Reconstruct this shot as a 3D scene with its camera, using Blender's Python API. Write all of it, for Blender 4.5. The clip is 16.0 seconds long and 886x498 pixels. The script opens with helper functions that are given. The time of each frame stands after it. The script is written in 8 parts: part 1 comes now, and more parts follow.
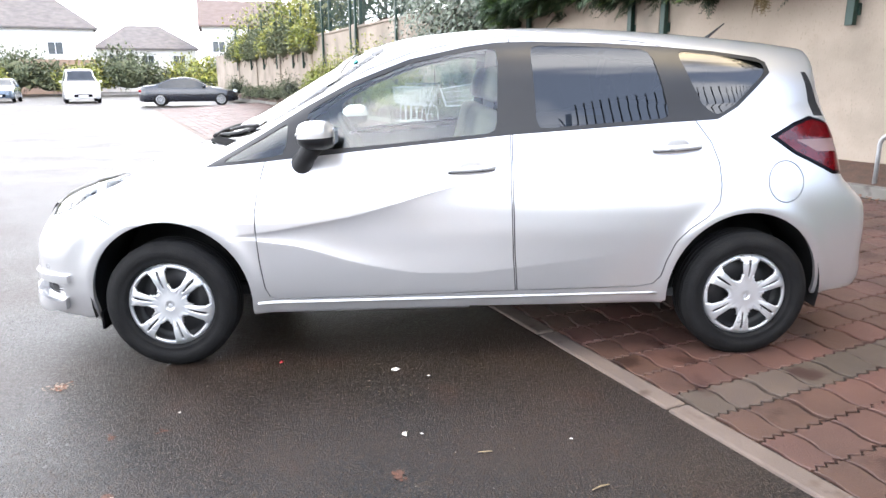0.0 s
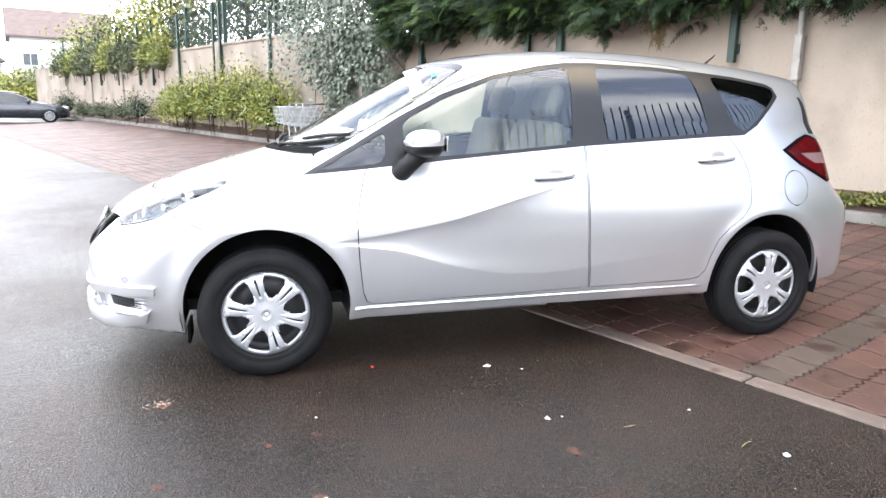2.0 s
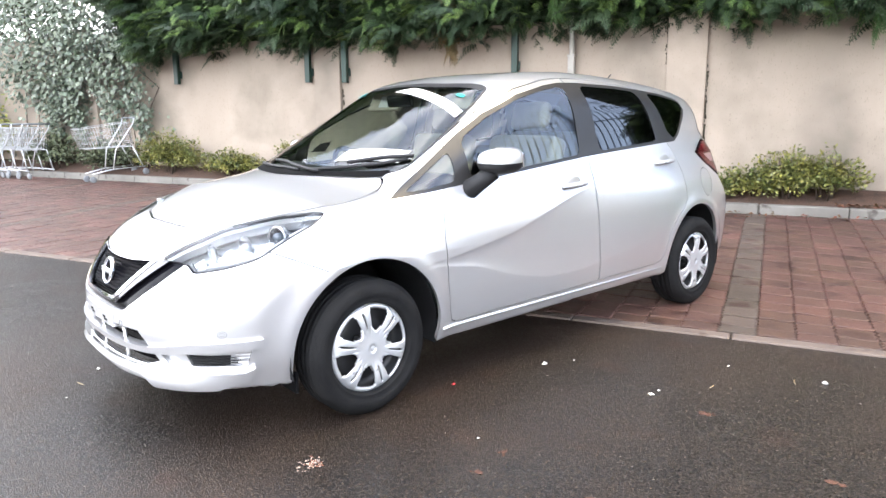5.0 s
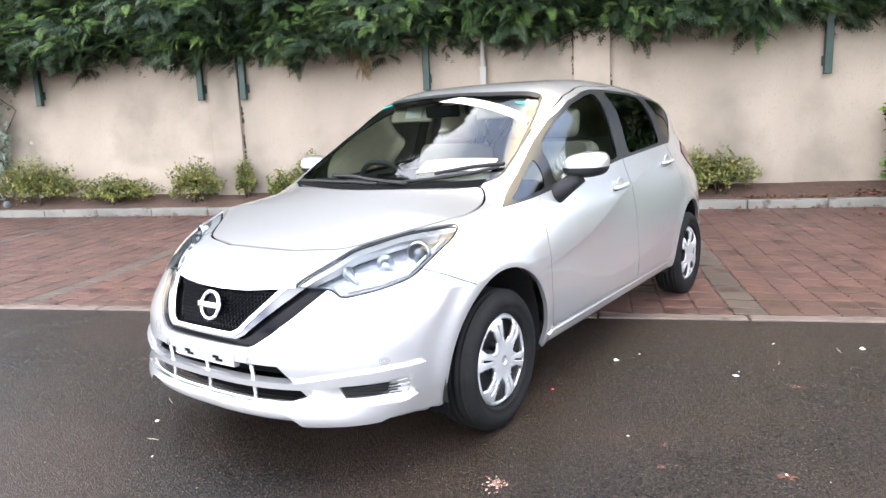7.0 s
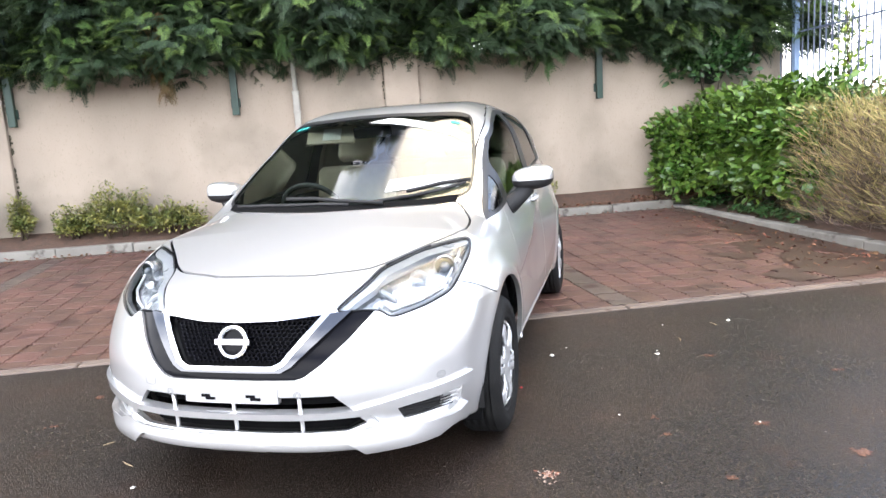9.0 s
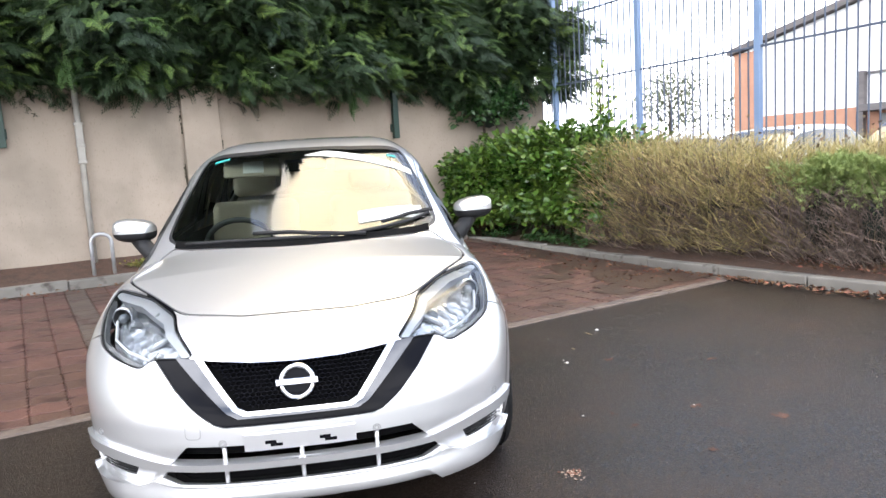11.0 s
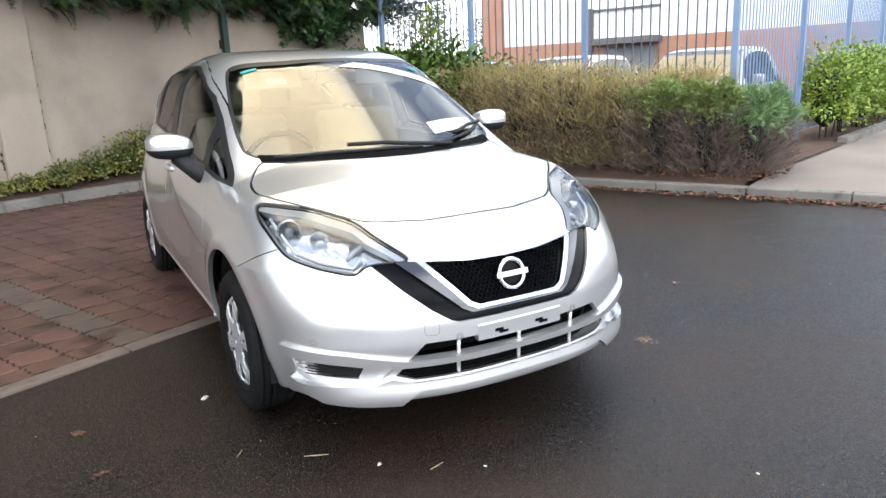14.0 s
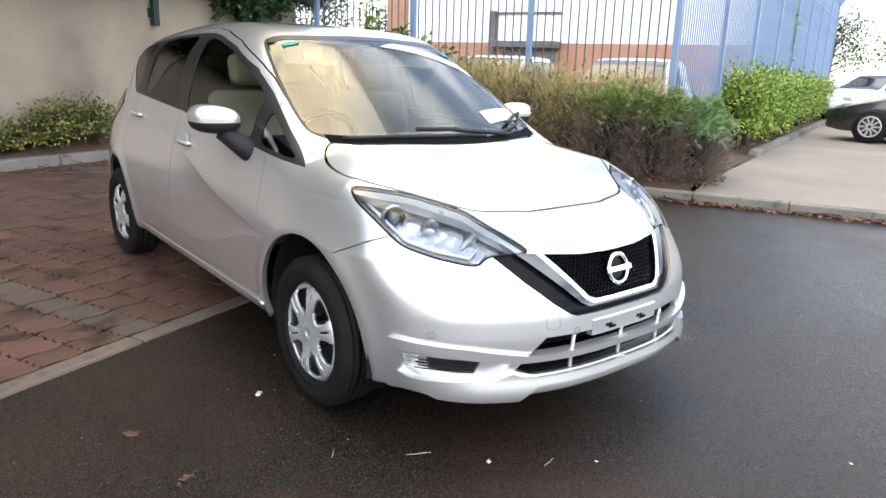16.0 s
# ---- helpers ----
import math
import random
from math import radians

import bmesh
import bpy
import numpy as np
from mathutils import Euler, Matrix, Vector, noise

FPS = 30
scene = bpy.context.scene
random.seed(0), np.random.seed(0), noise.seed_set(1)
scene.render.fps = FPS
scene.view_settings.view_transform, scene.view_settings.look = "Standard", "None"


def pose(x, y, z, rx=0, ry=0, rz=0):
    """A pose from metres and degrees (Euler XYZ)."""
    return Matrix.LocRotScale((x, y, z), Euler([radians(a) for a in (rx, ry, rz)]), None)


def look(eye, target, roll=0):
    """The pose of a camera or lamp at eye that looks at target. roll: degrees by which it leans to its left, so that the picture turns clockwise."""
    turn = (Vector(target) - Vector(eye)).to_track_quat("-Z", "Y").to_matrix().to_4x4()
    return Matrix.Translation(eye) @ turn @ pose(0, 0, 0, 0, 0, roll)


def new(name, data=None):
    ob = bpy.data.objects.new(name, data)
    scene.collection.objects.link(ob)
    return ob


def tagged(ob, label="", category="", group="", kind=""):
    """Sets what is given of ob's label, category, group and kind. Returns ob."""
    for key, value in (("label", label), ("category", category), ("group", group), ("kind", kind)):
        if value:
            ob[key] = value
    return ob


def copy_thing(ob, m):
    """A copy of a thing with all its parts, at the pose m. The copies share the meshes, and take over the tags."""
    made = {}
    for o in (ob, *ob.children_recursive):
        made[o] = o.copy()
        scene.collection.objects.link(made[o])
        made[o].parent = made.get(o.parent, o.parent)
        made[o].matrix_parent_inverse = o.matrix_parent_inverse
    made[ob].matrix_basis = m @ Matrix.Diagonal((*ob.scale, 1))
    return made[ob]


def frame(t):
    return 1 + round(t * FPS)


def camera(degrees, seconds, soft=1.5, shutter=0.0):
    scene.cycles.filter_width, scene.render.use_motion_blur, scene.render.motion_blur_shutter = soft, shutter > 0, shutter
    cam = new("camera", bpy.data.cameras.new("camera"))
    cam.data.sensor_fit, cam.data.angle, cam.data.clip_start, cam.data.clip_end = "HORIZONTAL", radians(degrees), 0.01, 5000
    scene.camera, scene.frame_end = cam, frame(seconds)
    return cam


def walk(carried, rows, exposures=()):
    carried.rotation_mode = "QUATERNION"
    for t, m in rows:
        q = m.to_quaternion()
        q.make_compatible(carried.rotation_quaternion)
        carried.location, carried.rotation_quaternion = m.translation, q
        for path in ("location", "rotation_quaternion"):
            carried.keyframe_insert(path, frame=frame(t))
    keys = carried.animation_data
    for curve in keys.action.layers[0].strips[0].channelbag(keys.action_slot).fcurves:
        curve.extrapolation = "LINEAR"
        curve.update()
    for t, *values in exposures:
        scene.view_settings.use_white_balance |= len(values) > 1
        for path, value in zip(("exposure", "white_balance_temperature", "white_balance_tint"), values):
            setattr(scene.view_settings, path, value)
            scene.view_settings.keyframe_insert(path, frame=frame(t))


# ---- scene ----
cam = camera(65.35, 16.0)
PATH = [
    (0, (1.139, -3.794, 1.267), (1.192, -1.853, 0.788), -0.39),
    (0.5, (0.815, -3.832, 1.214), (0.966, -1.885, 0.784), 1.54),
    (1, (0.529, -3.867, 1.204), (0.833, -1.931, 0.801), 2.11),
    (1.5, (0.271, -3.901, 1.237), (0.725, -1.997, 0.824), -0.13),
    (2, (-0.029, -3.829, 1.208), (0.490, -1.941, 0.799), 1.16),
    (2.5, (-0.303, -3.758, 1.223), (0.306, -1.890, 0.847), 1.73),
    (3, (-0.590, -3.695, 1.257), (0.237, -1.908, 0.906), 0.33),
    (3.5, (-0.848, -3.543, 1.260), (0.084, -1.814, 0.884), 0.68),
    (4, (-1.074, -3.392, 1.220), (-0.060, -1.714, 0.826), 0.44),
    (4.5, (-1.348, -3.277, 1.242), (-0.174, -1.704, 0.858), -0.86),
    (4.7, (-1.445, -3.213, 1.240), (-0.222, -1.677, 0.862), -0.55),
    (6.8, (-2.281, -2.295, 1.209), (-0.705, -1.114, 0.856), -2.63),
    (7, (-2.332, -2.213, 1.228), (-0.731, -1.064, 0.888), -2.28),
    (7.5, (-2.515, -2.015, 1.227), (-0.793, -1.056, 0.889), -1.05),
    (8, (-2.650, -1.802, 1.225), (-0.876, -0.945, 0.879), -2.29),
    (8.5, (-2.735, -1.540, 1.237), (-0.896, -0.823, 0.915), -3.67),
    (9, (-2.837, -1.323, 1.247), (-0.927, -0.816, 0.942), -3.68),
    (9.5, (-2.960, -1.095, 1.266), (-1.008, -0.772, 0.975), -3.71),
    (10, (-2.959, -0.788, 1.266), (-0.977, -0.731, 1.006), -4.92),
    (10.2, (-2.996, -0.685, 1.269), (-1.010, -0.687, 1.028), -4.25),
    (12.3, (-3.039, 0.560, 1.310), (-1.169, -0.062, 0.968), -3.71),
    (12.5, (-3.047, 0.648, 1.318), (-1.187, 0.002, 0.968), -3.28),
    (13, (-2.913, 0.911, 1.263), (-1.121, 0.132, 0.837), -3.93),
    (13.5, (-2.824, 1.113, 1.281), (-1.071, 0.258, 0.838), -3.33),
    (14, (-2.735, 1.359, 1.296), (-1.036, 0.419, 0.814), -2.64),
    (14.5, (-2.611, 1.519, 1.269), (-0.935, 0.532, 0.802), 0.12),
    (15, (-2.437, 1.664, 1.268), (-0.762, 0.669, 0.818), 1.33),
    (15.5, (-2.349, 1.863, 1.271), (-0.740, 0.758, 0.836), 1.23),
    (16, (-2.225, 1.983, 1.272), (-0.722, 0.763, 0.771), 1.80),
]
walk(cam, [(t, look(eye, target, roll)) for t, eye, target, roll in PATH], [(0, 1.82, 6300, 12), (1.5, 1.86, 6300, 12), (3, 2.00, 6300, 12), (4.5, 2.06, 6300, 12), (7, 1.98, 6250, 12), (8.5, 1.94, 6300, 12), (10, 1.76, 6350, 12), (12.5, 1.08, 6300, 10), (14.5, 1.05, 6300, 9), (16, 1.03, 6350, 9)])

# ---- light ----
SUN_AZ, SUN_EL = 346.0, 65.0
world = bpy.data.worlds.new("sky")
scene.world = world
world.use_nodes = True
wn, wl = world.node_tree.nodes, world.node_tree.links
wn.clear()
sky = wn.new("ShaderNodeTexSky")
sky.sky_type, sky.sun_disc = "NISHITA", False
sky.sun_elevation, sky.sun_rotation = radians(SUN_EL), radians(90 - SUN_AZ)
sky.dust_density, sky.air_density, sky.ozone_density = 0.3, 1.0, 1.5
w_co = wn.new("ShaderNodeTexCoord")
w_map = wn.new("ShaderNodeMapping")
w_map.inputs["Scale"].default_value = (1.0, 1.0, 2.6)
w_noise = wn.new("ShaderNodeTexNoise")
w_noise.inputs["Scale"].default_value = 1.7
w_noise.inputs["Detail"].default_value = 6.0
w_ramp = wn.new("ShaderNodeValToRGB")
w_ramp.color_ramp.elements[0].position, w_ramp.color_ramp.elements[1].position = 0.41, 0.55
w_ramp.color_ramp.elements[0].color = (0.17, 0.17, 0.17, 1)
w_cloud = wn.new("ShaderNodeMix")
w_cloud.data_type = "RGBA"
# clouds, brighter and warmer round the veiled sun
sun_dir = Vector((math.cos(radians(SUN_AZ)) * math.cos(radians(SUN_EL)), math.sin(radians(SUN_AZ)) * math.cos(radians(SUN_EL)), math.sin(radians(SUN_EL))))
w_dot = wn.new("ShaderNodeVectorMath")
w_dot.operation = "DOT_PRODUCT"
w_dot.inputs[1].default_value = sun_dir
w_near = wn.new("ShaderNodeMapRange")
w_near.inputs["From Min"].default_value, w_near.inputs["From Max"].default_value = 0.935, 0.985
w_near.interpolation_type = "SMOOTHSTEP"
w_cloud.inputs["B"].default_value = (13.6, 13.7, 14.0, 1)
# the veil itself, with thinner and thicker streaks
w_veil = wn.new("ShaderNodeMix")
w_veil.data_type = "RGBA"
w_veil.inputs["A"].default_value, w_veil.inputs["B"].default_value = (17.0, 12.6, 6.8, 1), (36.0, 29.0, 16.0, 1)
w_thick = wn.new("ShaderNodeMapRange")
w_thick.inputs["From Min"].default_value, w_thick.inputs["From Max"].default_value = 0.35, 0.65
w_sky = wn.new("ShaderNodeMix")
w_sky.data_type = "RGBA"
w_bg = wn.new("ShaderNodeBackground")
w_bg.inputs["Strength"].default_value = 0.15
w_out = wn.new("ShaderNodeOutputWorld")
wl.new(w_co.outputs["Generated"], w_map.inputs["Vector"])
wl.new(w_map.outputs["Vector"], w_noise.inputs["Vector"])
# the cloud cover thins out towards one side
w_side = wn.new("ShaderNodeVectorMath")
w_side.operation = "DOT_PRODUCT"
w_side.inputs[1].default_value = (0.6, -0.35, 0.7)
w_bias = wn.new("ShaderNodeMath")
w_bias.operation = "MULTIPLY_ADD"
w_bias.inputs[1].default_value = -0.10
wl.new(w_co.outputs["Generated"], w_side.inputs[0])
wl.new(w_side.outputs["Value"], w_bias.inputs[0])
wl.new(w_noise.outputs["Fac"], w_bias.inputs[2])
wl.new(w_bias.outputs["Value"], w_ramp.inputs["Fac"])
wl.new(w_ramp.outputs["Color"], w_cloud.inputs["Factor"])
wl.new(sky.outputs["Color"], w_cloud.inputs["A"])
wl.new(w_co.outputs["Generated"], w_dot.inputs[0])
# the veil's edge is lumpy like the clouds
w_edge = wn.new("ShaderNodeMath")
w_edge.operation = "MULTIPLY_ADD"
w_edge.inputs[1].default_value = 0.16
w_shift = wn.new("ShaderNodeMath")
w_shift.operation = "SUBTRACT"
w_shift.inputs[1].default_value = 0.08
wl.new(w_noise.outputs["Fac"], w_edge.inputs[0])
wl.new(w_dot.outputs["Value"], w_edge.inputs[2])
wl.new(w_edge.outputs["Value"], w_shift.inputs[0])
wl.new(w_shift.outputs["Value"], w_near.inputs["Value"])
wl.new(w_noise.outputs["Fac"], w_thick.inputs["Value"])
wl.new(w_thick.outputs["Result"], w_veil.inputs["Factor"])
wl.new(w_near.outputs["Result"], w_sky.inputs["Factor"])
wl.new(w_cloud.outputs["Result"], w_sky.inputs["A"])
wl.new(w_veil.outputs["Result"], w_sky.inputs["B"])
wl.new(w_sky.outputs["Result"], w_bg.inputs["Color"])
wl.new(w_bg.outputs["Background"], w_out.inputs["Surface"])

sun_data = bpy.data.lights.new("sun", "SUN")
sun_data.energy, sun_data.angle, sun_data.color = 0.32, radians(34), (1.0, 0.96, 0.88)
sun = new("sun", sun_data)
sun.matrix_world = look(tuple(sun_dir * 60), (0, 0, 0))

# ---- materials ----


def surf(name, c1, c2, scale=6.0, rough=0.6, bump=0.0, bscale=40.0, metal=0.0, island=0.0, obj=0.0, rvar=0.1, coat=0.0, fine=None, spots=None, stretch=(1, 1, 1), spec=0.5, placed=False):
    """A procedural surface: two colours mixed by coarse and fine noise, rough, with relief."""
    m = bpy.data.materials.new(name)
    m.use_nodes = True
    n, l = m.node_tree.nodes, m.node_tree.links
    b = n["Principled BSDF"]
    co = n.new("ShaderNodeTexCoord")
    mp = n.new("ShaderNodeMapping")
    mp.inputs["Scale"].default_value = stretch
    where = n.new("ShaderNodeNewGeometry").outputs["Position"] if placed else co.outputs["Object"]
    l.new(where, mp.inputs["Vector"])
    coarse = n.new("ShaderNodeTexNoise")
    coarse.inputs["Scale"].default_value, coarse.inputs["Detail"].default_value = scale, 5
    l.new(mp.outputs["Vector"], coarse.inputs["Vector"])
    grain = n.new("ShaderNodeTexNoise")
    grain.inputs["Scale"].default_value, grain.inputs["Detail"].default_value = bscale, 3
    l.new(mp.outputs["Vector"], grain.inputs["Vector"])
    ramp = n.new("ShaderNodeMapRange")
    ramp.inputs["From Min"].default_value, ramp.inputs["From Max"].default_value = 0.3, 0.7
    l.new(coarse.outputs["Fac"], ramp.inputs["Value"])
    mix = n.new("ShaderNodeMix")
    mix.data_type = "RGBA"
    mix.inputs["A"].default_value, mix.inputs["B"].default_value = (*c1, 1), (*c2, 1)
    l.new(ramp.outputs["Result"], mix.inputs["Factor"])
    last = mix.outputs["Result"]
    if fine:
        fm = n.new("ShaderNodeMix")
        fm.data_type, fm.blend_type = "RGBA", "MIX"
        fr = n.new("ShaderNodeMapRange")
        fr.inputs["From Min"].default_value, fr.inputs["From Max"].default_value = fine[1], fine[2]
        l.new(grain.outputs["Fac"], fr.inputs["Value"])
        l.new(fr.outputs["Result"], fm.inputs["Factor"])
        l.new(last, fm.inputs["A"])
        fm.inputs["B"].default_value = (*fine[0], 1)
        last = fm.outputs["Result"]
    if spots:
        sn = n.new("ShaderNodeTexNoise")
        sn.inputs["Scale"].default_value, sn.inputs["Detail"].default_value = spots[1], 4
        l.new(where, sn.inputs["Vector"])
        sr = n.new("ShaderNodeMapRange")
        sr.inputs["From Min"].default_value, sr.inputs["From Max"].default_value = spots[2], spots[3]
        l.new(sn.outputs["Fac"], sr.inputs["Value"])
        sm = n.new("ShaderNodeMix")
        sm.data_type = "RGBA"
        l.new(sr.outputs["Result"], sm.inputs["Factor"])
        l.new(last, sm.inputs["A"])
        sm.inputs["B"].default_value = (*spots[0], 1)
        last = sm.outputs["Result"]
    if island or obj:
        hsv = n.new("ShaderNodeHueSaturation")
        src = n.new("ShaderNodeNewGeometry").outputs["Random Per Island"] if island else n.new("ShaderNodeObjectInfo").outputs["Random"]
        amount = island or obj
        vr = n.new("ShaderNodeMapRange")
        vr.inputs["To Min"].default_value, vr.inputs["To Max"].default_value = 1 - amount, 1 + amount
        l.new(src, vr.inputs["Value"])
        l.new(vr.outputs["Result"], hsv.inputs["Value"])
        hr = n.new("ShaderNodeMapRange")
        hr.inputs["To Min"].default_value, hr.inputs["To Max"].default_value = 0.5 + amount * 0.05, 0.5 - amount * 0.05
        l.new(src, hr.inputs["Value"])
        l.new(hr.outputs["Result"], hsv.inputs["Hue"])
        l.new(last, hsv.inputs["Color"])
        last = hsv.outputs["Color"]
    l.new(last, b.inputs["Base Color"])
    rr = n.new("ShaderNodeMapRange")
    rr.inputs["To Min"].default_value, rr.inputs["To Max"].default_value = max(0.02, rough - rvar), min(1, rough + rvar)
    l.new(coarse.outputs["Fac"], rr.inputs["Value"])
    l.new(rr.outputs["Result"], b.inputs["Roughness"])
    b.inputs["Metallic"].default_value = metal
    if coat:
        b.inputs["Coat Weight"].default_value, b.inputs["Coat Roughness"].default_value = coat, 0.04
    b.inputs["Specular IOR Level"].default_value = spec
    if bump:
        bp = n.new("ShaderNodeBump")
        bp.inputs["Strength"].default_value, bp.inputs["Distance"].default_value = bump, 0.01
        l.new(grain.outputs["Fac"], bp.inputs["Height"])
        l.new(bp.outputs["Normal"], b.inputs["Normal"])
    return m


def plain(name, c, rough=0.5, metal=0.0, coat=0.0, spec=0.5):
    return surf(name, c, tuple(v * 0.86 for v in c), 9.0, rough, 0.0, 40, metal, rvar=0.06, coat=coat, spec=spec)


def glass(name, tint, rough=0.0, ior=1.45):
    """A thin pane: mirror by Fresnel over a tinted see-through."""
    m = bpy.data.materials.new(name)
    m.use_nodes = True
    n, l = m.node_tree.nodes, m.node_tree.links
    n.clear()
    out = n.new("ShaderNodeOutputMaterial")
    mix = n.new("ShaderNodeMixShader")
    fr = n.new("ShaderNodeFresnel")
    fr.inputs["IOR"].default_value = ior
    tr = n.new("ShaderNodeBsdfTransparent")
    tr.inputs["Color"].default_value = (*tint, 1)
    gl = n.new("ShaderNodeBsdfGlossy")
    gl.inputs["Roughness"].default_value = rough
    l.new(fr.outputs["Fac"], mix.inputs["Fac"])
    l.new(tr.outputs["BSDF"], mix.inputs[1])
    l.new(gl.outputs["BSDF"], mix.inputs[2])
    l.new(mix.outputs["Shader"], out.inputs["Surface"])
    return m


def faceted(name, c, scale):
    """Bright metal pressed into small facets."""
    m = plain(name, c, 0.24, 0.8)
    n, l = m.node_tree.nodes, m.node_tree.links
    cells = n.new("ShaderNodeTexVoronoi")
    cells.inputs["Scale"].default_value = scale
    l.new(n.new("ShaderNodeTexCoord").outputs["Object"], cells.inputs["Vector"])
    bp = n.new("ShaderNodeBump")
    bp.inputs["Strength"].default_value, bp.inputs["Distance"].default_value = 0.6, 0.006
    l.new(cells.outputs["Distance"], bp.inputs["Height"])
    l.new(bp.outputs["Normal"], n["Principled BSDF"].inputs["Normal"])
    return m


M_PAINT = surf("silver_paint", (0.665, 0.662, 0.665), (0.63, 0.628, 0.632), 1.5, 0.30, 0.0, 900, metal=0.72, rvar=0.03, coat=1.0)
M_BLACKTRIM = plain("black_gloss_trim", (0.005, 0.005, 0.007), 0.12, spec=0.09)
M_PILLAR = plain("black_pillar_film", (0.020, 0.020, 0.021), 0.35, spec=0.35)
M_RUBBER = surf("tyre_rubber", (0.008, 0.008, 0.0085), (0.015, 0.015, 0.015), 12, 0.68, 0.3, 160, spec=0.13)
M_PLASTIC = surf("grained_black_plastic", (0.012, 0.012, 0.013), (0.018, 0.018, 0.019), 14, 0.55, 0.15, 300, spec=0.3)
M_CHROME = plain("chrome", (0.82, 0.83, 0.85), 0.09, 1.0)
# chrome with the reflection of dark ground put into its base colour
M_GROUNDCHROME = plain("chrome_painted_reflection", (0.12, 0.122, 0.13), 0.12, 1.0)
M_GREYSEAM = plain("grey_joint", (0.22, 0.22, 0.225), 0.5)
M_VOID = plain("matt_black_intake", (0.004, 0.004, 0.0045), 0.9, spec=0.08)
M_COVER = surf("silver_wheel_cover", (0.60, 0.61, 0.62), (0.54, 0.55, 0.56), 8, 0.30, 0.0, 100, metal=0.5, coat=0.4)
M_DARKSTEEL = plain("dark_steel", (0.05, 0.05, 0.052), 0.5, 0.6)
M_GLASS = glass("clear_windscreen_glass", (0.86, 0.93, 0.86), ior=1.75)
M_SIDEGLASS = glass("front_side_glass", (0.84, 0.92, 0.86), ior=1.9)
M_PRIVACY = glass("privacy_glass", (0.05, 0.06, 0.07), ior=1.8)
M_LENS = glass("headlamp_lens", (0.93, 0.95, 0.96), ior=1.4)
M_REDLENS = surf("red_lamp_lens", (0.085, 0.002, 0.004), (0.045, 0.0015, 0.003), 20, 0.15, coat=0.4)
M_REFLECTOR = faceted("lamp_reflector", (0.56, 0.575, 0.60), 30.0)
M_PROJLENS = plain("projector_lens_glass", (0.16, 0.18, 0.20), 0.05, coat=1.0)
M_LAMPCLEAR = plain("clear_reversing_lens", (0.20, 0.13, 0.125), 0.2)
M_CREAM = surf("cream_upholstery", (0.52, 0.46, 0.36), (0.44, 0.39, 0.31), 20, 0.85, 0.2, 300)
M_DASH = surf("dark_dashboard", (0.03, 0.032, 0.033), (0.045, 0.046, 0.046), 15, 0.7, 0.2, 300)
M_PAPER = plain("white_paper", (0.82, 0.82, 0.80), 0.8)
M_TEAL = plain("teal_sticker", (0.02, 0.32, 0.30), 0.5)
M_WHITE = plain("white_plastic", (0.75, 0.75, 0.74), 0.4)


def link(name, bm, material, smooth=False):
    me = bpy.data.meshes.new(name)
    bm.to_mesh(me)
    bm.free()
    me.materials.append(material)
    if smooth:
        me.shade_smooth()
    return new(name, me)


def part(name, bm, material, parent, label="", smooth=False):
    ob = link(name, bm, material, smooth)
    ob.parent = parent
    if label:
        ob["label"] = label
    return ob


def thing(name, m, label, category, group="", kind=""):
    ob = new(name)
    ob.matrix_world = m
    ob.empty_display_size = 0.2
    return tagged(ob, label, category, group, kind)


def box(bm, x0, x1, y0, y1, z0, z1, bevel=0.0, m=None, seg=2):
    """A box, its edges rounded, added to bm."""
    r = bmesh.ops.create_cube(bm, size=1)
    vs = r["verts"]
    for v in vs:
        v.co = Vector((x0 + (v.co.x + 0.5) * (x1 - x0), y0 + (v.co.y + 0.5) * (y1 - y0), z0 + (v.co.z + 0.5) * (z1 - z0)))
    if bevel:
        es = list({e for v in vs for e in v.link_edges})
        rb = bmesh.ops.bevel(bm, geom=es, offset=bevel, segments=seg, affect="EDGES", profile=0.5)
        vs = list({v for f in rb["faces"] for v in f.verts} | {v for v in vs if v.is_valid})
    if m is not None:
        bmesh.ops.transform(bm, matrix=m, verts=vs)
    return vs


def boxm(*args, **kw):
    bm = bmesh.new()
    box(bm, *args, **kw)
    return bm


def tube(bm, pts, radius, sides=8, cap=True):
    """A round bar along pts; radius one number or one a point."""
    pts = [Vector(p) for p in pts]
    rad = radius if isinstance(radius, (list, tuple)) else [radius] * len(pts)
    rings = []
    for i, p in enumerate(pts):
        d = (pts[min(i + 1, len(pts) - 1)] - pts[max(i - 1, 0)]).normalized()
        a = d.orthogonal().normalized() if not rings else (ref - d * ref.dot(d)).normalized()
        ref = a
        b = d.cross(a)
        rings.append([bm.verts.new(p + rad[i] * (a * math.cos(2 * math.pi * k / sides) + b * math.sin(2 * math.pi * k / sides))) for k in range(sides)])
    for r0, r1 in zip(rings, rings[1:]):
        for k in range(sides):
            bm.faces.new((r0[k], r0[(k + 1) % sides], r1[(k + 1) % sides], r1[k]))
    if cap:
        bm.faces.new(rings[0][::-1])
        bm.faces.new(rings[-1])
    return bm


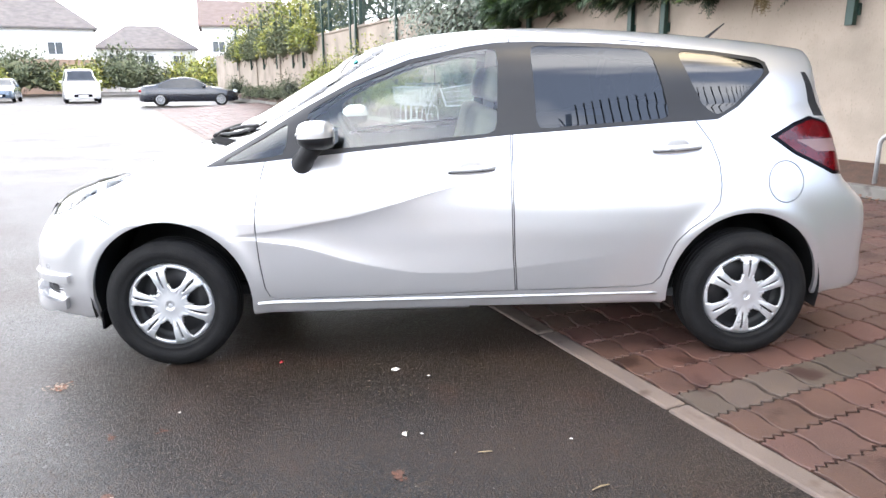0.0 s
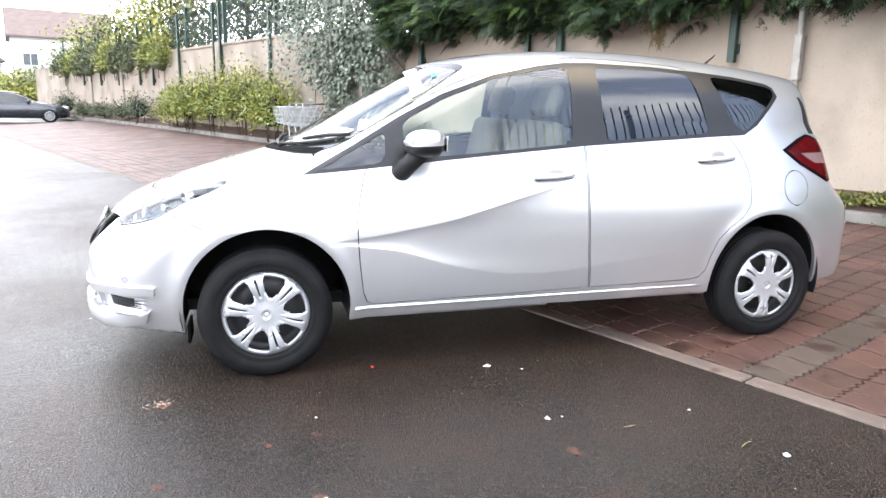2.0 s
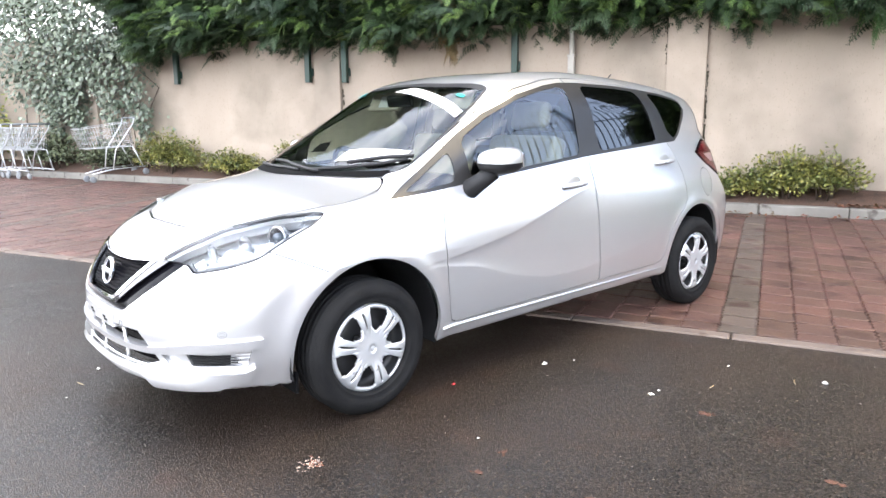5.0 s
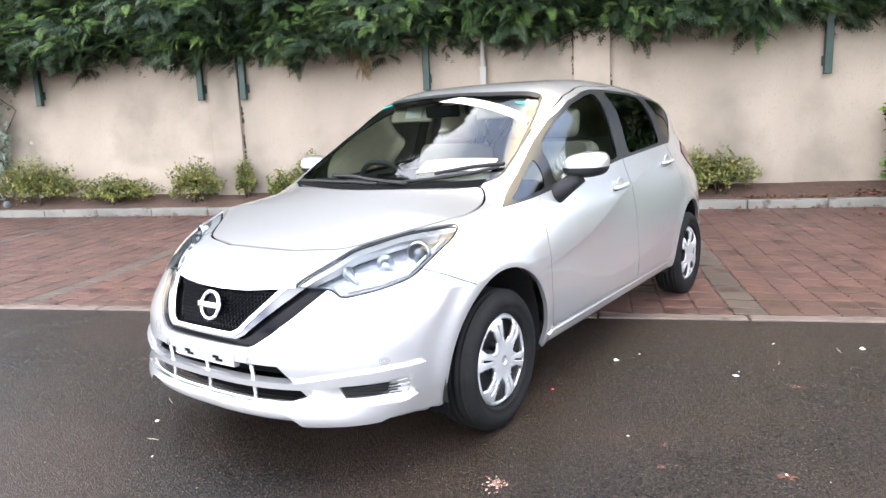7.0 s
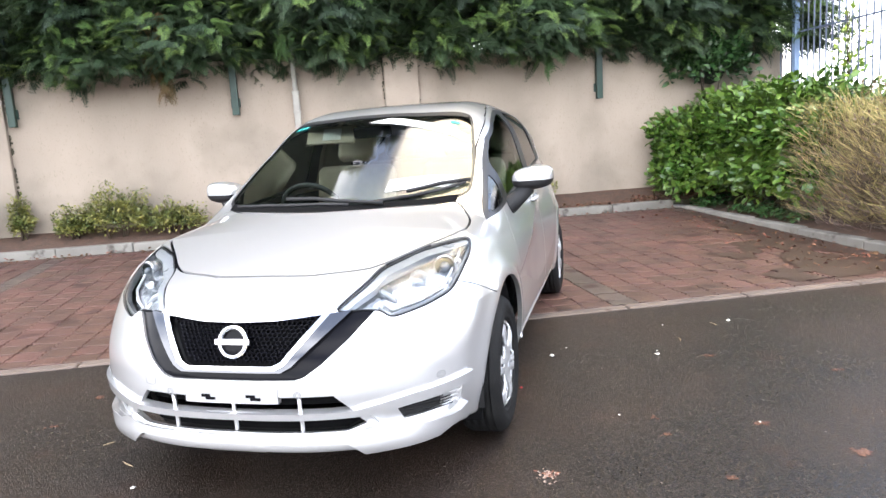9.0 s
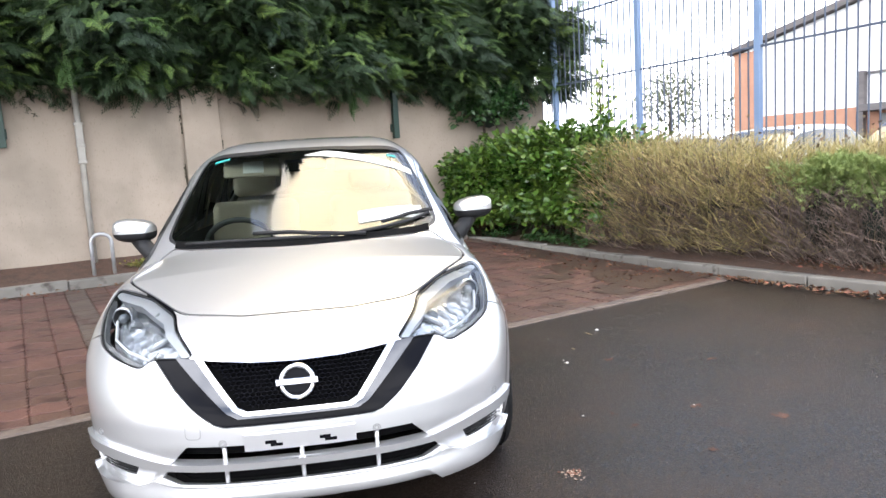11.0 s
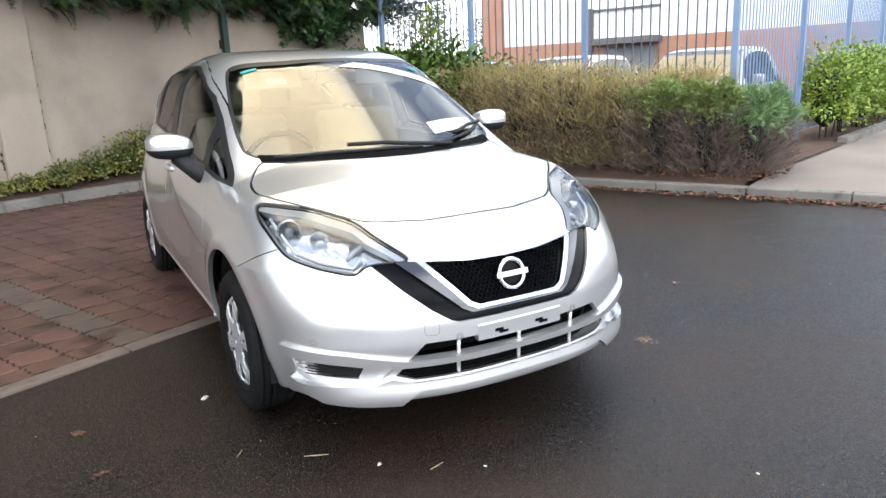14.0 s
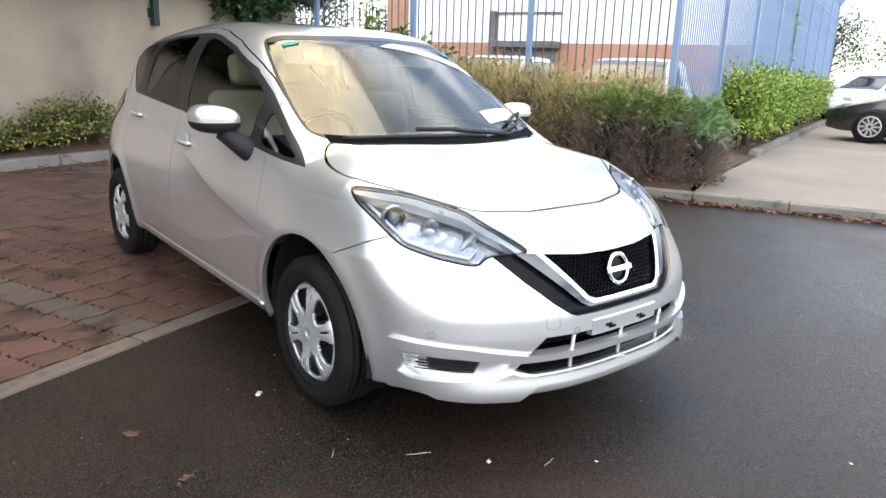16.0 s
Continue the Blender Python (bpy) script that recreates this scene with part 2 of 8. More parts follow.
def revolve(profile, axis="y", steps=48, closed=False):
    """A turned body: profile of (radius, along) pairs about the axis."""
    bm = bmesh.new()
    rings = []
    for k in range(steps):
        a = 2 * math.pi * k / steps
        ring = []
        for r, h in profile:
            c = (r * math.cos(a), h, r * math.sin(a)) if axis == "y" else (r * math.cos(a), r * math.sin(a), h)
            ring.append(bm.verts.new(c))
        rings.append(ring)
    n = len(profile)
    for k in range(steps):
        r0, r1 = rings[k], rings[(k + 1) % steps]
        for i in range(n if closed else n - 1):
            bm.faces.new((r0[i], r0[(i + 1) % n], r1[(i + 1) % n], r1[i]))
    bmesh.ops.remove_doubles(bm, verts=bm.verts, dist=1e-5)
    bmesh.ops.recalc_face_normals(bm, faces=bm.faces)
    return bm


def prism(bm, poly, a, b, to):
    """A polygon pushed from a to b; to(u, v, w) gives the place."""
    p0 = [bm.verts.new(to(u, v, a)) for u, v in poly]
    p1 = [bm.verts.new(to(u, v, b)) for u, v in poly]
    bm.faces.new(p0[::-1])
    bm.faces.new(p1)
    for i in range(len(poly)):
        j = (i + 1) % len(poly)
        bm.faces.new((p0[i], p0[j], p1[j], p1[i]))
    bmesh.ops.recalc_face_normals(bm, faces=bm.faces)
    return bm


def arrays(name, verts, quads, material, smooth=False):
    """A mesh object from numpy arrays of corners and four-cornered faces."""
    me = bpy.data.meshes.new(name)
    me.vertices.add(len(verts))
    me.vertices.foreach_set("co", np.ascontiguousarray(verts, dtype=np.float32).ravel())
    me.loops.add(quads.size)
    me.loops.foreach_set("vertex_index", np.ascontiguousarray(quads, dtype=np.int32).ravel())
    me.polygons.add(len(quads))
    me.polygons.foreach_set("loop_start", np.arange(0, quads.size, quads.shape[1], dtype=np.int32))
    me.update(calc_edges=True)
    me.validate()
    me.materials.append(material)
    if smooth:
        me.shade_smooth()
    return new(name, me)


# The place lies square to the long wall: along it a, out from it n.
ENV = pose(5.958, 2.933, 0, 0, 0, 113.75)


def env(a, n, z=0.0, turn=0.0):
    return ENV @ pose(a, n, z, 0, 0, turn)

# ---- ground, paving, wall ----


def asphalt():
    """Dark damp asphalt: stones of several tones set in black binder, drying in patches, rust-brown stains."""
    m = bpy.data.materials.new("wet_asphalt")
    m.use_nodes = True
    n, l = m.node_tree.nodes, m.node_tree.links
    b = n["Principled BSDF"]
    co = n.new("ShaderNodeTexCoord").outputs["Object"]

    def tex(kind, scale, detail=4):
        t = n.new(kind)
        t.inputs["Scale"].default_value = scale
        t.inputs["Detail"].default_value = detail
        l.new(co, t.inputs["Vector"])
        return t

    def mapped(src, a, b_, c=0.0, d=1.0):
        r = n.new("ShaderNodeMapRange")
        r.inputs["From Min"].default_value, r.inputs["From Max"].default_value = a, b_
        r.inputs["To Min"].default_value, r.inputs["To Max"].default_value = c, d
        l.new(src, r.inputs["Value"])
        return r.outputs["Result"]

    def mixed(fac, a, c):
        x = n.new("ShaderNodeMix")
        x.data_type = "RGBA"
        l.new(fac, x.inputs["Factor"])
        for slot, v in (("A", a), ("B", c)):
            if isinstance(v, tuple):
                x.inputs[slot].default_value = (*v, 1)
            else:
                l.new(v, x.inputs[slot])
        return x.outputs["Result"]

    cells = tex("ShaderNodeTexVoronoi", 150.0, 0)
    tone = n.new("ShaderNodeSeparateColor")
    l.new(cells.outputs["Color"], tone.inputs["Color"])
    stone = n.new("ShaderNodeValToRGB")
    e = stone.color_ramp.elements
    e[0].position, e[0].color = 0.0, (0.0055, 0.005, 0.005, 1)
    e[1].position, e[1].color = 1.0, (0.105, 0.084, 0.067, 1)
    for pos, c in ((0.45, (0.0205, 0.0128, 0.0086, 1)), (0.74, (0.039, 0.026, 0.0185, 1)), (0.92, (0.055, 0.041, 0.032, 1))):
        x = e.new(pos)
        x.color = c
    l.new(tone.outputs["Red"], stone.inputs["Fac"])
    binder = mapped(cells.outputs["Distance"], 0.34, 0.60)
    col = mixed(binder, stone.outputs["Color"], (0.0045, 0.0043, 0.0043))
    broad_ = tex("ShaderNodeTexNoise", 0.8)
    col = mixed(mapped(broad_.outputs["Fac"], 0.40, 0.66, 0.0, 0.42), col, (0.040, 0.0225, 0.0135))
    rust = tex("ShaderNodeTexNoise", 3.1, 6)
    col = mixed(mapped(rust.outputs["Fac"], 0.60, 0.76, 0.0, 0.55), col, (0.036, 0.016, 0.010))
    dusty = tex("ShaderNodeTexNoise", 9.0, 5)
    col = mixed(mapped(dusty.outputs["Fac"], 0.58, 0.80, 0.0, 0.30), col, (0.038, 0.032, 0.028))
    l.new(col, b.inputs["Base Color"])
    gloss = n.new("ShaderNodeMath")
    gloss.operation = "MULTIPLY_ADD"
    gloss.inputs[1].default_value = 0.26
    l.new(tone.outputs["Green"], gloss.inputs[0])
    l.new(mapped(broad_.outputs["Fac"], 0.35, 0.65, 0.22, 0.36), gloss.inputs[2])
    l.new(gloss.outputs["Value"], b.inputs["Roughness"])
    b.inputs["Specular IOR Level"].default_value = 0.33
    bump = n.new("ShaderNodeBump")
    bump.inputs["Strength"].default_value, bump.inputs["Distance"].default_value = 0.75, 0.004
    l.new(mapped(cells.outputs["Distance"], 0.0, 0.6, 1.0, 0.0), bump.inputs["Height"])
    l.new(bump.outputs["Normal"], b.inputs["Normal"])
    return m


M_ASPHALT = asphalt()
M_EDGING = surf("concrete_edging", (0.155, 0.118, 0.095), (0.105, 0.08, 0.066), 3, 0.75, 0.25, 120, spots=((0.07, 0.045, 0.032), 7.0, 0.60, 0.70))
M_KERB = surf("concrete_kerb", (0.23, 0.215, 0.19), (0.135, 0.125, 0.108), 2.2, 0.8, 0.3, 90, spots=((0.06, 0.05, 0.04), 6.0, 0.60, 0.72))
M_BRICK = surf("red_concrete_pavers", (0.112, 0.056, 0.041), (0.070, 0.037, 0.028), 2.2, 0.52, 0.35, 140, obj=0.17, rvar=0.12, placed=True, spots=((0.040, 0.017, 0.012), 4.2, 0.575, 0.65))
M_BRICKFAR = surf("red_concrete_pavers_joined", (0.112, 0.056, 0.041), (0.070, 0.037, 0.028), 2.2, 0.52, 0.35, 140, island=0.17, rvar=0.12, placed=True, spots=((0.040, 0.017, 0.012), 4.2, 0.575, 0.65))
M_BRICKGREY = surf("grey_concrete_pavers", (0.098, 0.072, 0.054), (0.066, 0.048, 0.037), 2.5, 0.65, 0.3, 140, obj=0.14, placed=True, spots=((0.040, 0.017, 0.012), 4.2, 0.575, 0.65))
M_JOINT = surf("dark_joint_sand", (0.020, 0.013, 0.010), (0.032, 0.021, 0.016), 6, 0.9, 0.4, 120)
M_RENDER = surf("stained_beige_render", (0.39, 0.322, 0.258), (0.295, 0.245, 0.198), 0.9, 0.88, 0.25, 70, stretch=(1.0, 1.0, 0.45), spots=((0.185, 0.158, 0.125), 0.85, 0.47, 0.72), fine=((0.25, 0.205, 0.155), 0.60, 0.78))
M_MOSS = surf("dark_moss", (0.030, 0.030, 0.018), (0.060, 0.050, 0.030), 20, 0.95, 0.5, 90)
M_SOIL = surf("bark_mulch_soil", (0.055, 0.034, 0.024), (0.10, 0.055, 0.036), 9, 0.95, 0.8, 60, fine=((0.16, 0.09, 0.055), 0.58, 0.72))
M_GREENPOST = surf("green_painted_steel", (0.012, 0.042, 0.028), (0.008, 0.030, 0.022), 4, 0.45, 0.05, 60)
M_BLUE = surf("blue_painted_steel", (0.22, 0.31, 0.47), (0.185, 0.27, 0.42), 3, 0.42, 0.05, 60, spots=((0.26, 0.28, 0.32), 6, 0.66, 0.76))
# blue steel coloured darker and greyer, as if seen against the light
M_BACKLITBAR = surf("backlit_blue_steel_bar", (0.085, 0.105, 0.155), (0.065, 0.085, 0.125), 3, 0.45, 0.05, 60)
M_PIPE = surf("grey_white_pipe", (0.37, 0.35, 0.31), (0.27, 0.255, 0.225), 6, 0.5, 0.1, 60)
M_GALV = surf("galvanised_steel", (0.50, 0.51, 0.52), (0.40, 0.41, 0.42), 18, 0.38, 0.05, 120, metal=0.7)
M_FOOTWAY = surf("worn_concrete_footway", (0.265, 0.222, 0.188), (0.205, 0.172, 0.146), 0.9, 0.8, 0.25, 110, spots=((0.22, 0.18, 0.15), 1.6, 0.58, 0.72))

KERB_N, EDGE_N = 0.60, 5.28


def rise(a, n):
    """Height of the bay paving: level by the lane, climbing gently to the wall."""
    t = min(1.0, max(0.0, (4.4 - n) / (4.4 - KERB_N)))
    return 0.006 + (0.125 + 0.004 * max(0.0, min(a, 20.0))) * t


def sheet(bm, us, vs, to):
    grid = [[bm.verts.new(to(u, v)) for v in vs] for u in us]
    for i in range(len(us) - 1):
        for j in range(len(vs) - 1):
            bm.faces.new((grid[i][j], grid[i + 1][j], grid[i + 1][j + 1], grid[i][j + 1]))
    bmesh.ops.recalc_face_normals(bm, faces=bm.faces)
    if sum((f.normal.z for f in bm.faces)) < 0:
        bmesh.ops.reverse_faces(bm, faces=bm.faces)


bm = bmesh.new()
us = [-400, -120, -40, -20, -10, 0, 10, 20, 40, 120, 400]
sheet(bm, us, us, lambda x, y: (x, y, 0.0))
ground = link("ground", bm, M_ASPHALT)
tagged(ground, "dark wet asphalt lane with grit and stains", "asphalt", kind="structure")

bm = bmesh.new()
sheet(bm, [-5.2 + 0.4 * i for i in range(88)], [KERB_N - 0.02, 1.6, 2.6, 3.6, 4.4, 4.9, EDGE_N - 0.09], lambda a, n: (a, n, rise(a, n) - 0.011))
paving_bed = link("paving_bed", bm, M_JOINT)
paving_bed.matrix_world = ENV
tagged(paving_bed, "dark sandy joints under the brick bay paving", "paving", kind="structure")


def bar_row(name, a0, a1, length, size, material, label, category, heights=None, along="a", at=0.0):
    """A row of concrete lengths laid end to end as one thing with a part each."""
    row = thing(name, ENV, label, category, kind="structure")
    k, a = 0, a0
    while a < a1 - 0.05:
        b = min(a + length, a1)
        w, z0, z1 = size
        bm = bmesh.new()
        z = heights((a + b) / 2) if heights else 0.0
        j = random.uniform(-0.004, 0.004)
        if along == "a":
            box(bm, a + 0.004, b - 0.004, at - w / 2 + j, at + w / 2 + j, z + z0, z + z1 + j, 0.014, seg=2)
        else:
            box(bm, at - w / 2 + j, at + w / 2 + j, a + 0.004, b - 0.004, z + z0, z + z1 + j, 0.014, seg=2)
        part("kerb_stone" if "kerb" in name else "edging_stone", bm, material, row)
        a = b
    return row


bar_row("edging", -5.1, 30.0, 0.915, (0.108, -0.05, 0.012), M_EDGING, "pale concrete edging strip along the brick paving", "edging", at=EDGE_N - 0.055)
bar_row("kerb_wall", -5.15, 40.0, 0.915, (0.13, -0.1, 0.10), M_KERB, "weathered concrete kerb along the planted bed", "kerb", lambda a: rise(a, KERB_N), at=KERB_N - 0.065)
bar_row("kerb_side", 0.50, 9.9, 0.915, (0.13, -0.1, 0.10), M_KERB, "weathered concrete kerb beside the hedge", "kerb", lambda n: 0.5 * rise(0, n) if n < 5 else 0.0, along="n", at=-5.22)

# planted beds
bm = bmesh.new()
sheet(bm, [-7.4 + 0.5 * i for i in range(96)], [-0.06, 0.15, 0.35, 0.50], lambda a, n: (a, n, rise(a, KERB_N) + 0.085 + (0.5 - n) * 0.30 + 0.02 * noise.noise(Vector((a * 2, n * 5, 0)))))
bed_wall = link("bed_wall", bm, M_SOIL, True)
bed_wall.matrix_world = ENV
tagged(bed_wall, "strip of dark mulch at the wall foot", "soil", kind="structure")
bm = bmesh.new()
sheet(bm, [-5.30, -5.6, -6.0, -6.6, -7.4], [0.45 + 0.4 * i for i in range(17)], lambda a, n: (a, n, 0.10 + min(0.12, (-5.3 - a) * 0.12) + 0.02 * noise.noise(Vector((a * 3, n * 3, 1)))))
bed_side = link("bed_side", bm, M_SOIL, True)
bed_side.matrix_world = ENV
tagged(bed_side, "leafy mulch under the side hedge", "soil", kind="structure")
bm = bmesh.new()
sheet(bm, [-3.6, -2, 0, 3, 6, 10, 15], [0.02, 0.35, 0.75, 1.1], lambda a, n: (a, n, 0.125 + 0.02 * noise.noise(Vector((a * 2, n * 3, 3)))))
bed_lane = link("bed_lane", bm, M_SOIL, True)
bed_lane.matrix_world = ENV @ pose(-9.46, 7.24, 0, 0, 0, 174.5)
tagged(bed_lane, "mulch strip beside the footway", "soil", kind="structure")


# footway beyond the kerb; the lane bends away a little there
LANE_TURN = 5.5
LANE = ENV @ pose(-9.46, 7.24, 0, 0, 0, 180 - LANE_TURN)
bm = bmesh.new()
box(bm, -40, -5.29, 6.9, 14.0, -0.05, 0.098)
footway = link("footway", bm, M_FOOTWAY)
footway.matrix_world = ENV
tagged(footway, "worn brownish concrete footway", "pavement", kind="structure")
kerb_lane = thing("kerb_lane", LANE, "raised concrete kerb along the clipped hedge", "kerb", kind="structure")
for k in range(16):
    part("kerb_stone", boxm(0.915 * k + 0.004, 0.915 * (k + 1) - 0.004, 0.0, 0.14, -0.05, 0.20, bevel=0.014), M_KERB, kerb_lane)

# wall with piers
WALL_TOP = 2.5
wall_long = thing("wall_long", ENV, "stained beige rendered boundary wall with piers", "wall", kind="structure")
bm = bmesh.new()
box(bm, -7.3, 8.3, -0.28, -0.05, -0.1, WALL_TOP, 0.01)
part("wall_panel", bm, M_RENDER, wall_long)
bm = bmesh.new()
box(bm, 8.3, 48, -0.28, -0.05, -0.1, 2.80, 0.01)
part("wall_panel", bm, M_RENDER, wall_long)
bm = bmesh.new()
box(bm, 12.0, 48, -0.32, -0.01, 2.80, 2.87, 0.012)
part("coping", bm, M_RENDER, wall_long)
for a in (-1.45, 3.91, 9.4, 17.2, 22.6, 28.0, 33.4, 38.8):
    bm = bmesh.new()
    box(bm, a - 0.24, a + 0.24, -0.06, 0.015, -0.1, WALL_TOP + (0.42 if a > 8.3 else 0.0), 0.012)
    part("pier", bm, M_RENDER, wall_long)

# moss in the corners of the nearer piers
for a in (-1.45, 3.91):
    bm = bmesh.new()
    mr = random.Random(int(a * 100))
    for e in (-0.245, 0.245):
        for k in range(130):
            z = mr.uniform(0.5, WALL_TOP - 0.05)
            if noise.noise(Vector((a, e * 9, z * 3.1))) < -0.12:
                continue
            w = mr.uniform(0.003, 0.012)
            x = a + e + math.copysign(w * 0.6, e) + mr.gauss(0, 0.006)
            box(bm, x - w, x + w, -0.056, -0.047 + 0.6 * w, z - 0.016, z + 0.016, m=None)
    part("moss", bm, M_MOSS, wall_long, "dark moss in the pier corners")

# green steel posts on the wall face
first = None
for a, z in ((-4.32, 1.73), (0.80, 1.78), (3.57, 1.78), (4.26, 1.80), (7.06, 1.84), (13.6, 1.3), (16.95, 1.75), (17.45, 1.75), (20.6, 1.65), (23.5, 1.7), (25.2, 1.72), (28.2, 1.74), (31.2, 1.76), (34.5, 1.78), (38.7, 1.78)):
    if first is None:
        first = thing("fence_post", env(a, 0.02, z), "dark green steel post fixed to the wall", "fence post", "posts on the wall")
        bm = bmesh.new()
        box(bm, -0.045, 0.045, -0.035, 0.035, 0.0, 2.3, 0.006)
        part("shaft", bm, M_GREENPOST, first)
        bm = bmesh.new()
        box(bm, -0.06, 0.06, -0.07, -0.036, 0.10, 0.22, 0.004)
        part("bracket", bm, M_GREENPOST, first)
    else:
        copy_thing(first, env(a, 0.02, z))

# downpipe
pipe = thing("downpipe", env(0.0, 0.03, 0.0), "dirty grey pipe with a boxed joint against the wall", "pipe")
bm = bmesh.new()
tube(bm, [(0, 0, 0.15), (0.0, 0, 1.8), (0, 0, 3.1)], 0.035, 14)
part("pipe", bm, M_PIPE, pipe, smooth=True)
bm = bmesh.new()
box(bm, -0.043, 0.043, -0.045, 0.045, 1.58, 2.04, 0.010)
cover = part("cover", bm, M_PIPE, pipe, "boxed cover over the pipe joint")
for z in (1.56, 1.76, 2.02):
    bm = bmesh.new()
    box(bm, -0.050, 0.050, -0.048, 0.050, z, z + 0.035, 0.006)
    part("clip", bm, M_PIPE, cover)

# steel hoop at the wall foot
hoop = thing("cycle_hoop", env(-0.06, 0.42, 0.0), "galvanised steel tube hoop in the bed", "hoop")
bm = bmesh.new()
tube(bm, [(-0.11, 0, 0.12), (-0.11, 0, 0.58)] + [(-0.11 * math.cos(i * math.pi / 8), 0, 0.62 + 0.10 * math.sin(i * math.pi / 8)) for i in range(9)] + [(0.11, 0, 0.58), (0.11, 0, 0.12)], 0.022, 10)
part("tube", bm, M_GALV, hoop, smooth=True)

# ---- fences ----


def fence(name, m, length, posts, top, bottom, gap, bar_r, mat_post, mat_bar, label, rails=(0.25, 2.3), post_w=0.055, pointed=False, post_top=None):
    """A steel fence along its own x: posts, rails and upright bars, each a part."""
    f = thing(name, m, label, "fence")
    for x in posts:
        bm = bmesh.new()
        box(bm, x - post_w, x + post_w, -post_w, post_w, -0.05 + bottom * 0, (post_top or top + 0.15), 0.006)
        part("post", bm, mat_post, f)
    for z in rails:
        bm = bmesh.new()
        box(bm, 0, length, -0.010, 0.010, z, z + 0.026, 0.003)
        part("rail", bm, mat_bar, f)
    bm = bmesh.new()
    tube(bm, [(0, 0.022, bottom), (0, 0.022, top)], bar_r, 6)
    if pointed:
        tube(bm, [(0, 0.022, top), (0, -0.03, top + 0.09), (0, -0.13, top + 0.20)], bar_r, 6)
    me = bpy.data.meshes.new("bar")
    bm.to_mesh(me)
    bm.free()
    me.materials.append(mat_bar)
    count = int(length / gap)
    for i in range(1, count):
        ob = new("bar", me)
        ob.parent = f
        ob.location = (i * gap, 0, 0)
    return f


fence("blue_fence", env(-7.05, 0.1, 0.1, 90), 6.15, (0.48, 2.28, 4.16, 6.14), 3.95, 0.15, 0.118, 0.011, M_BLUE, M_BACKLITBAR, "tall blue steel bar fence behind the hedge", rails=(0.3, 2.35, 3.4), post_w=0.038, pointed=True)
fence("blue_fence", env(-7.05, 6.25, 0.1, 180 - LANE_TURN), 22.0, tuple(2.65 * k for k in range(1, 9)), 3.95, 0.15, 0.118, 0.0095, M_BLUE, M_BLUE, "tall blue steel bar fence along the footway", rails=(0.3, 3.4), post_w=0.038, pointed=True)
fence("green_fence", env(12.2, -0.15, 2.86, 0), 10.0, (0.05, 1.35, 4.75, 8.0), 1.15, 0.08, 0.11, 0.012, M_GREENPOST, M_GREENPOST, "dark green steel railing on top of the wall", rails=(0.15, 1.0), post_w=0.05)

# ---- the silver hatchback ----
# x runs from the front axle to the rear, y to its right side, z up.


def curve(pts, soft=0.03):
    """A smooth function through table points."""
    xs = np.array([p[0] for p in pts])
    ys = np.array([p[1] for p in pts])
    g = np.linspace(xs[0] - 0.5, xs[-1] + 0.5, 1600)
    v = np.interp(g, xs, ys)
    step = g[1] - g[0]
    k = np.arange(-int(3 * soft / step) - 1, int(3 * soft / step) + 2) * step
    w = np.exp(-0.5 * (k / soft) ** 2)
    h = len(k) // 2
    v = np.convolve(np.pad(v, h, mode="edge"), w / w.sum(), mode="valid")
    return lambda x: np.interp(x, g, v)


TOP = curve([(-0.90, 0.60), (-0.78, 0.665), (-0.70, 0.712), (-0.60, 0.757), (-0.45, 0.815), (-0.25, 0.882), (-0.05, 0.945), (0.04, 0.970), (0.10, 0.992), (0.50, 1.222), (0.80, 1.392), (0.93, 1.440), (1.10, 1.472), (1.35, 1.495), (1.6, 1.504), (1.9, 1.498), (2.3, 1.470), (2.7, 1.433), (3.0, 1.396), (3.4, 1.335)], 0.045)
SIDE = curve([(0.15, 0.77), (0.25, 0.80), (0.33, 0.826), (0.45, 0.839), (0.60, 0.845), (0.72, 0.836), (0.82, 0.814), (0.90, 0.785), (0.95, 0.762), (1.00, 0.747), (1.05, 0.733), (1.10, 0.720), (1.20, 0.695), (1.25, 0.681), (1.30, 0.664), (1.40, 0.615), (1.60, 0.50)], 0.03)
TAPER = curve([(-0.9, 0.30), (-0.75, 0.21), (-0.55, 0.105), (-0.40, 0.050), (-0.20, 0.016), (0.05, 0.0), (2.3, 0.0), (2.6, 0.012), (2.85, 0.040), (3.05, 0.080), (3.2, 0.125), (3.35, 0.19)], 0.06)
FENDER = curve([(-0.9, 0.09), (-0.5, 0.06), (-0.15, 0.030), (0.17, 0.026), (0.5, 0.010), (0.8, 0.0), (1.5, 0.0)], 0.08)
CABIN = curve([(0.0, 0.0), (1.9, 0.0), (2.3, 0.006), (2.6, 0.018), (2.9, 0.045), (3.1, 0.075)], 0.08)
NOSE = curve([(0.15, -0.76), (0.20, -0.806), (0.235, -0.834), (0.27, -0.828), (0.30, -0.820), (0.34, -0.822), (0.42, -0.830), (0.50, -0.824), (0.55, -0.804), (0.60, -0.772), (0.65, -0.735), (0.70, -0.700), (0.75, -0.655), (0.82, -0.57), (0.95, -0.3)], 0.014)
TAIL = curve([(0.20, 3.20), (0.28, 3.285), (0.36, 3.315), (0.45, 3.300), (0.60, 3.300), (0.70, 3.285), (0.76, 3.225), (0.82, 3.155), (0.95, 3.125), (1.10, 3.075), (1.22, 3.035), (1.32, 3.03), (1.40, 3.03), (1.5, 3.02)], 0.02)
FLOOR = curve([(-0.9, 0.210), (-0.6, 0.212), (-0.36, 0.200), (0.0, 0.22), (0.4, 0.232), (1.2, 0.245), (2.2, 0.262), (2.9, 0.27), (3.3, 0.30)], 0.05)
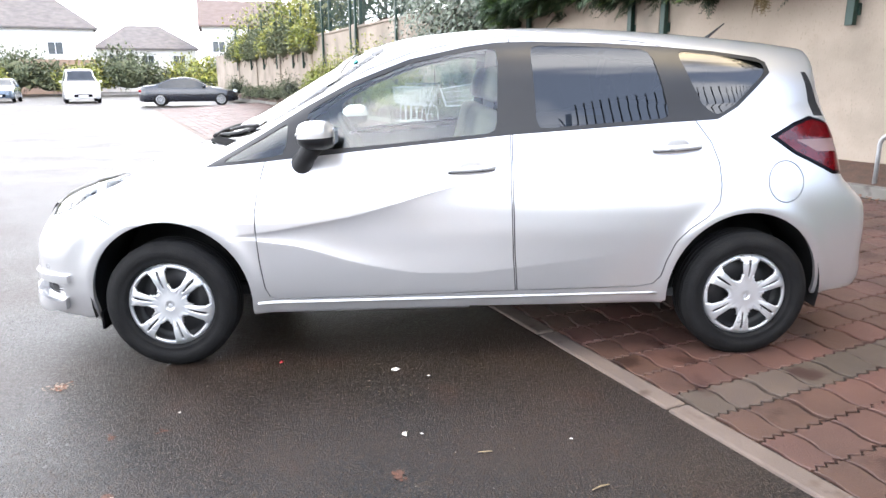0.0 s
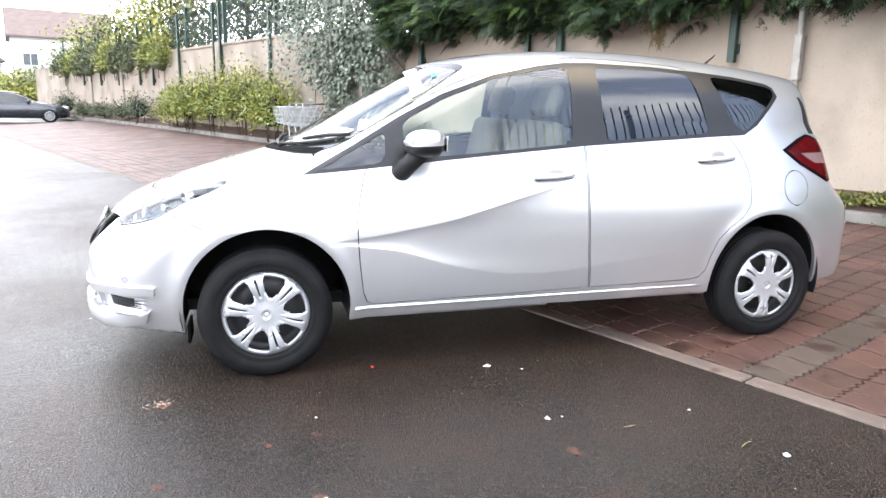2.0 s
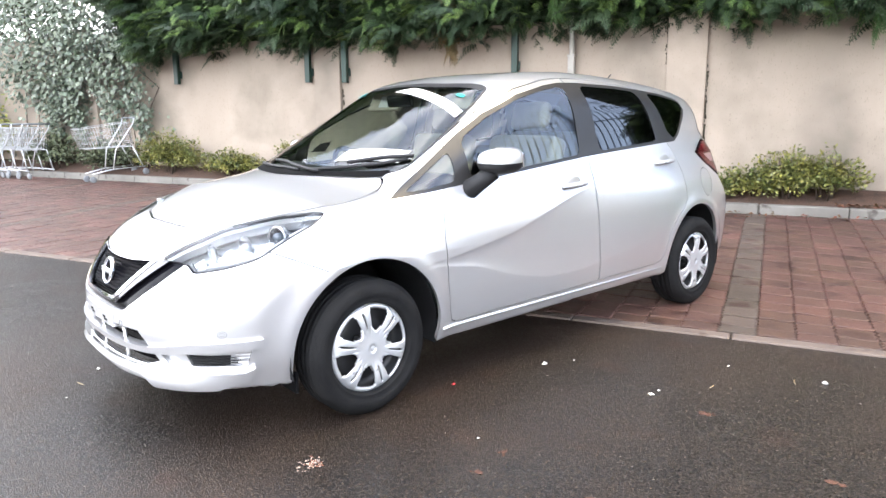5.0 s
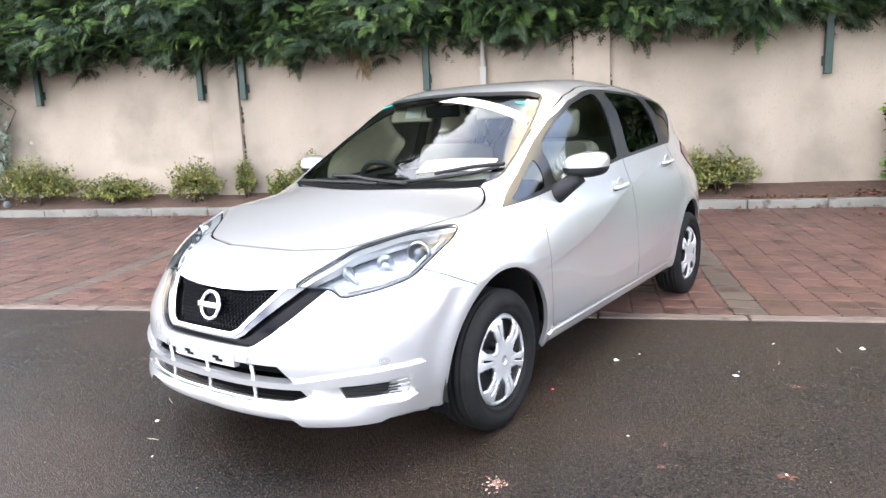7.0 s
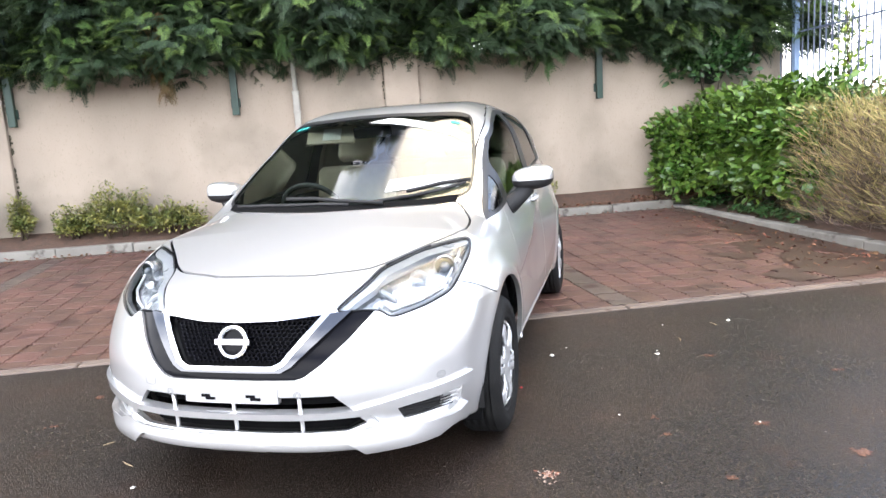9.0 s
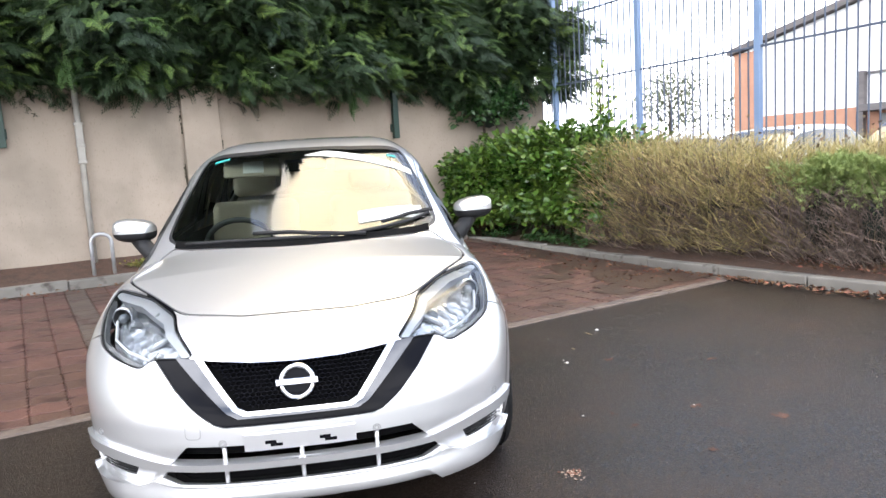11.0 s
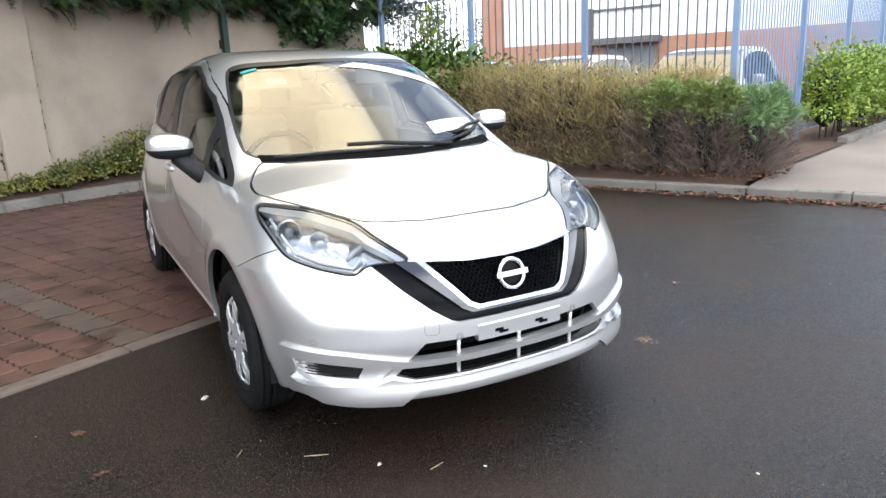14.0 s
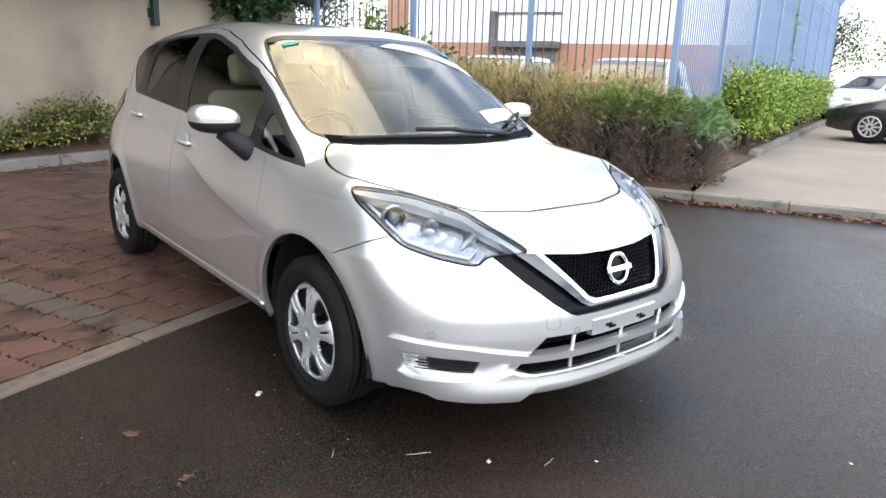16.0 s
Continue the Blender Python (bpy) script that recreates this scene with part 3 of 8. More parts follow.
CREASE_U = curve([(0.2, 0.60), (0.45, 0.622), (0.84, 0.690), (1.34, 0.834), (1.84, 0.935), (2.25, 1.0), (2.5, 1.02)], 0.05)
CREASE_L = curve([(0.3, 0.60), (0.59, 0.560), (0.84, 0.478), (1.09, 0.428), (1.35, 0.424), (1.53, 0.446), (1.87, 0.484), (2.13, 0.535), (2.5, 0.62)], 0.05)
SCOOP = curve([(0.3, 0.0), (0.45, 0.004), (0.8, 0.014), (1.2, 0.017), (1.6, 0.013), (2.0, 0.007), (2.3, 0.0), (2.5, 0.0)], 0.06)


def smax(a, b, k):
    h = np.maximum(k - np.abs(a - b), 0) / k
    return np.maximum(a, b) + h * h * k * 0.25


def body_field(x, y, z):
    """Negative inside the body shell."""
    ay = np.abs(y)
    w = SIDE(z) - TAPER(x) - FENDER(x) * np.clip((z - 0.66) / 0.16, 0, 1) - CABIN(x) * np.clip((z - 1.0) / 0.15, 0, 1)
    cu, cl = CREASE_U(x), CREASE_L(x)
    v = (cu - z) / np.maximum(cu - cl, 0.02)
    u = np.clip(v, 0, 1)
    hollow = 3.2 * u ** 0.85 * (1 - u)
    w = w - SCOOP(x) * hollow
    for hx in (0.01, 2.6):
        r = np.hypot(x - hx, z - 0.32)
        w = w + 0.012 * np.exp(-((r - 0.375) / 0.045) ** 2)
    side = ay - w
    k = np.clip((x + 0.12) / 0.30, 0, 1)
    top = (z - (TOP(x - (0.15 + 0.18 * k) * y * y) - (0.035 + 0.07 * k - 0.062 * np.clip((x - 0.75) / 0.3, 0, 1)) * y * y - 0.10 * np.maximum(ay - 0.35, 0) ** 2 * (x > 0.8))) * 0.9
    edge = 0.07 + 0.12 * np.clip((z - 0.95) / 0.3, 0, 1)
    f = smax(side, top, edge)
    f = smax(f, (NOSE(z) + 0.66 * ay ** 2.77) - x, 0.05)
    f = smax(f, x - (TAIL(z) - 0.22 * y * y), 0.05)
    f = smax(f, FLOOR(x) + 0.010 * np.clip((-0.35 - x) / 0.1, 0, 1) - 0.008 * np.clip((ay - 0.40) / 0.05, 0, 1) * (x < -0.4) - z, 0.02)
    return f


def cast(px, pz, dx, dy, dz, lift=0.0):
    """Where rays from the spine leave the shell."""
    lo = np.zeros_like(dx)
    hi = np.zeros_like(dx)
    t = np.zeros_like(dx)
    done = np.zeros(dx.shape, bool)
    for i in range(1, 71):
        t = 0.025 * i
        out = (body_field(px + dx * t, dy * t, pz + dz * t) > -lift) & ~done
        hi[out] = t
        done |= out
    hi[~done] = 1.75
    lo = hi - 0.025
    for i in range(11):
        mid = (lo + hi) / 2
        out = body_field(px + dx * mid, dy * mid, pz + dz * mid) > -lift
        hi = np.where(out, mid, hi)
        lo = np.where(out, lo, mid)
    return px + dx * hi, dy * hi, pz + dz * hi


def shell_grid(nf, nm, nr, nt, lift=0.0):
    """The left half of the shell as a grid of points, from nose to tail."""
    x0, x1, pz = 0.36, 2.35, 0.66
    cols = [(x0, math.pi / 2 * i / nf) for i in range(nf)] + [(x0 + (x1 - x0) * i / nm, math.pi / 2) for i in range(nm)] + [(x1, math.pi / 2 + math.pi / 2 * i / nr) for i in range(nr + 1)]
    th = np.concatenate([np.linspace(-78, -25, nt // 6, endpoint=False), np.linspace(-25, 25, nt * 7 // 12, endpoint=False), np.linspace(25, 90, nt - nt // 6 - nt * 7 // 12)])
    th = np.radians(th)
    px = np.array([c[0] for c in cols])[:, None] + 0 * th[None, :]
    ph = np.array([c[1] for c in cols])[:, None]
    dx, dy, dz = -np.cos(ph) * np.cos(th), -np.sin(ph) * np.cos(th), np.sin(th) + 0 * ph
    return np.stack(cast(px, pz, dx, dy, dz, lift), -1)


def grid_bm(g):
    bm = bmesh.new()
    vs = [[bm.verts.new(p) for p in row] for row in g]
    for i in range(len(vs) - 1):
        for j in range(len(vs[0]) - 1):
            bm.faces.new((vs[i][j], vs[i + 1][j], vs[i + 1][j + 1], vs[i][j + 1]))
    bmesh.ops.remove_doubles(bm, verts=bm.verts, dist=2e-4)
    return bm


VIEWS = {
    "side": (Vector((1, 0, 0)), Vector((0, 0, 1)), Vector((0, -1, 0))),
    "front": (Vector((0, 1, 0)), Vector((0, 0, 1)), Vector((-1, 0, 0))),
    "top": (Vector((1, 0, 0)), Vector((0, 1, 0)), Vector((0, 0, 1))),
    "rear": (Vector((0, 1, 0)), Vector((0, 0, 1)), Vector((1, 0, 0))),
}
vk = Vector((-0.70, -0.62, 0.36)).normalized()
vu = vk.cross(Vector((0, 0, 1))).normalized()
VIEWS["lamp"] = (vu, vu.cross(vk).normalized() * -1, vk)
if VIEWS["lamp"][1].z < 0:
    VIEWS["lamp"] = (vu, VIEWS["lamp"][1] * -1, vk)
vk = Vector((0.55, -0.82, 0.15)).normalized()
vu = vk.cross(Vector((0, 0, 1))).normalized()
vv = vu.cross(vk)
VIEWS["tail"] = (vu, vv if vv.z > 0 else -vv, vk)


def inside(poly, u, v):
    c = False
    for (a, b), (p, q) in zip(poly, poly[1:] + poly[:1]):
        if (b > v) != (q > v) and u < (p - a) * (v - b) / (q - b) + a:
            c = not c
    return c


def grow(poly, d):
    """The polygon with its sides moved out by d."""
    area = sum(a * q - p * b for (a, b), (p, q) in zip(poly, poly[1:] + poly[:1]))
    s = 1 if area > 0 else -1
    out = []
    n = len(poly)
    for i in range(n):
        a, b, c = Vector(poly[i - 1]), Vector(poly[i]), Vector(poly[(i + 1) % n])
        e0, e1 = (b - a).normalized(), (c - b).normalized()
        n0, n1 = Vector((e0.y, -e0.x)) * s, Vector((e1.y, -e1.x)) * s
        m = n0 + n1
        m = m / max(m.dot(m) * 0.5, 0.35)
        out.append(tuple(b + m * d))
    return out


def cut(bm, poly, view, value, only=None):
    """Slice the faces along the polygon seen along the view; those within take the value."""
    U, V, K = VIEWS[view]
    lo = (min(p[0] for p in poly) - 0.03, min(p[1] for p in poly) - 0.03)
    hi = (max(p[0] for p in poly) + 0.03, max(p[1] for p in poly) + 0.03)
    pool = []
    for f in bm.faces:
        c = f.calc_center_median()
        if lo[0] < c.dot(U) < hi[0] and lo[1] < c.dot(V) < hi[1] and f.normal.dot(K) > 0.02 and (only is None or f.material_index in only):
            pool.append(f)
    for (a, b), (p, q) in zip(poly, poly[1:] + poly[:1]):
        e = U * (p - a) + V * (q - b)
        length = e.length
        if length < 1e-6:
            continue
        e /= length
        base = U * a + V * b
        no = e.cross(K).normalized()
        near, rest = [], []
        for f in pool:
            if not f.is_valid:
                continue
            hit = False
            smin, smax_, tmin, tmax = 9, -9, 9, -9
            for vt in f.verts:
                dd = vt.co - base
                s, t = dd.dot(no), dd.dot(e)
                smin, smax_, tmin, tmax = min(smin, s), max(smax_, s), min(tmin, t), max(tmax, t)
            if smin < -1e-6 and smax_ > 1e-6 and tmax > -0.004 and tmin < length + 0.004:
                near.append(f)
            else:
                rest.append(f)
        if near:
            geom = near + list({x for f in near for x in f.edges}) + list({x for f in near for x in f.verts})
            r = bmesh.ops.bisect_plane(bm, geom=geom, dist=1e-5, plane_co=base, plane_no=no)
            rest += [x for x in r["geom"] if isinstance(x, bmesh.types.BMFace)]
        pool = rest
    for f in pool:
        if f.is_valid:
            c = f.calc_center_median()
            if inside(poly, c.dot(U), c.dot(V)):
                f.material_index = value


def rounded(poly, k=3, r=0.28):
    """Corners cut to soft arcs."""
    out = []
    n = len(poly)
    for i in range(n):
        a, b, c = Vector(poly[i - 1]), Vector(poly[i]), Vector(poly[(i + 1) % n])
        d0 = min(0.04, (a - b).length * r)
        d1 = min(0.04, (c - b).length * r)
        p, q = b + (a - b).normalized() * d0, b + (c - b).normalized() * d1
        for j in range(k + 1):
            t = j / k
            out.append(tuple(p * (1 - t) ** 2 + b * 2 * t * (1 - t) + q * t * t))
    return out


def soft_line(poly, times=2):
    """Rounds a closed outline by cutting its corners, leaving the two ends on the centre line."""
    for _ in range(times):
        out = [poly[0]]
        for p, q in zip(poly, poly[1:]):
            out += [(0.75 * p[0] + 0.25 * q[0], 0.75 * p[1] + 0.25 * q[1]), (0.25 * p[0] + 0.75 * q[0], 0.25 * p[1] + 0.75 * q[1])]
        poly = out + [poly[-1]]
    return poly


def lampview(pts, view):
    U, V, K = VIEWS[view]
    return [(Vector(p).dot(U), Vector(p).dot(V)) for p in pts]


# outlines, left side
ARCH_F = [(0.01 + 0.358 * math.cos(math.radians(a)), 0.315 + 0.358 * math.sin(math.radians(a))) for a in range(-8, 189, 7)] + [(-0.345, 0.1), (0.375, 0.1)]
ARCH_R = [(2.585 + 0.355 * math.cos(math.radians(a)), 0.325 + 0.358 * math.sin(math.radians(a))) for a in range(-8, 189, 7)] + [(2.232, 0.1), (2.94, 0.1)]
DOOR_F = [(0.444, 0.905), (0.418, 0.80), (0.402, 0.70), (0.405, 0.60), (0.412, 0.50), (0.428, 0.37), (0.445, 0.325), (0.475, 0.312), (1.10, 0.326), (1.545, 0.338), (1.532, 0.50), (1.527, 0.65), (1.522, 0.80), (1.522, 1.02), (1.524, 1.25), (1.524, 1.452), (1.35, 1.434), (1.09, 1.380), (0.90, 1.310), (0.70, 1.216), (0.56, 1.138)]
DOOR_R = [(1.530, 1.02), (1.530, 0.80), (1.535, 0.65), (1.540, 0.50), (1.553, 0.338), (2.10, 0.350), (2.165, 0.362), (2.198, 0.40), (2.216, 0.47), (2.255, 0.558), (2.315, 0.618), (2.395, 0.672), (2.442, 0.730), (2.452, 0.80), (2.445, 0.90), (2.415, 0.985), (2.350, 1.075), (2.285, 1.17), (2.255, 1.30), (2.215, 1.405), (2.10, 1.426), (1.88, 1.442), (1.70, 1.450), (1.532, 1.452)]
DLO = [(0.172, 0.893), (0.40, 0.915), (0.62, 0.938), (1.00, 0.975), (1.52, 1.024), (2.24, 1.072), (2.45, 1.083), (2.545, 1.135), (2.712, 1.285), (2.700, 1.332), (2.66, 1.352), (2.45, 1.382), (2.22, 1.402), (1.95, 1.420), (1.62, 1.428), (1.47, 1.424), (1.33, 1.405), (1.08, 1.352), (0.83, 1.258), (0.63, 1.156), (0.40, 1.020)]
PANE_TRI = [(0.245, 0.914), (0.535, 0.948), (0.548, 1.082), (0.50, 1.056), (0.36, 0.976)]
PANE_F = [(0.628, 0.962), (1.00, 0.993), (1.462, 1.036), (1.474, 1.402), (1.335, 1.386), (1.085, 1.334), (0.838, 1.240), (0.665, 1.150), (0.628, 1.112)]
PANE_R = [(1.640, 1.050), (2.235, 1.091), (2.205, 1.22), (2.158, 1.386), (1.95, 1.402), (1.618, 1.410)]
PANE_Q = [(2.452, 1.100), (2.535, 1.148), (2.690, 1.290), (2.682, 1.326), (2.64, 1.338), (2.45, 1.366), (2.278, 1.382), (2.330, 1.25), (2.385, 1.14)]
WINGSEAM = [(-0.40, 0.7435), (-0.40, 0.7385), (-0.20, 0.6475), (-0.20, 0.6525)]
FUEL = [(2.752 + 0.083 * math.cos(k * math.pi / 12), 0.812 + 0.090 * math.sin(k * math.pi / 12)) for k in range(24)]
HOOD = soft_line([(-0.520, 0.05), (-0.517, -0.19), (-0.500, -0.24), (-0.472, -0.354), (-0.437, -0.432), (-0.28, -0.552), (-0.163, -0.650), (-0.10, -0.688), (-0.02, -0.694), (0.08, -0.680), (0.16, -0.652), (0.215, -0.620), (0.240, -0.590), (0.232, -0.560), (0.13, -0.43), (0.06, -0.20), (0.045, 0.05)])
SCREEN = [(0.065, 0.05), (0.085, -0.20), (0.165, -0.43), (0.275, -0.575), (0.345, -0.622), (0.50, -0.612), (0.70, -0.578), (0.88, -0.540), (0.960, -0.512), (0.93, -0.42), (0.885, -0.25), (0.868, 0.05)]
SHADE = [(0.868, 0.05), (0.885, -0.25), (0.93, -0.42), (0.96, -0.512), (0.922, -0.515), (0.893, -0.42), (0.849, -0.25), (0.832, 0.05)]
HEADLAMP = [(-0.132, -0.720, 0.867), (-0.20, -0.738, 0.825), (-0.30, -0.735, 0.787), (-0.432, -0.709, 0.710), (-0.528, -0.634, 0.677), (-0.618, -0.530, 0.652), (-0.616, -0.490, 0.684), (-0.67, -0.335, 0.687), (-0.59, -0.385, 0.735), (-0.52, -0.424, 0.771), (-0.435, -0.440, 0.801), (-0.28, -0.551, 0.845), (-0.19, -0.655, 0.862)]
TAILLAMP = [(2.715, -0.755, 1.012), (2.845, -0.725, 1.072), (2.93, -0.69, 1.098), (2.99, -0.64, 1.065), (3.04, -0.62, 1.00), (3.05, -0.63, 0.825), (2.95, -0.69, 0.832), (2.81, -0.745, 0.930)]
TAIL_WHITE = [(2.83, -0.74, 0.995), (2.97, -0.66, 0.990), (3.05, -0.62, 0.985), (3.05, -0.62, 0.925), (2.90, -0.70, 0.935)]
TAIL_FIN = [(2.950, -0.680, 1.100), (2.925, -0.640, 1.300), (2.950, -0.630, 1.300), (3.005, -0.640, 1.095)]
GRILLE = [(-0.305, 0.678), (-0.15, 0.664), (0.0, 0.660), (0.15, 0.664), (0.305, 0.678), (0.190, 0.544), (0.160, 0.531), (-0.160, 0.531), (-0.190, 0.544)]
CHROME_IN = [(-0.333, 0.682), (-0.15, 0.665), (0.0, 0.661), (0.15, 0.665), (0.333, 0.682), (0.206, 0.535), (0.172, 0.519), (-0.172, 0.519), (-0.206, 0.535)]
CHROME_V = [(-0.402, 0.688), (-0.290, 0.679), (-0.15, 0.665), (0.0, 0.661), (0.15, 0.665), (0.290, 0.679), (0.402, 0.688), (0.226, 0.528), (0.192, 0.511), (-0.192, 0.511), (-0.226, 0.528)]
DARK_V = [(-0.480, 0.686), (-0.41, 0.692), (-0.29, 0.681), (-0.15, 0.668), (0.0, 0.664), (0.15, 0.668), (0.29, 0.681), (0.41, 0.692), (0.480, 0.686), (0.405, 0.603), (0.33, 0.535), (0.272, 0.496), (0.24, 0.486), (-0.24, 0.486), (-0.272, 0.496), (-0.33, 0.535), (-0.405, 0.603)]
SLOT_U = [(-0.365, 0.428), (0.365, 0.428), (0.418, 0.374), (-0.418, 0.374)]
SLOT_L = [(-0.434, 0.350), (0.434, 0.350), (0.462, 0.318), (0.40, 0.298), (-0.40, 0.298), (-0.462, 0.318)]
FOG = [(-0.700, 0.354), (-0.558, 0.348), (-0.578, 0.306), (-0.692, 0.308)]
WING = [(-0.764, 0.421), (-0.60, 0.405), (-0.43, 0.376), (0.0, 0.373), (0.0, 0.351), (-0.44, 0.351), (-0.52, 0.357), (-0.62, 0.371), (-0.760, 0.385)]
LIP = [(-0.738, 0.312), (-0.720, 0.294), (-0.700, 0.289), (-0.53, 0.289), (-0.472, 0.314), (-0.44, 0.302), (-0.40, 0.294), (0.0, 0.294), (0.0, 0.266), (-0.39, 0.264), (-0.45, 0.228), (-0.66, 0.230), (-0.715, 0.256)]
POCKET = [(-0.746, 0.383), (-0.62, 0.369), (-0.52, 0.356), (-0.468, 0.348), (-0.515, 0.291), (-0.70, 0.290), (-0.728, 0.310)]

GAP, PAINT, TRIM, DOORF, DOORR, LID, BONNET, LAMP, RED, MESHG, CHROMEV, DARKV, SLOT, FOGL, SCRN = 15, 0, 1, 3, 4, 5, 6, 7, 8, 9, 10, 11, 12, 13, 14
LAMPGLASS, TAILEDGE, TAILWHITE, ARCHED, POCKETED, BROW, BLADE, LOWLIP, LAMPRIM, CHROMEI = 16, 17, 18, 19, 24, 25, 26, 27, 28, 29
PANES = {20: PANE_TRI, 21: PANE_F, 22: PANE_R, 23: PANE_Q}

shell = grid_bm(shell_grid(120, 124, 46, 250))
bmesh.ops.recalc_face_normals(shell, faces=shell.faces)
if sum(f.normal.y for f in shell.faces) > 0:
    bmesh.ops.reverse_faces(shell, faces=shell.faces)
shell.normal_update()


def seam(poly, view, value, gap=0.0045, only=None):
    cut(shell, grow(poly, gap / 2), view, GAP, only)
    cut(shell, grow(poly, -gap / 2), view, value, [GAP])


shell.faces.ensure_lookup_table()
seam(DOOR_F, "side", DOORF, 0.0045)
seam(DOOR_R, "side", DOORR, 0.0045)
# the black glazed band keeps to its door
cut(shell, DLO, "side", TRIM, [PAINT, DOORF, DOORR, GAP])
for value, poly in PANES.items():
    cut(shell, rounded(poly, 2), "side", value, [TRIM, GAP])
for arch in (ARCH_F, ARCH_R):
    cut(shell, arch, "side", ARCHED, [PAINT, DOORF, DOORR, GAP])
seam(HOOD, "top", BONNET, 0.011, [PAINT, GAP])
cut(shell, grow(rounded(SCREEN, 2), 0.014), "top", TRIM, [PAINT, DOORF, GAP])
cut(shell, rounded(SCREEN, 2), "top", SCRN, [TRIM])
cut(shell, SHADE, "top", TRIM, [SCRN])
LAMP_RIM = rounded(lampview(HEADLAMP, "lamp"), 3, 0.42)
seam(LAMP_RIM, "lamp", LAMP, 0.006, [PAINT, GAP, BONNET])
cut(shell, grow(LAMP_RIM, -0.006), "lamp", LAMPGLASS, [LAMP])
edge = lampview(HEADLAMP[7:] + HEADLAMP[:1], "lamp")
cut(shell, [(u, v - 0.004) for u, v in edge] + [(u, v - (0.030 if k else 0.016) - 0.006 * (k < 5)) for k, (u, v) in enumerate(edge[::-1])], "lamp", BROW, [LAMPGLASS])
edge = lampview(HEADLAMP[1:7], "lamp")
cut(shell, [(u, v - 0.02) for u, v in edge] + [(u, v + 0.016) for u, v in edge[::-1]], "lamp", LAMPRIM, [LAMPGLASS])
seam(lampview(TAILLAMP, "tail"), "tail", TAILEDGE, 0.006, [PAINT, GAP])
cut(shell, grow(lampview(TAILLAMP, "tail"), -0.014), "tail", RED, [TAILEDGE])
cut(shell, lampview(TAIL_WHITE, "tail"), "tail", TAILWHITE, [RED])
cut(shell, lampview(TAIL_FIN, "tail"), "tail", TRIM, [PAINT])
cut(shell, DARK_V, "front", DARKV, [PAINT, BONNET, GAP])
cut(shell, CHROME_V, "front", CHROMEV, [DARKV])
cut(shell, CHROME_IN, "front", CHROMEI, [CHROMEV])
cut(shell, GRILLE, "front", MESHG, [CHROMEI])
for poly in (SLOT_U, SLOT_L):
    cut(shell, poly, "front", SLOT, [PAINT])
cut(shell, WING, "front", BLADE, [PAINT])
cut(shell, LIP, "front", LOWLIP, [PAINT])
cut(shell, POCKET, "front", POCKETED, [PAINT])
cut(shell, FOG, "front", FOGL, [POCKETED])
seam(FUEL, "side", LID, 0.004, [PAINT, GAP])
for f in shell.faces:
    if f.material_index == PAINT and f.normal.z < -0.75 and f.calc_center_median().z < 0.32:
        f.material_index = ARCHED
cut(shell, WINGSEAM, "side", GAP, [PAINT])


def field_normals(co):
    e = 2e-3
    x, y, z = co[:, 0], co[:, 1], co[:, 2]
    n = np.stack([body_field(x + e, y, z) - body_field(x - e, y, z), body_field(x, y + e, z) - body_field(x, y - e, z), body_field(x, y, z + e) - body_field(x, y, z - e)], -1)
    return n / np.maximum(np.linalg.norm(n, axis=1, keepdims=True), 1e-9)


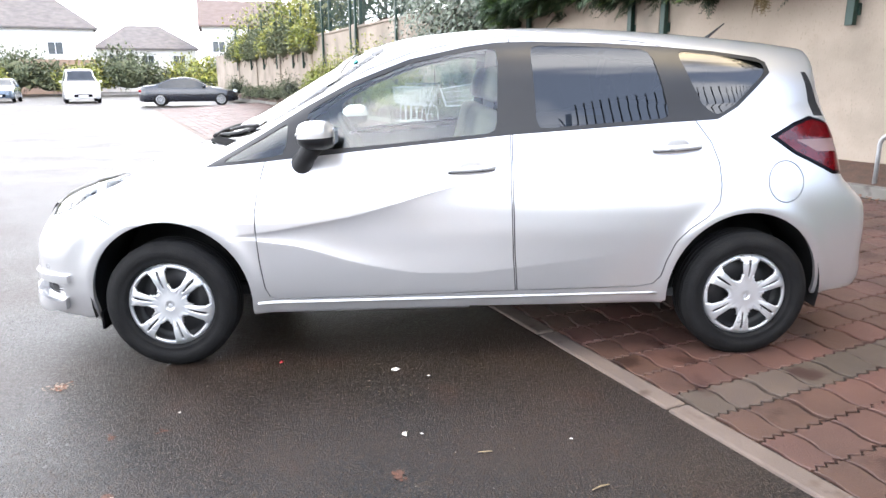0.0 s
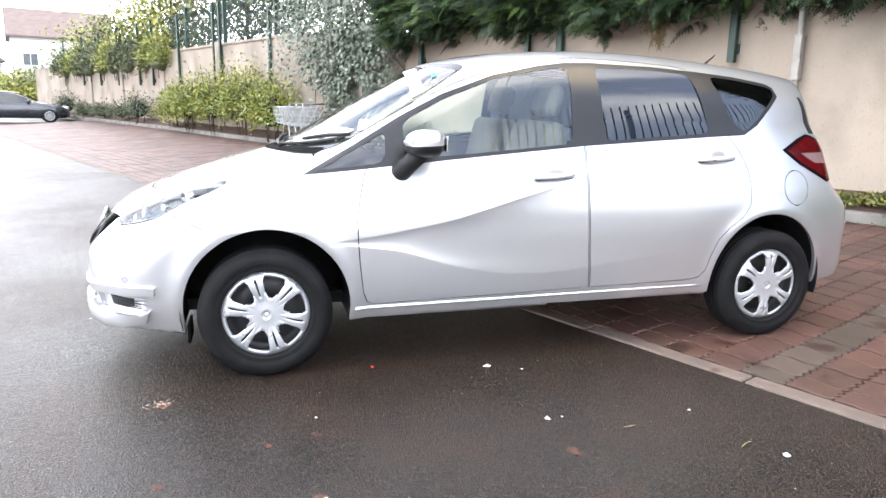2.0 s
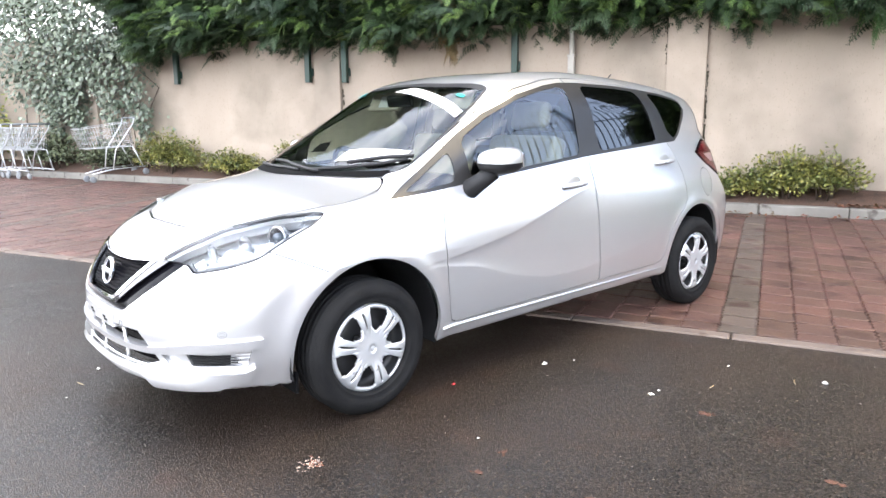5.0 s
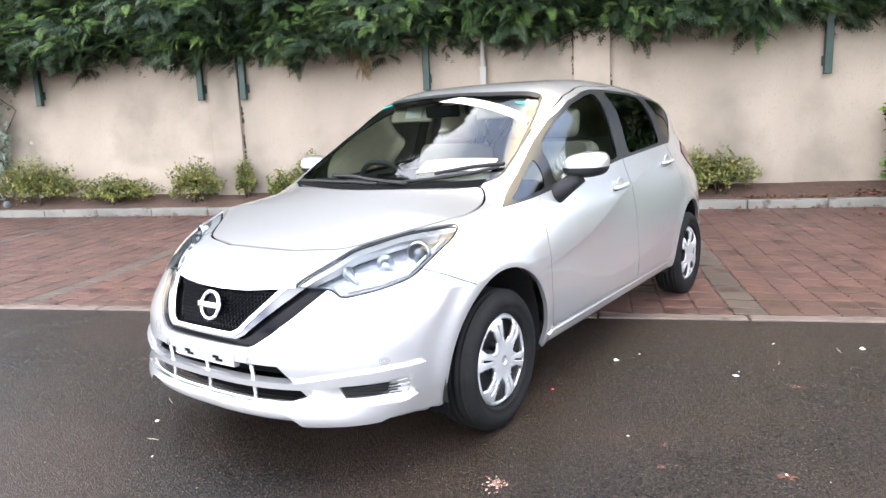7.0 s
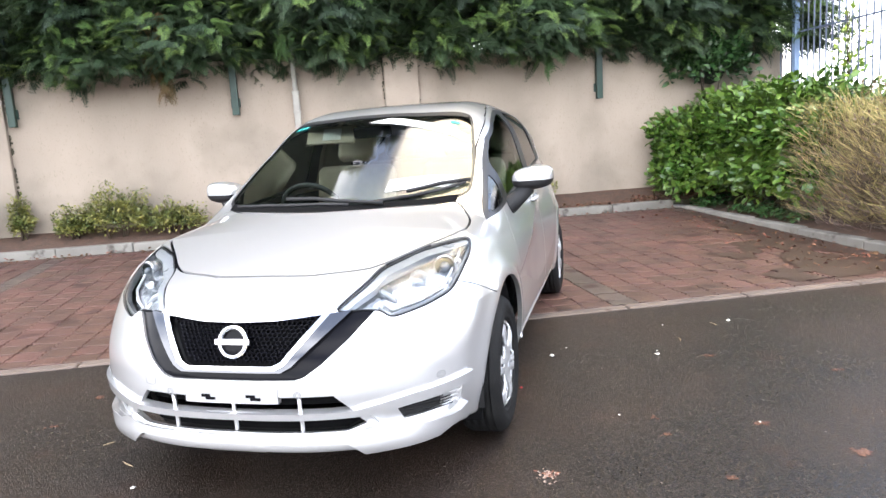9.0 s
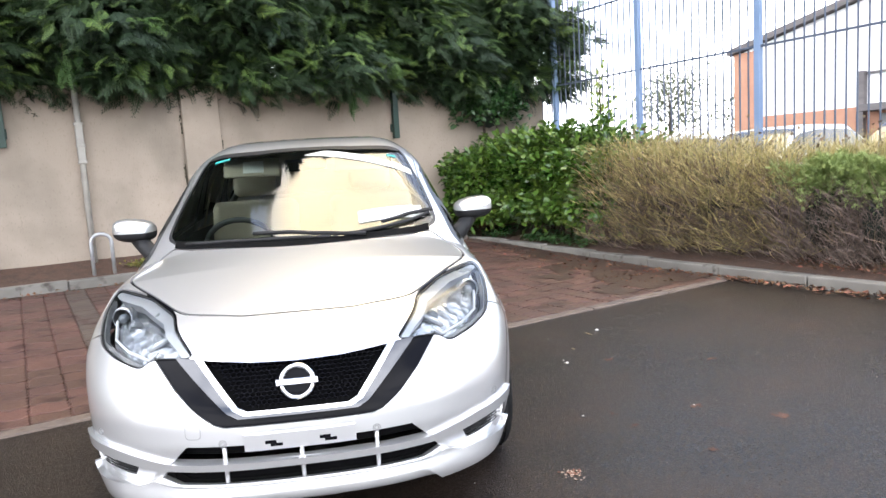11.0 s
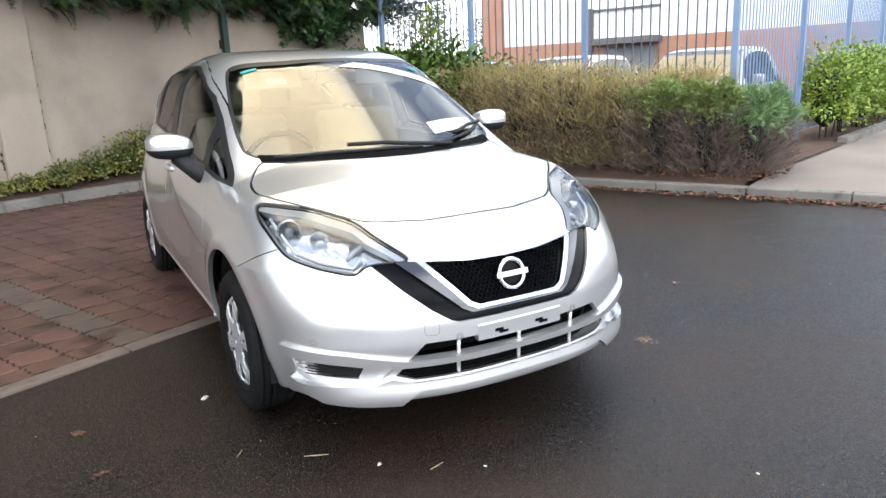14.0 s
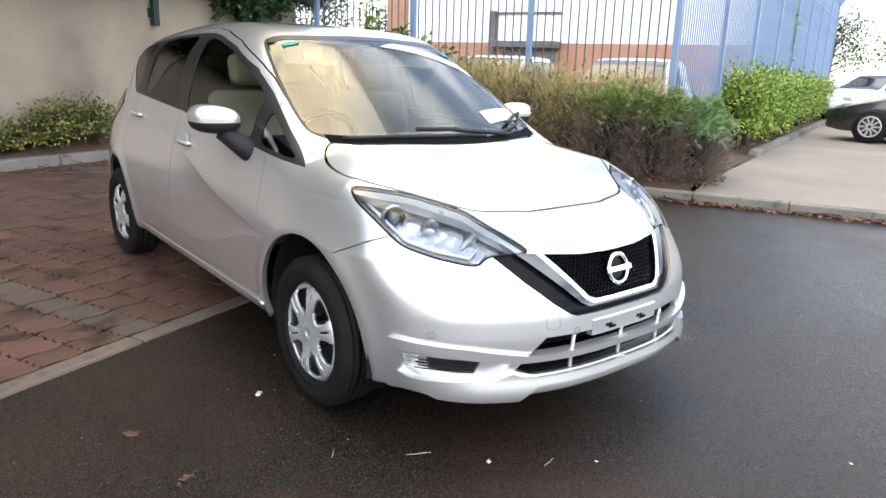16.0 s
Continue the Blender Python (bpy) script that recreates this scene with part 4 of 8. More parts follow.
def skin(name, values, material, parent, sides=(1,), label="", push=0.0, thick=0.0, flat=0.0):
    """A part made of the shell's faces of those kinds: on the left (1), the right (-1), or both as one."""
    ids = {}
    verts, faces = [], []
    for f in shell.faces:
        if f.material_index in values:
            idx = []
            for v in f.verts:
                if v.index not in ids:
                    ids[v.index] = len(verts)
                    verts.append(v.co[:])
                idx.append(ids[v.index])
            faces.append(idx)
    co = np.array(verts)
    nrm = field_normals(co)
    if flat:
        # flat glass: drawn towards its mean plane
        base = np.stack([co[:, 0], co[:, 2], np.ones(len(co))], 1)
        fit = np.linalg.lstsq(base, co[:, 1], rcond=None)[0]
        co[:, 1] += 0.5 * flat * (base @ fit - co[:, 1])
        level = np.array([fit[0], -1.0, 0.8 * fit[1]])
        nrm = (1 - flat) * nrm + flat * level / np.linalg.norm(level)
        nrm /= np.linalg.norm(nrm, axis=1, keepdims=True)
    co = co + nrm * push
    allv, alln, allf = [], [], []
    mid = np.abs(co[:, 1]) < 2e-4 if len(sides) == 2 else np.zeros(len(co), bool)
    co[mid, 1] = 0
    nrm[mid, 1] = 0
    for s in sides:
        o = sum(len(v) for v in allv)
        flip = np.array([1, s, 1])
        c = co * flip
        allv.append(c)
        alln.append(nrm * flip)
        back = s < 0 and len(sides) == 2
        allf += [[i if back and mid[i] else i + o for i in (f if s > 0 else f[::-1])] for f in faces]
    allv, alln = np.concatenate(allv), np.concatenate(alln)
    used = np.zeros(len(allv), bool)
    used[[i for f in allf for i in f]] = True
    remap = np.cumsum(used) - 1
    allv, alln = allv[used], alln[used]
    allf = [[int(remap[i]) for i in f] for f in allf]
    if thick:
        # folded rim along the open edges
        count = {}
        for f in allf:
            for a, b in zip(f, f[1:] + f[:1]):
                count[(a, b)] = count.get((a, b), 0) + 1
        rim = [e for e in count if (e[1], e[0]) not in count]
        out = {}
        for a, b in rim:
            d = np.cross(allv[b] - allv[a], alln[a])
            d = d / max(np.linalg.norm(d), 1e-9)
            for i in (a, b):
                out[i] = out.get(i, 0) + d
        start = len(allv)
        slot = {i: start + 2 * k for k, i in enumerate(out)}
        extra, extran = [], []
        for i, d in out.items():
            d = d / max(np.linalg.norm(d), 1e-9)
            extra += [allv[i], allv[i] - alln[i] * thick]
            extran += [d, d]
        if extra:
            allv, alln = np.concatenate([allv, np.array(extra)]), np.concatenate([alln, np.array(extran)])
            allf += [[slot[b], slot[a], slot[a] + 1, slot[b] + 1] for a, b in rim]
    me = bpy.data.meshes.new(name)
    me.from_pydata(allv.tolist(), [], allf)
    me.materials.append(material)
    me.shade_smooth()
    me.normals_split_custom_set_from_vertices(alln.tolist())
    ob = new(name, me)
    ob.parent = parent
    if label:
        ob["label"] = label
    return ob


for i, v in enumerate(shell.verts):
    v.index = i
car = thing("hatchback_car", Matrix(), "clean silver five-door hatchback parked half on brick paving", "car")
skin("body", [PAINT], M_PAINT, car, (1, -1), thick=0.022)
# black skin set into the panel gaps to paint their shade
skin("panel_seal", [GAP], M_BLACKTRIM, car, (1, -1), "black fill painting the shade in the shut lines between the panels", push=-0.008)
skin("bonnet", [BONNET], M_PAINT, car, (1, -1), "silver bonnet", thick=0.012)
skin("windscreen", [SCRN], M_GLASS, car, (1, -1), "clear raked windscreen", push=-0.002)
skin("glazing_trim", [TRIM], M_PILLAR, car, (1, -1), "black window surround and pillars", push=-0.001, thick=0.008)
skin("grille_bezel", [DARKV], M_BLACKTRIM, car, (1, -1), "gloss black V-shaped bezel", push=-0.012, thick=0.02)
# one chrome strip in two tones: outer painted as dark reflection, inner bright
skin("grille_chrome", [CHROMEV], M_GROUNDCHROME, car, (1, -1), "chrome V-shaped grille strip with its dark reflection coloured in", push=0.006, thick=0.02)
skin("grille_chrome", [CHROMEI], M_CHROME, car, (1, -1), "bright inner chrome strip", push=0.009, thick=0.02)
skin("grille_backing", [MESHG], M_VOID, car, (1, -1), "black grille backing", push=-0.028)
skin("intake_backing", [SLOT], M_VOID, car, (1, -1), "black lower intake", push=-0.06)
door_obs = {}
for s in (1, -1):
    df = skin("door", [DOORF], M_PAINT, car, (s,), "silver front door", thick=0.012)
    dr = skin("door", [DOORR], M_PAINT, car, (s,), "silver rear door", thick=0.012)
    door_obs[s] = (df, dr)
    skin("pane", [21], M_SIDEGLASS, df, (s,), "lightly tinted window", push=-0.005, flat=0.65)
    skin("pane", [22], M_PRIVACY, dr, (s,), "dark privacy window", push=-0.005, flat=0.65)
    skin("quarter_pane", [20], M_SIDEGLASS, car, (s,), "small front corner window", push=-0.004, flat=0.5)
    skin("quarter_pane", [23], M_PRIVACY, car, (s,), "dark rear corner window", push=-0.004, flat=0.4)
    lamp = skin("headlamp", [LAMP, LAMPGLASS, BROW, LAMPRIM], M_LENS, car, (s,), "clear swept-back headlamp", push=-0.001)
    skin("bezel", [LAMP], M_DARKSTEEL, lamp, (s,), "dark lamp bezel", push=-0.006, thick=0.015)
    skin("reflector_bowl", [LAMP, LAMPGLASS, BROW, LAMPRIM], M_REFLECTOR, lamp, (s,), "bright reflector bowl", push=-0.055)
    skin("lower_rim", [LAMPRIM], M_GREYSEAM, lamp, (s,), "grey lower lamp rim", push=-0.010, thick=0.02)
    skin("brow", [BROW], M_COVER, lamp, (s,), "broad silver upper strip", push=-0.012, thick=0.03)
    tl = skin("tail_lamp", [RED], M_REDLENS, car, (s,), "red wrap-round tail lamp", push=0.003, thick=0.02)
    skin("lamp_surround", [TAILEDGE], M_BLACKTRIM, tl, (s,), "dark lamp edge", push=0.001, thick=0.02)
    skin("reversing_lens", [TAILWHITE], M_LAMPCLEAR, tl, (s,), "clear reversing lens", push=0.002)
    skin("bumper_pocket", [POCKETED], M_PAINT, car, (s,), "recessed silver bumper pocket", push=-0.020, thick=0.018)
    skin("bumper_blade", [BLADE], M_PAINT, car, (s,), "raised silver bumper blade", push=0.017, thick=0.042)
    skin("lower_lip", [LOWLIP], M_PAINT, car, (s,), "raised silver lower lip", push=0.023, thick=0.048)
    skin("fog_recess", [FOGL], M_PLASTIC, car, (s,), "black fog lamp recess", push=-0.034)

# inner lining keeps the shell dark behind its joints
lining = shell_grid(40, 60, 24, 80, 0.045)
bm = grid_bm(lining)
kill, upper = [], []
for f in bm.faces:
    c = f.calc_center_median()
    wheel = min(math.hypot(c.x - 0.01, c.z - 0.31), math.hypot(c.x - 2.585, c.z - 0.31)) < 0.40 and c.y < -0.3
    glazed = any(inside(grow(p, 0.045), c.x, c.z) for p in PANES.values()) and c.y < -0.3
    screen = inside(grow(SCREEN, 0.075), c.x, c.y) and c.z > 0.9
    lampz = c.x < -0.05 and 0.60 < c.z < 0.92 and inside(grow(lampview(HEADLAMP, "lamp"), 0.02), c.dot(VIEWS["lamp"][0]), c.dot(VIEWS["lamp"][1]))
    slots = c.x < -0.5 and (0.27 < c.z < 0.43 and abs(c.y) < 0.72)
    if wheel or glazed or screen or lampz or slots or c.z < 0.36:
        kill.append(f)
    elif c.z > 0.98 and c.x < 1.02:
        kill.append(f)
    elif c.z > 0.98:
        upper.append(f)
roof_bm = bm.copy()
bm.faces.ensure_lookup_table()
roof_bm.faces.ensure_lookup_table()
order = {f: i for i, f in enumerate(bm.faces)}
keep = {order[f] for f in upper}
bmesh.ops.delete(roof_bm, geom=[f for i, f in enumerate(roof_bm.faces) if i not in keep], context="FACES")
kill += upper
bmesh.ops.delete(bm, geom=kill, context="FACES")
for b2, label, material in ((bm, "dark inner lining", M_DASH), (roof_bm, "cream headlining", M_CREAM)):
    r = bmesh.ops.duplicate(b2, geom=b2.verts[:] + b2.edges[:] + b2.faces[:])
    for v in [g for g in r["geom"] if isinstance(g, bmesh.types.BMVert)]:
        v.co.y = -v.co.y
    part("inner_lining", b2, material, car, label, True)
skin("wing_patch", [LID], M_PAINT, car, (-1,), thick=0.012)
skin("fuel_flap", [LID], M_PAINT, car, (1,), "round silver fuel flap", thick=0.01)
shell.free()

# ---- car fittings ----


def root(fn, lo, hi):
    for i in range(40):
        mid = (lo + hi) / 2
        if fn(mid) > 0:
            hi = mid
        else:
            lo = mid
    return lo


def side_y(x, z):
    return root(lambda y: float(body_field(np.array(x), np.array(y), np.array(z))), 0.0, 1.2)


def front_x(y, z):
    return -root(lambda d: float(body_field(np.array(-d), np.array(y), np.array(z))), 0.0, 1.2)


def top_z(x, y):
    return root(lambda z: float(body_field(np.array(x), np.array(y), np.array(z))), 0.6, 1.8)


# wheels: built facing -y, turned for the other side
def cover_depth(r):
    return -0.012 * math.exp(-(r / 0.05) ** 2) - 0.016 * math.exp(-((r - 0.13) / 0.06) ** 2) + 0.030 * max(0, (r - 0.165) / 0.035) ** 1.5


def wheel(m):
    w = new("wheel")
    w.parent = car
    w.matrix_basis = m
    tyre = [(0.198, -0.062), (0.205, -0.078), (0.214, -0.083), (0.217, -0.081), (0.232, -0.090), (0.250, -0.092), (0.266, -0.088), (0.280, -0.081), (0.291, -0.070), (0.298, -0.058)]
    for y in (-0.048, -0.016, 0.016, 0.048):
        tyre += [(0.3015, y - 0.008), (0.294, y - 0.005), (0.294, y + 0.005), (0.3015, y + 0.008)]
    tyre += [(0.300, 0.062), (0.288, 0.084), (0.250, 0.094), (0.205, 0.078), (0.198, 0.06)]
    bm = revolve(tyre, steps=72)
    part("tyre", bm, M_RUBBER, w, "black tyre with block tread", True)
    bm = revolve([(0.0, 0.0), (0.06, 0.0), (0.075, -0.012), (0.15, -0.010), (0.17, 0.01), (0.185, -0.02), (0.196, -0.055), (0.203, -0.062), (0.203, 0.06), (0.19, 0.055), (0.18, 0.03), (0.0, 0.03)], steps=48)
    part("rim", bm, M_DARKSTEEL, w, "dark steel rim", True)
    # cover with six paired spokes and openings between them
    bm = bmesh.new()
    rs = [0.012, 0.028, 0.034, 0.05, 0.066, 0.080, 0.090, 0.104, 0.118, 0.132, 0.148, 0.164, 0.175, 0.186, 0.198, 0.207, 0.211]
    n = 180
    rows = []
    for k in range(n):
        a = 2 * math.pi * k / n
        ang = (math.degrees(a) + 30) % 60 - 30
        row = []
        for r in rs:
            d = cover_depth(r)
            if 0.07 < r < 0.16:
                edge = min(abs(abs(ang) - 17) / 6, 1)
                d += 0.004 * (1 - edge)
            row.append(bm.verts.new((r * math.cos(a), d, r * math.sin(a))))
        rows.append(row)
    for k in range(n):
        ang = ((k + 0.5) * 360 / n + 30) % 60 - 30
        for j in range(len(rs) - 1):
            r = (rs[j] + rs[j + 1]) / 2
            half = 5 + 12.5 * min(1, (r - 0.076) / 0.035) - 5 * max(0, (r - 0.164) / 0.011)
            window = 0.080 < r < 0.175 and abs(ang) < half
            slot = 0.090 < r < 0.164 and abs(abs(ang) - 30) < 2.1
            if not (window or slot):
                bm.faces.new((rows[k][j], rows[k][j + 1], rows[(k + 1) % n][j + 1], rows[(k + 1) % n][j]))
    bmesh.ops.recalc_face_normals(bm, faces=bm.faces)
    if sum(f.normal.y for f in bm.faces) > 0:
        bmesh.ops.reverse_faces(bm, faces=bm.faces)
    bmesh.ops.translate(bm, vec=(0, -0.060, 0), verts=bm.verts)
    cover = part("wheel_cover", bm, M_COVER, w, "silver six-spoke plastic wheel cover", True)
    sol = cover.modifiers.new("thickness", "SOLIDIFY")
    sol.thickness, sol.offset = 0.012, 1
    bm = revolve([(0.0, -0.080), (0.014, -0.080), (0.016, -0.078), (0.019, -0.080), (0.026, -0.079), (0.029, -0.074), (0.029, -0.06)], steps=28)
    part("hub_cap", bm, M_COVER, cover, "round centre cap", True)
    for k in range(6):
        bm = revolve([(0.0, -0.045), (0.010, -0.045), (0.012, -0.04), (0.012, -0.01)], steps=10)
        bmesh.ops.translate(bm, vec=(0.055 * math.cos(k * 1.047), 0, 0.055 * math.sin(k * 1.047)), verts=bm.verts)
        part("wheel_nut", bm, M_DARKSTEEL, w, "", True)
    return w


for x, y, z, spin in ((0.0, -0.745, 0.2905, 44), (2.6, -0.745, 0.298, 3), (0.0, 0.745, 0.2905, 12), (2.6, 0.745, 0.298, 40)):
    m = pose(x, y, z) @ (pose(0, 0, 0, 0, 0, 180) if y > 0 else Matrix()) @ pose(0, 0, 0, 0, spin, 0) @ Matrix.Diagonal((0.965, 1, 0.965, 1))
    wheel(m)

# wheel wells and underside
for x in (0.01, 2.585):
    for s in (-1, 1):
        bm = bmesh.new()
        pts = [(x + 0.372 * math.cos(math.radians(a)), 0.315 + 0.372 * math.sin(math.radians(a))) for a in range(-14, 195, 8)]
        ys = (0.40, 0.60, 0.79)
        g = [[bm.verts.new((px, s * y, pz)) for y in ys] for px, pz in pts]
        for i in range(len(g) - 1):
            for j in range(2):
                bm.faces.new((g[i][j], g[i + 1][j], g[i + 1][j + 1], g[i][j + 1]))
        bm.faces.new([r[0] for r in g])
        part("wheel_well", bm, M_PLASTIC, car, "black wheel arch liner", True)
bm = bmesh.new()
plan = [(-0.66, 0.30), (-0.60, 0.46), (-0.40, 0.66), (-0.36, 0.70), (-0.36, 0.46), (0.38, 0.46), (0.40, 0.69), (1.2, 0.70), (2.2, 0.70), (2.21, 0.46), (2.95, 0.46), (2.96, 0.66), (3.1, 0.55), (3.2, 0.30)]
prism(bm, plan + [(a, -b) for a, b in plan[::-1]], 0.225, 0.28, lambda u, v, w: (u, v, w + (0.03 if u > 1.5 else 0.0)))
part("underbody", bm, M_PLASTIC, car, "black underbody")
for s in (-1, 1):
    bm = bmesh.new()
    box(bm, -0.335, -0.322, s * 0.62 if s > 0 else -0.775, 0.775 if s > 0 else -0.62, 0.165, 0.25, 0.004)
    part("mud_deflector", bm, M_VOID, car, "black deflector before the wheel")
    # sill strip
    bm = bmesh.new()
    pts = [(0.39 + 1.80 * i / 30, s * (side_y(0.39 + 1.80 * i / 30, 0.293) + 0.002), 0.293 + 0.024 * i / 30) for i in range(31)]
    tube(bm, pts, 0.009, 6)
    part("sill_bead", bm, M_PAINT, car, "", True)

# door mirrors
for s in (-1, 1):
    mir = new("door_mirror")
    mir.parent = car
    mir["label"] = "silver door mirror on a black foot"
    bm = bmesh.new()
    r = bmesh.ops.create_uvsphere(bm, u_segments=28, v_segments=18, radius=1)
    for v in bm.verts:
        x, y, z = v.co
        q = lambda t, p: math.copysign(abs(t) ** p, t)
        x, y, z = q(x, 0.72), q(y, 0.62), q(z, 0.66)
        if x > 0:
            x *= 0.72
        taper = 1 - 0.20 * max(0.0, -y) - 0.05 * y
        v.co = (0.705 + 0.105 * x * (1 - 0.12 * (y + 1)), 0.882 + 0.104 * y, 1.042 + 0.061 * z * taper + 0.008 * y)
    for v in bm.verts:
        v.co.y *= s
    bmesh.ops.recalc_face_normals(bm, faces=bm.faces)
    low = bm.copy()
    bmesh.ops.bisect_plane(bm, geom=bm.verts[:] + bm.edges[:] + bm.faces[:], plane_co=(0, 0, 1.000), plane_no=(0.05, 0, -1), clear_outer=True)
    bmesh.ops.bisect_plane(low, geom=low.verts[:] + low.edges[:] + low.faces[:], plane_co=(0, 0, 1.000), plane_no=(-0.05, 0, 1), clear_outer=True)
    part("casing", bm, M_PAINT, mir, "silver casing", True)
    part("lower_casing", low, M_PLASTIC, mir, "black lower casing", True)
    bm = bmesh.new()
    tube(bm, [(0.606 + 0.022 * t, s * (0.81 + 0.17 * t), 1.046 + 0.004 * t) for t in (0.2, 0.5, 0.8)], 0.006, 6)
    part("indicator", bm, M_WHITE, mir, "slim clear indicator strip", True)
    bm = bmesh.new()
    box(bm, 0.771, 0.779, s * 0.885 - 0.064, s * 0.885 + 0.064, 1.010, 1.076, 0.004)
    part("glass", bm, M_CHROME, mir, "mirror glass")
    bm = bmesh.new()
    tube(bm, [(0.612, s * 0.735, 0.900), (0.612, s * 0.775, 0.915), (0.640, s * 0.815, 0.950), (0.675, s * 0.855, 0.995)], [0.055, 0.047, 0.040, 0.042], 14)
    part("foot", bm, M_PLASTIC, mir, "black mirror foot", True)

# door handles
for s in (-1, 1):
    for k, (x0, x1, z) in enumerate(((1.245, 1.450, 0.878), (2.150, 2.365, 0.958))):
        xm = (x0 + x1) / 2
        handle = new("door_handle")
        handle.parent = door_obs[-s][k]
        handle["label"] = "slim chrome pull handle"
        bm = bmesh.new()
        pts = []
        for i in range(13):
            t = i / 12
            x = x0 + (x1 - x0) * t
            pts.append((x, s * (side_y(x, z + 0.01 * t) + 0.006 + 0.022 * math.sin(math.pi * t) ** 0.6), z + 0.012 * t))
        tube(bm, pts, [0.006] + [0.013] * 11 + [0.008], 10)
        for v in bm.verts:
            v.co.z = z + 0.006 + (v.co.z - z - 0.006) * 0.95
        part("grip", bm, M_COVER, handle, "", True)
        # black tube below the grip, standing in for its shadow
        bm = bmesh.new()
        pts2 = [(p[0], p[1] + s * 0.006, p[2] - 0.010) for p in pts]
        tube(bm, pts2, 0.0022, 6)
        part("shadow_gap", bm, M_BLACKTRIM, handle, "black strip drawn as the shadow under the grip", True)
        bm = bmesh.new()
        bmesh.ops.create_uvsphere(bm, u_segments=20, v_segments=12, radius=1)
        for v in bm.verts:
            v.co = (xm + v.co.x * 0.052, s * (side_y(xm, z) + 0.001 + v.co.y * 0.004), z + 0.014 + v.co.z * 0.042)
        part("cup", bm, M_PAINT, handle, "finger recess", True)

# wipers and cowl
cowl = bmesh.new()
rowa, rowb = [], []
for i in range(25):
    y = -0.585 + 1.17 * i / 24
    xa = 0.030 + 0.62 * y * y
    xb = xa + 0.05
    rowa.append(cowl.verts.new((xa, y, top_z(xa, y) + 0.003)))
    rowb.append(cowl.verts.new((xb, y, top_z(xb, y) + 0.004)))
for i in range(24):
    cowl.faces.new((rowa[i], rowa[i + 1], rowb[i + 1], rowb[i]))
bmesh.ops.recalc_face_normals(cowl, faces=cowl.faces)
part("cowl", cowl, M_VOID, car, "black plastic scuttle panel below the glass")
for name, pts, arm in (("wiper", [(0.53, 0.10), (0.36, 0.115), (0.18, 0.12), (0.02, 0.125), (-0.12, 0.11)], [(-0.28, 0.085), (-0.12, 0.12), (0.06, 0.155), (0.22, 0.155)]), ("wiper", [(-0.20, 0.115), (-0.34, 0.14), (-0.50, 0.165), (-0.60, 0.20)], [(-0.62, 0.205), (-0.50, 0.20), (-0.36, 0.165)])):
    wip = new(name)
    wip.parent = car
    wip["label"] = "black windscreen wiper"
    for nm, path, rad, up in (("blade", pts, 0.008, 0.008), ("arm", arm, 0.009, 0.018)):
        bm = bmesh.new()
        path3 = []
        for (y0, d0), (y1, d1) in zip(path, path[1:]):
            for j in range(4):
                y, d = y0 + (y1 - y0) * j / 4, d0 + (d1 - d0) * j / 4
                x = d - 0.032 + 0.58 * y * y
                path3.append((x, y, top_z(x, y) + up))
        y, d = path[-1]
        x = d - 0.032 + 0.58 * y * y
        path3.append((x, y, top_z(x, y) + up))
        tube(bm, path3, rad, 8)
        part(nm, bm, M_PLASTIC, wip, "", True)

# grille honeycomb, badge, plate plinth, sensors, intake bars
bm = bmesh.new()
hexr = 0.0095
for j in range(-2, 18):
    for i in range(-20, 21):
        cy = i * hexr * 1.9 + (hexr * 0.95 if j % 2 else 0)
        cz = 0.530 + j * hexr * 1.22
        corner = [(cy + hexr * 1.1 * math.cos(math.radians(60 * k + 30)), cz + 0.78 * hexr * math.sin(math.radians(60 * k + 30))) for k in range(6)]
        if not inside(grow(GRILLE, -0.006), cy, cz):
            continue
        for k in (0, 1, 2):
            (a, b), (c, d) = corner[k], corner[k + 1]
            p, q = Vector((front_x(a, b) + 0.010, a, b)), Vector((front_x(c, d) + 0.010, c, d))
            e = (q - p).normalized()
            up = e.cross(Vector((1, 0, 0))).normalized() * 0.0011
            back = Vector((0.012, 0, 0))
            vs = [bm.verts.new(v) for v in (p - up, q - up, q + up, p + up, p - up + back, q - up + back, q + up + back, p + up + back)]
            for f in ((0, 1, 2, 3), (0, 4, 5, 1), (3, 2, 6, 7)):
                bm.faces.new([vs[n] for n in f])
part("grille_mesh", bm, M_BLACKTRIM, car, "black honeycomb grille")
badge = new("badge")
badge.parent = car
badge["label"] = "round chrome maker's badge"
bx = front_x(0, 0.607) - 0.008
ring = revolve([(0.044, -0.006), (0.051, -0.010), (0.059, -0.006), (0.059, 0.004), (0.044, 0.004)], steps=48, closed=True)
bmesh.ops.transform(ring, matrix=pose(bx, 0, 0.607, 0, 14, 0) @ pose(0, 0, 0, 0, 0, 90) @ pose(0, 0, 0, 0, 0, 180), verts=ring.verts)
part("ring", ring, M_CHROME, badge, "chrome ring", True)
bm = bmesh.new()
box(bm, -0.012, 0.004, -0.068, 0.068, -0.0115, 0.0115, 0.004, pose(bx, 0, 0.607, 0, 14, 0))
part("bar", bm, M_CHROME, badge, "chrome cross bar")
bm = revolve([(0.0, 0.006), (0.055, 0.006), (0.055, 0.009)], steps=32)
bmesh.ops.transform(bm, matrix=pose(bx, 0, 0.607, 0, 14, 0) @ pose(0, 0, 0, 0, 0, -90), verts=bm.verts)
part("disc", bm, M_BLACKTRIM, badge, "black disc")
bm = bmesh.new()
px = front_x(0.0, 0.46)
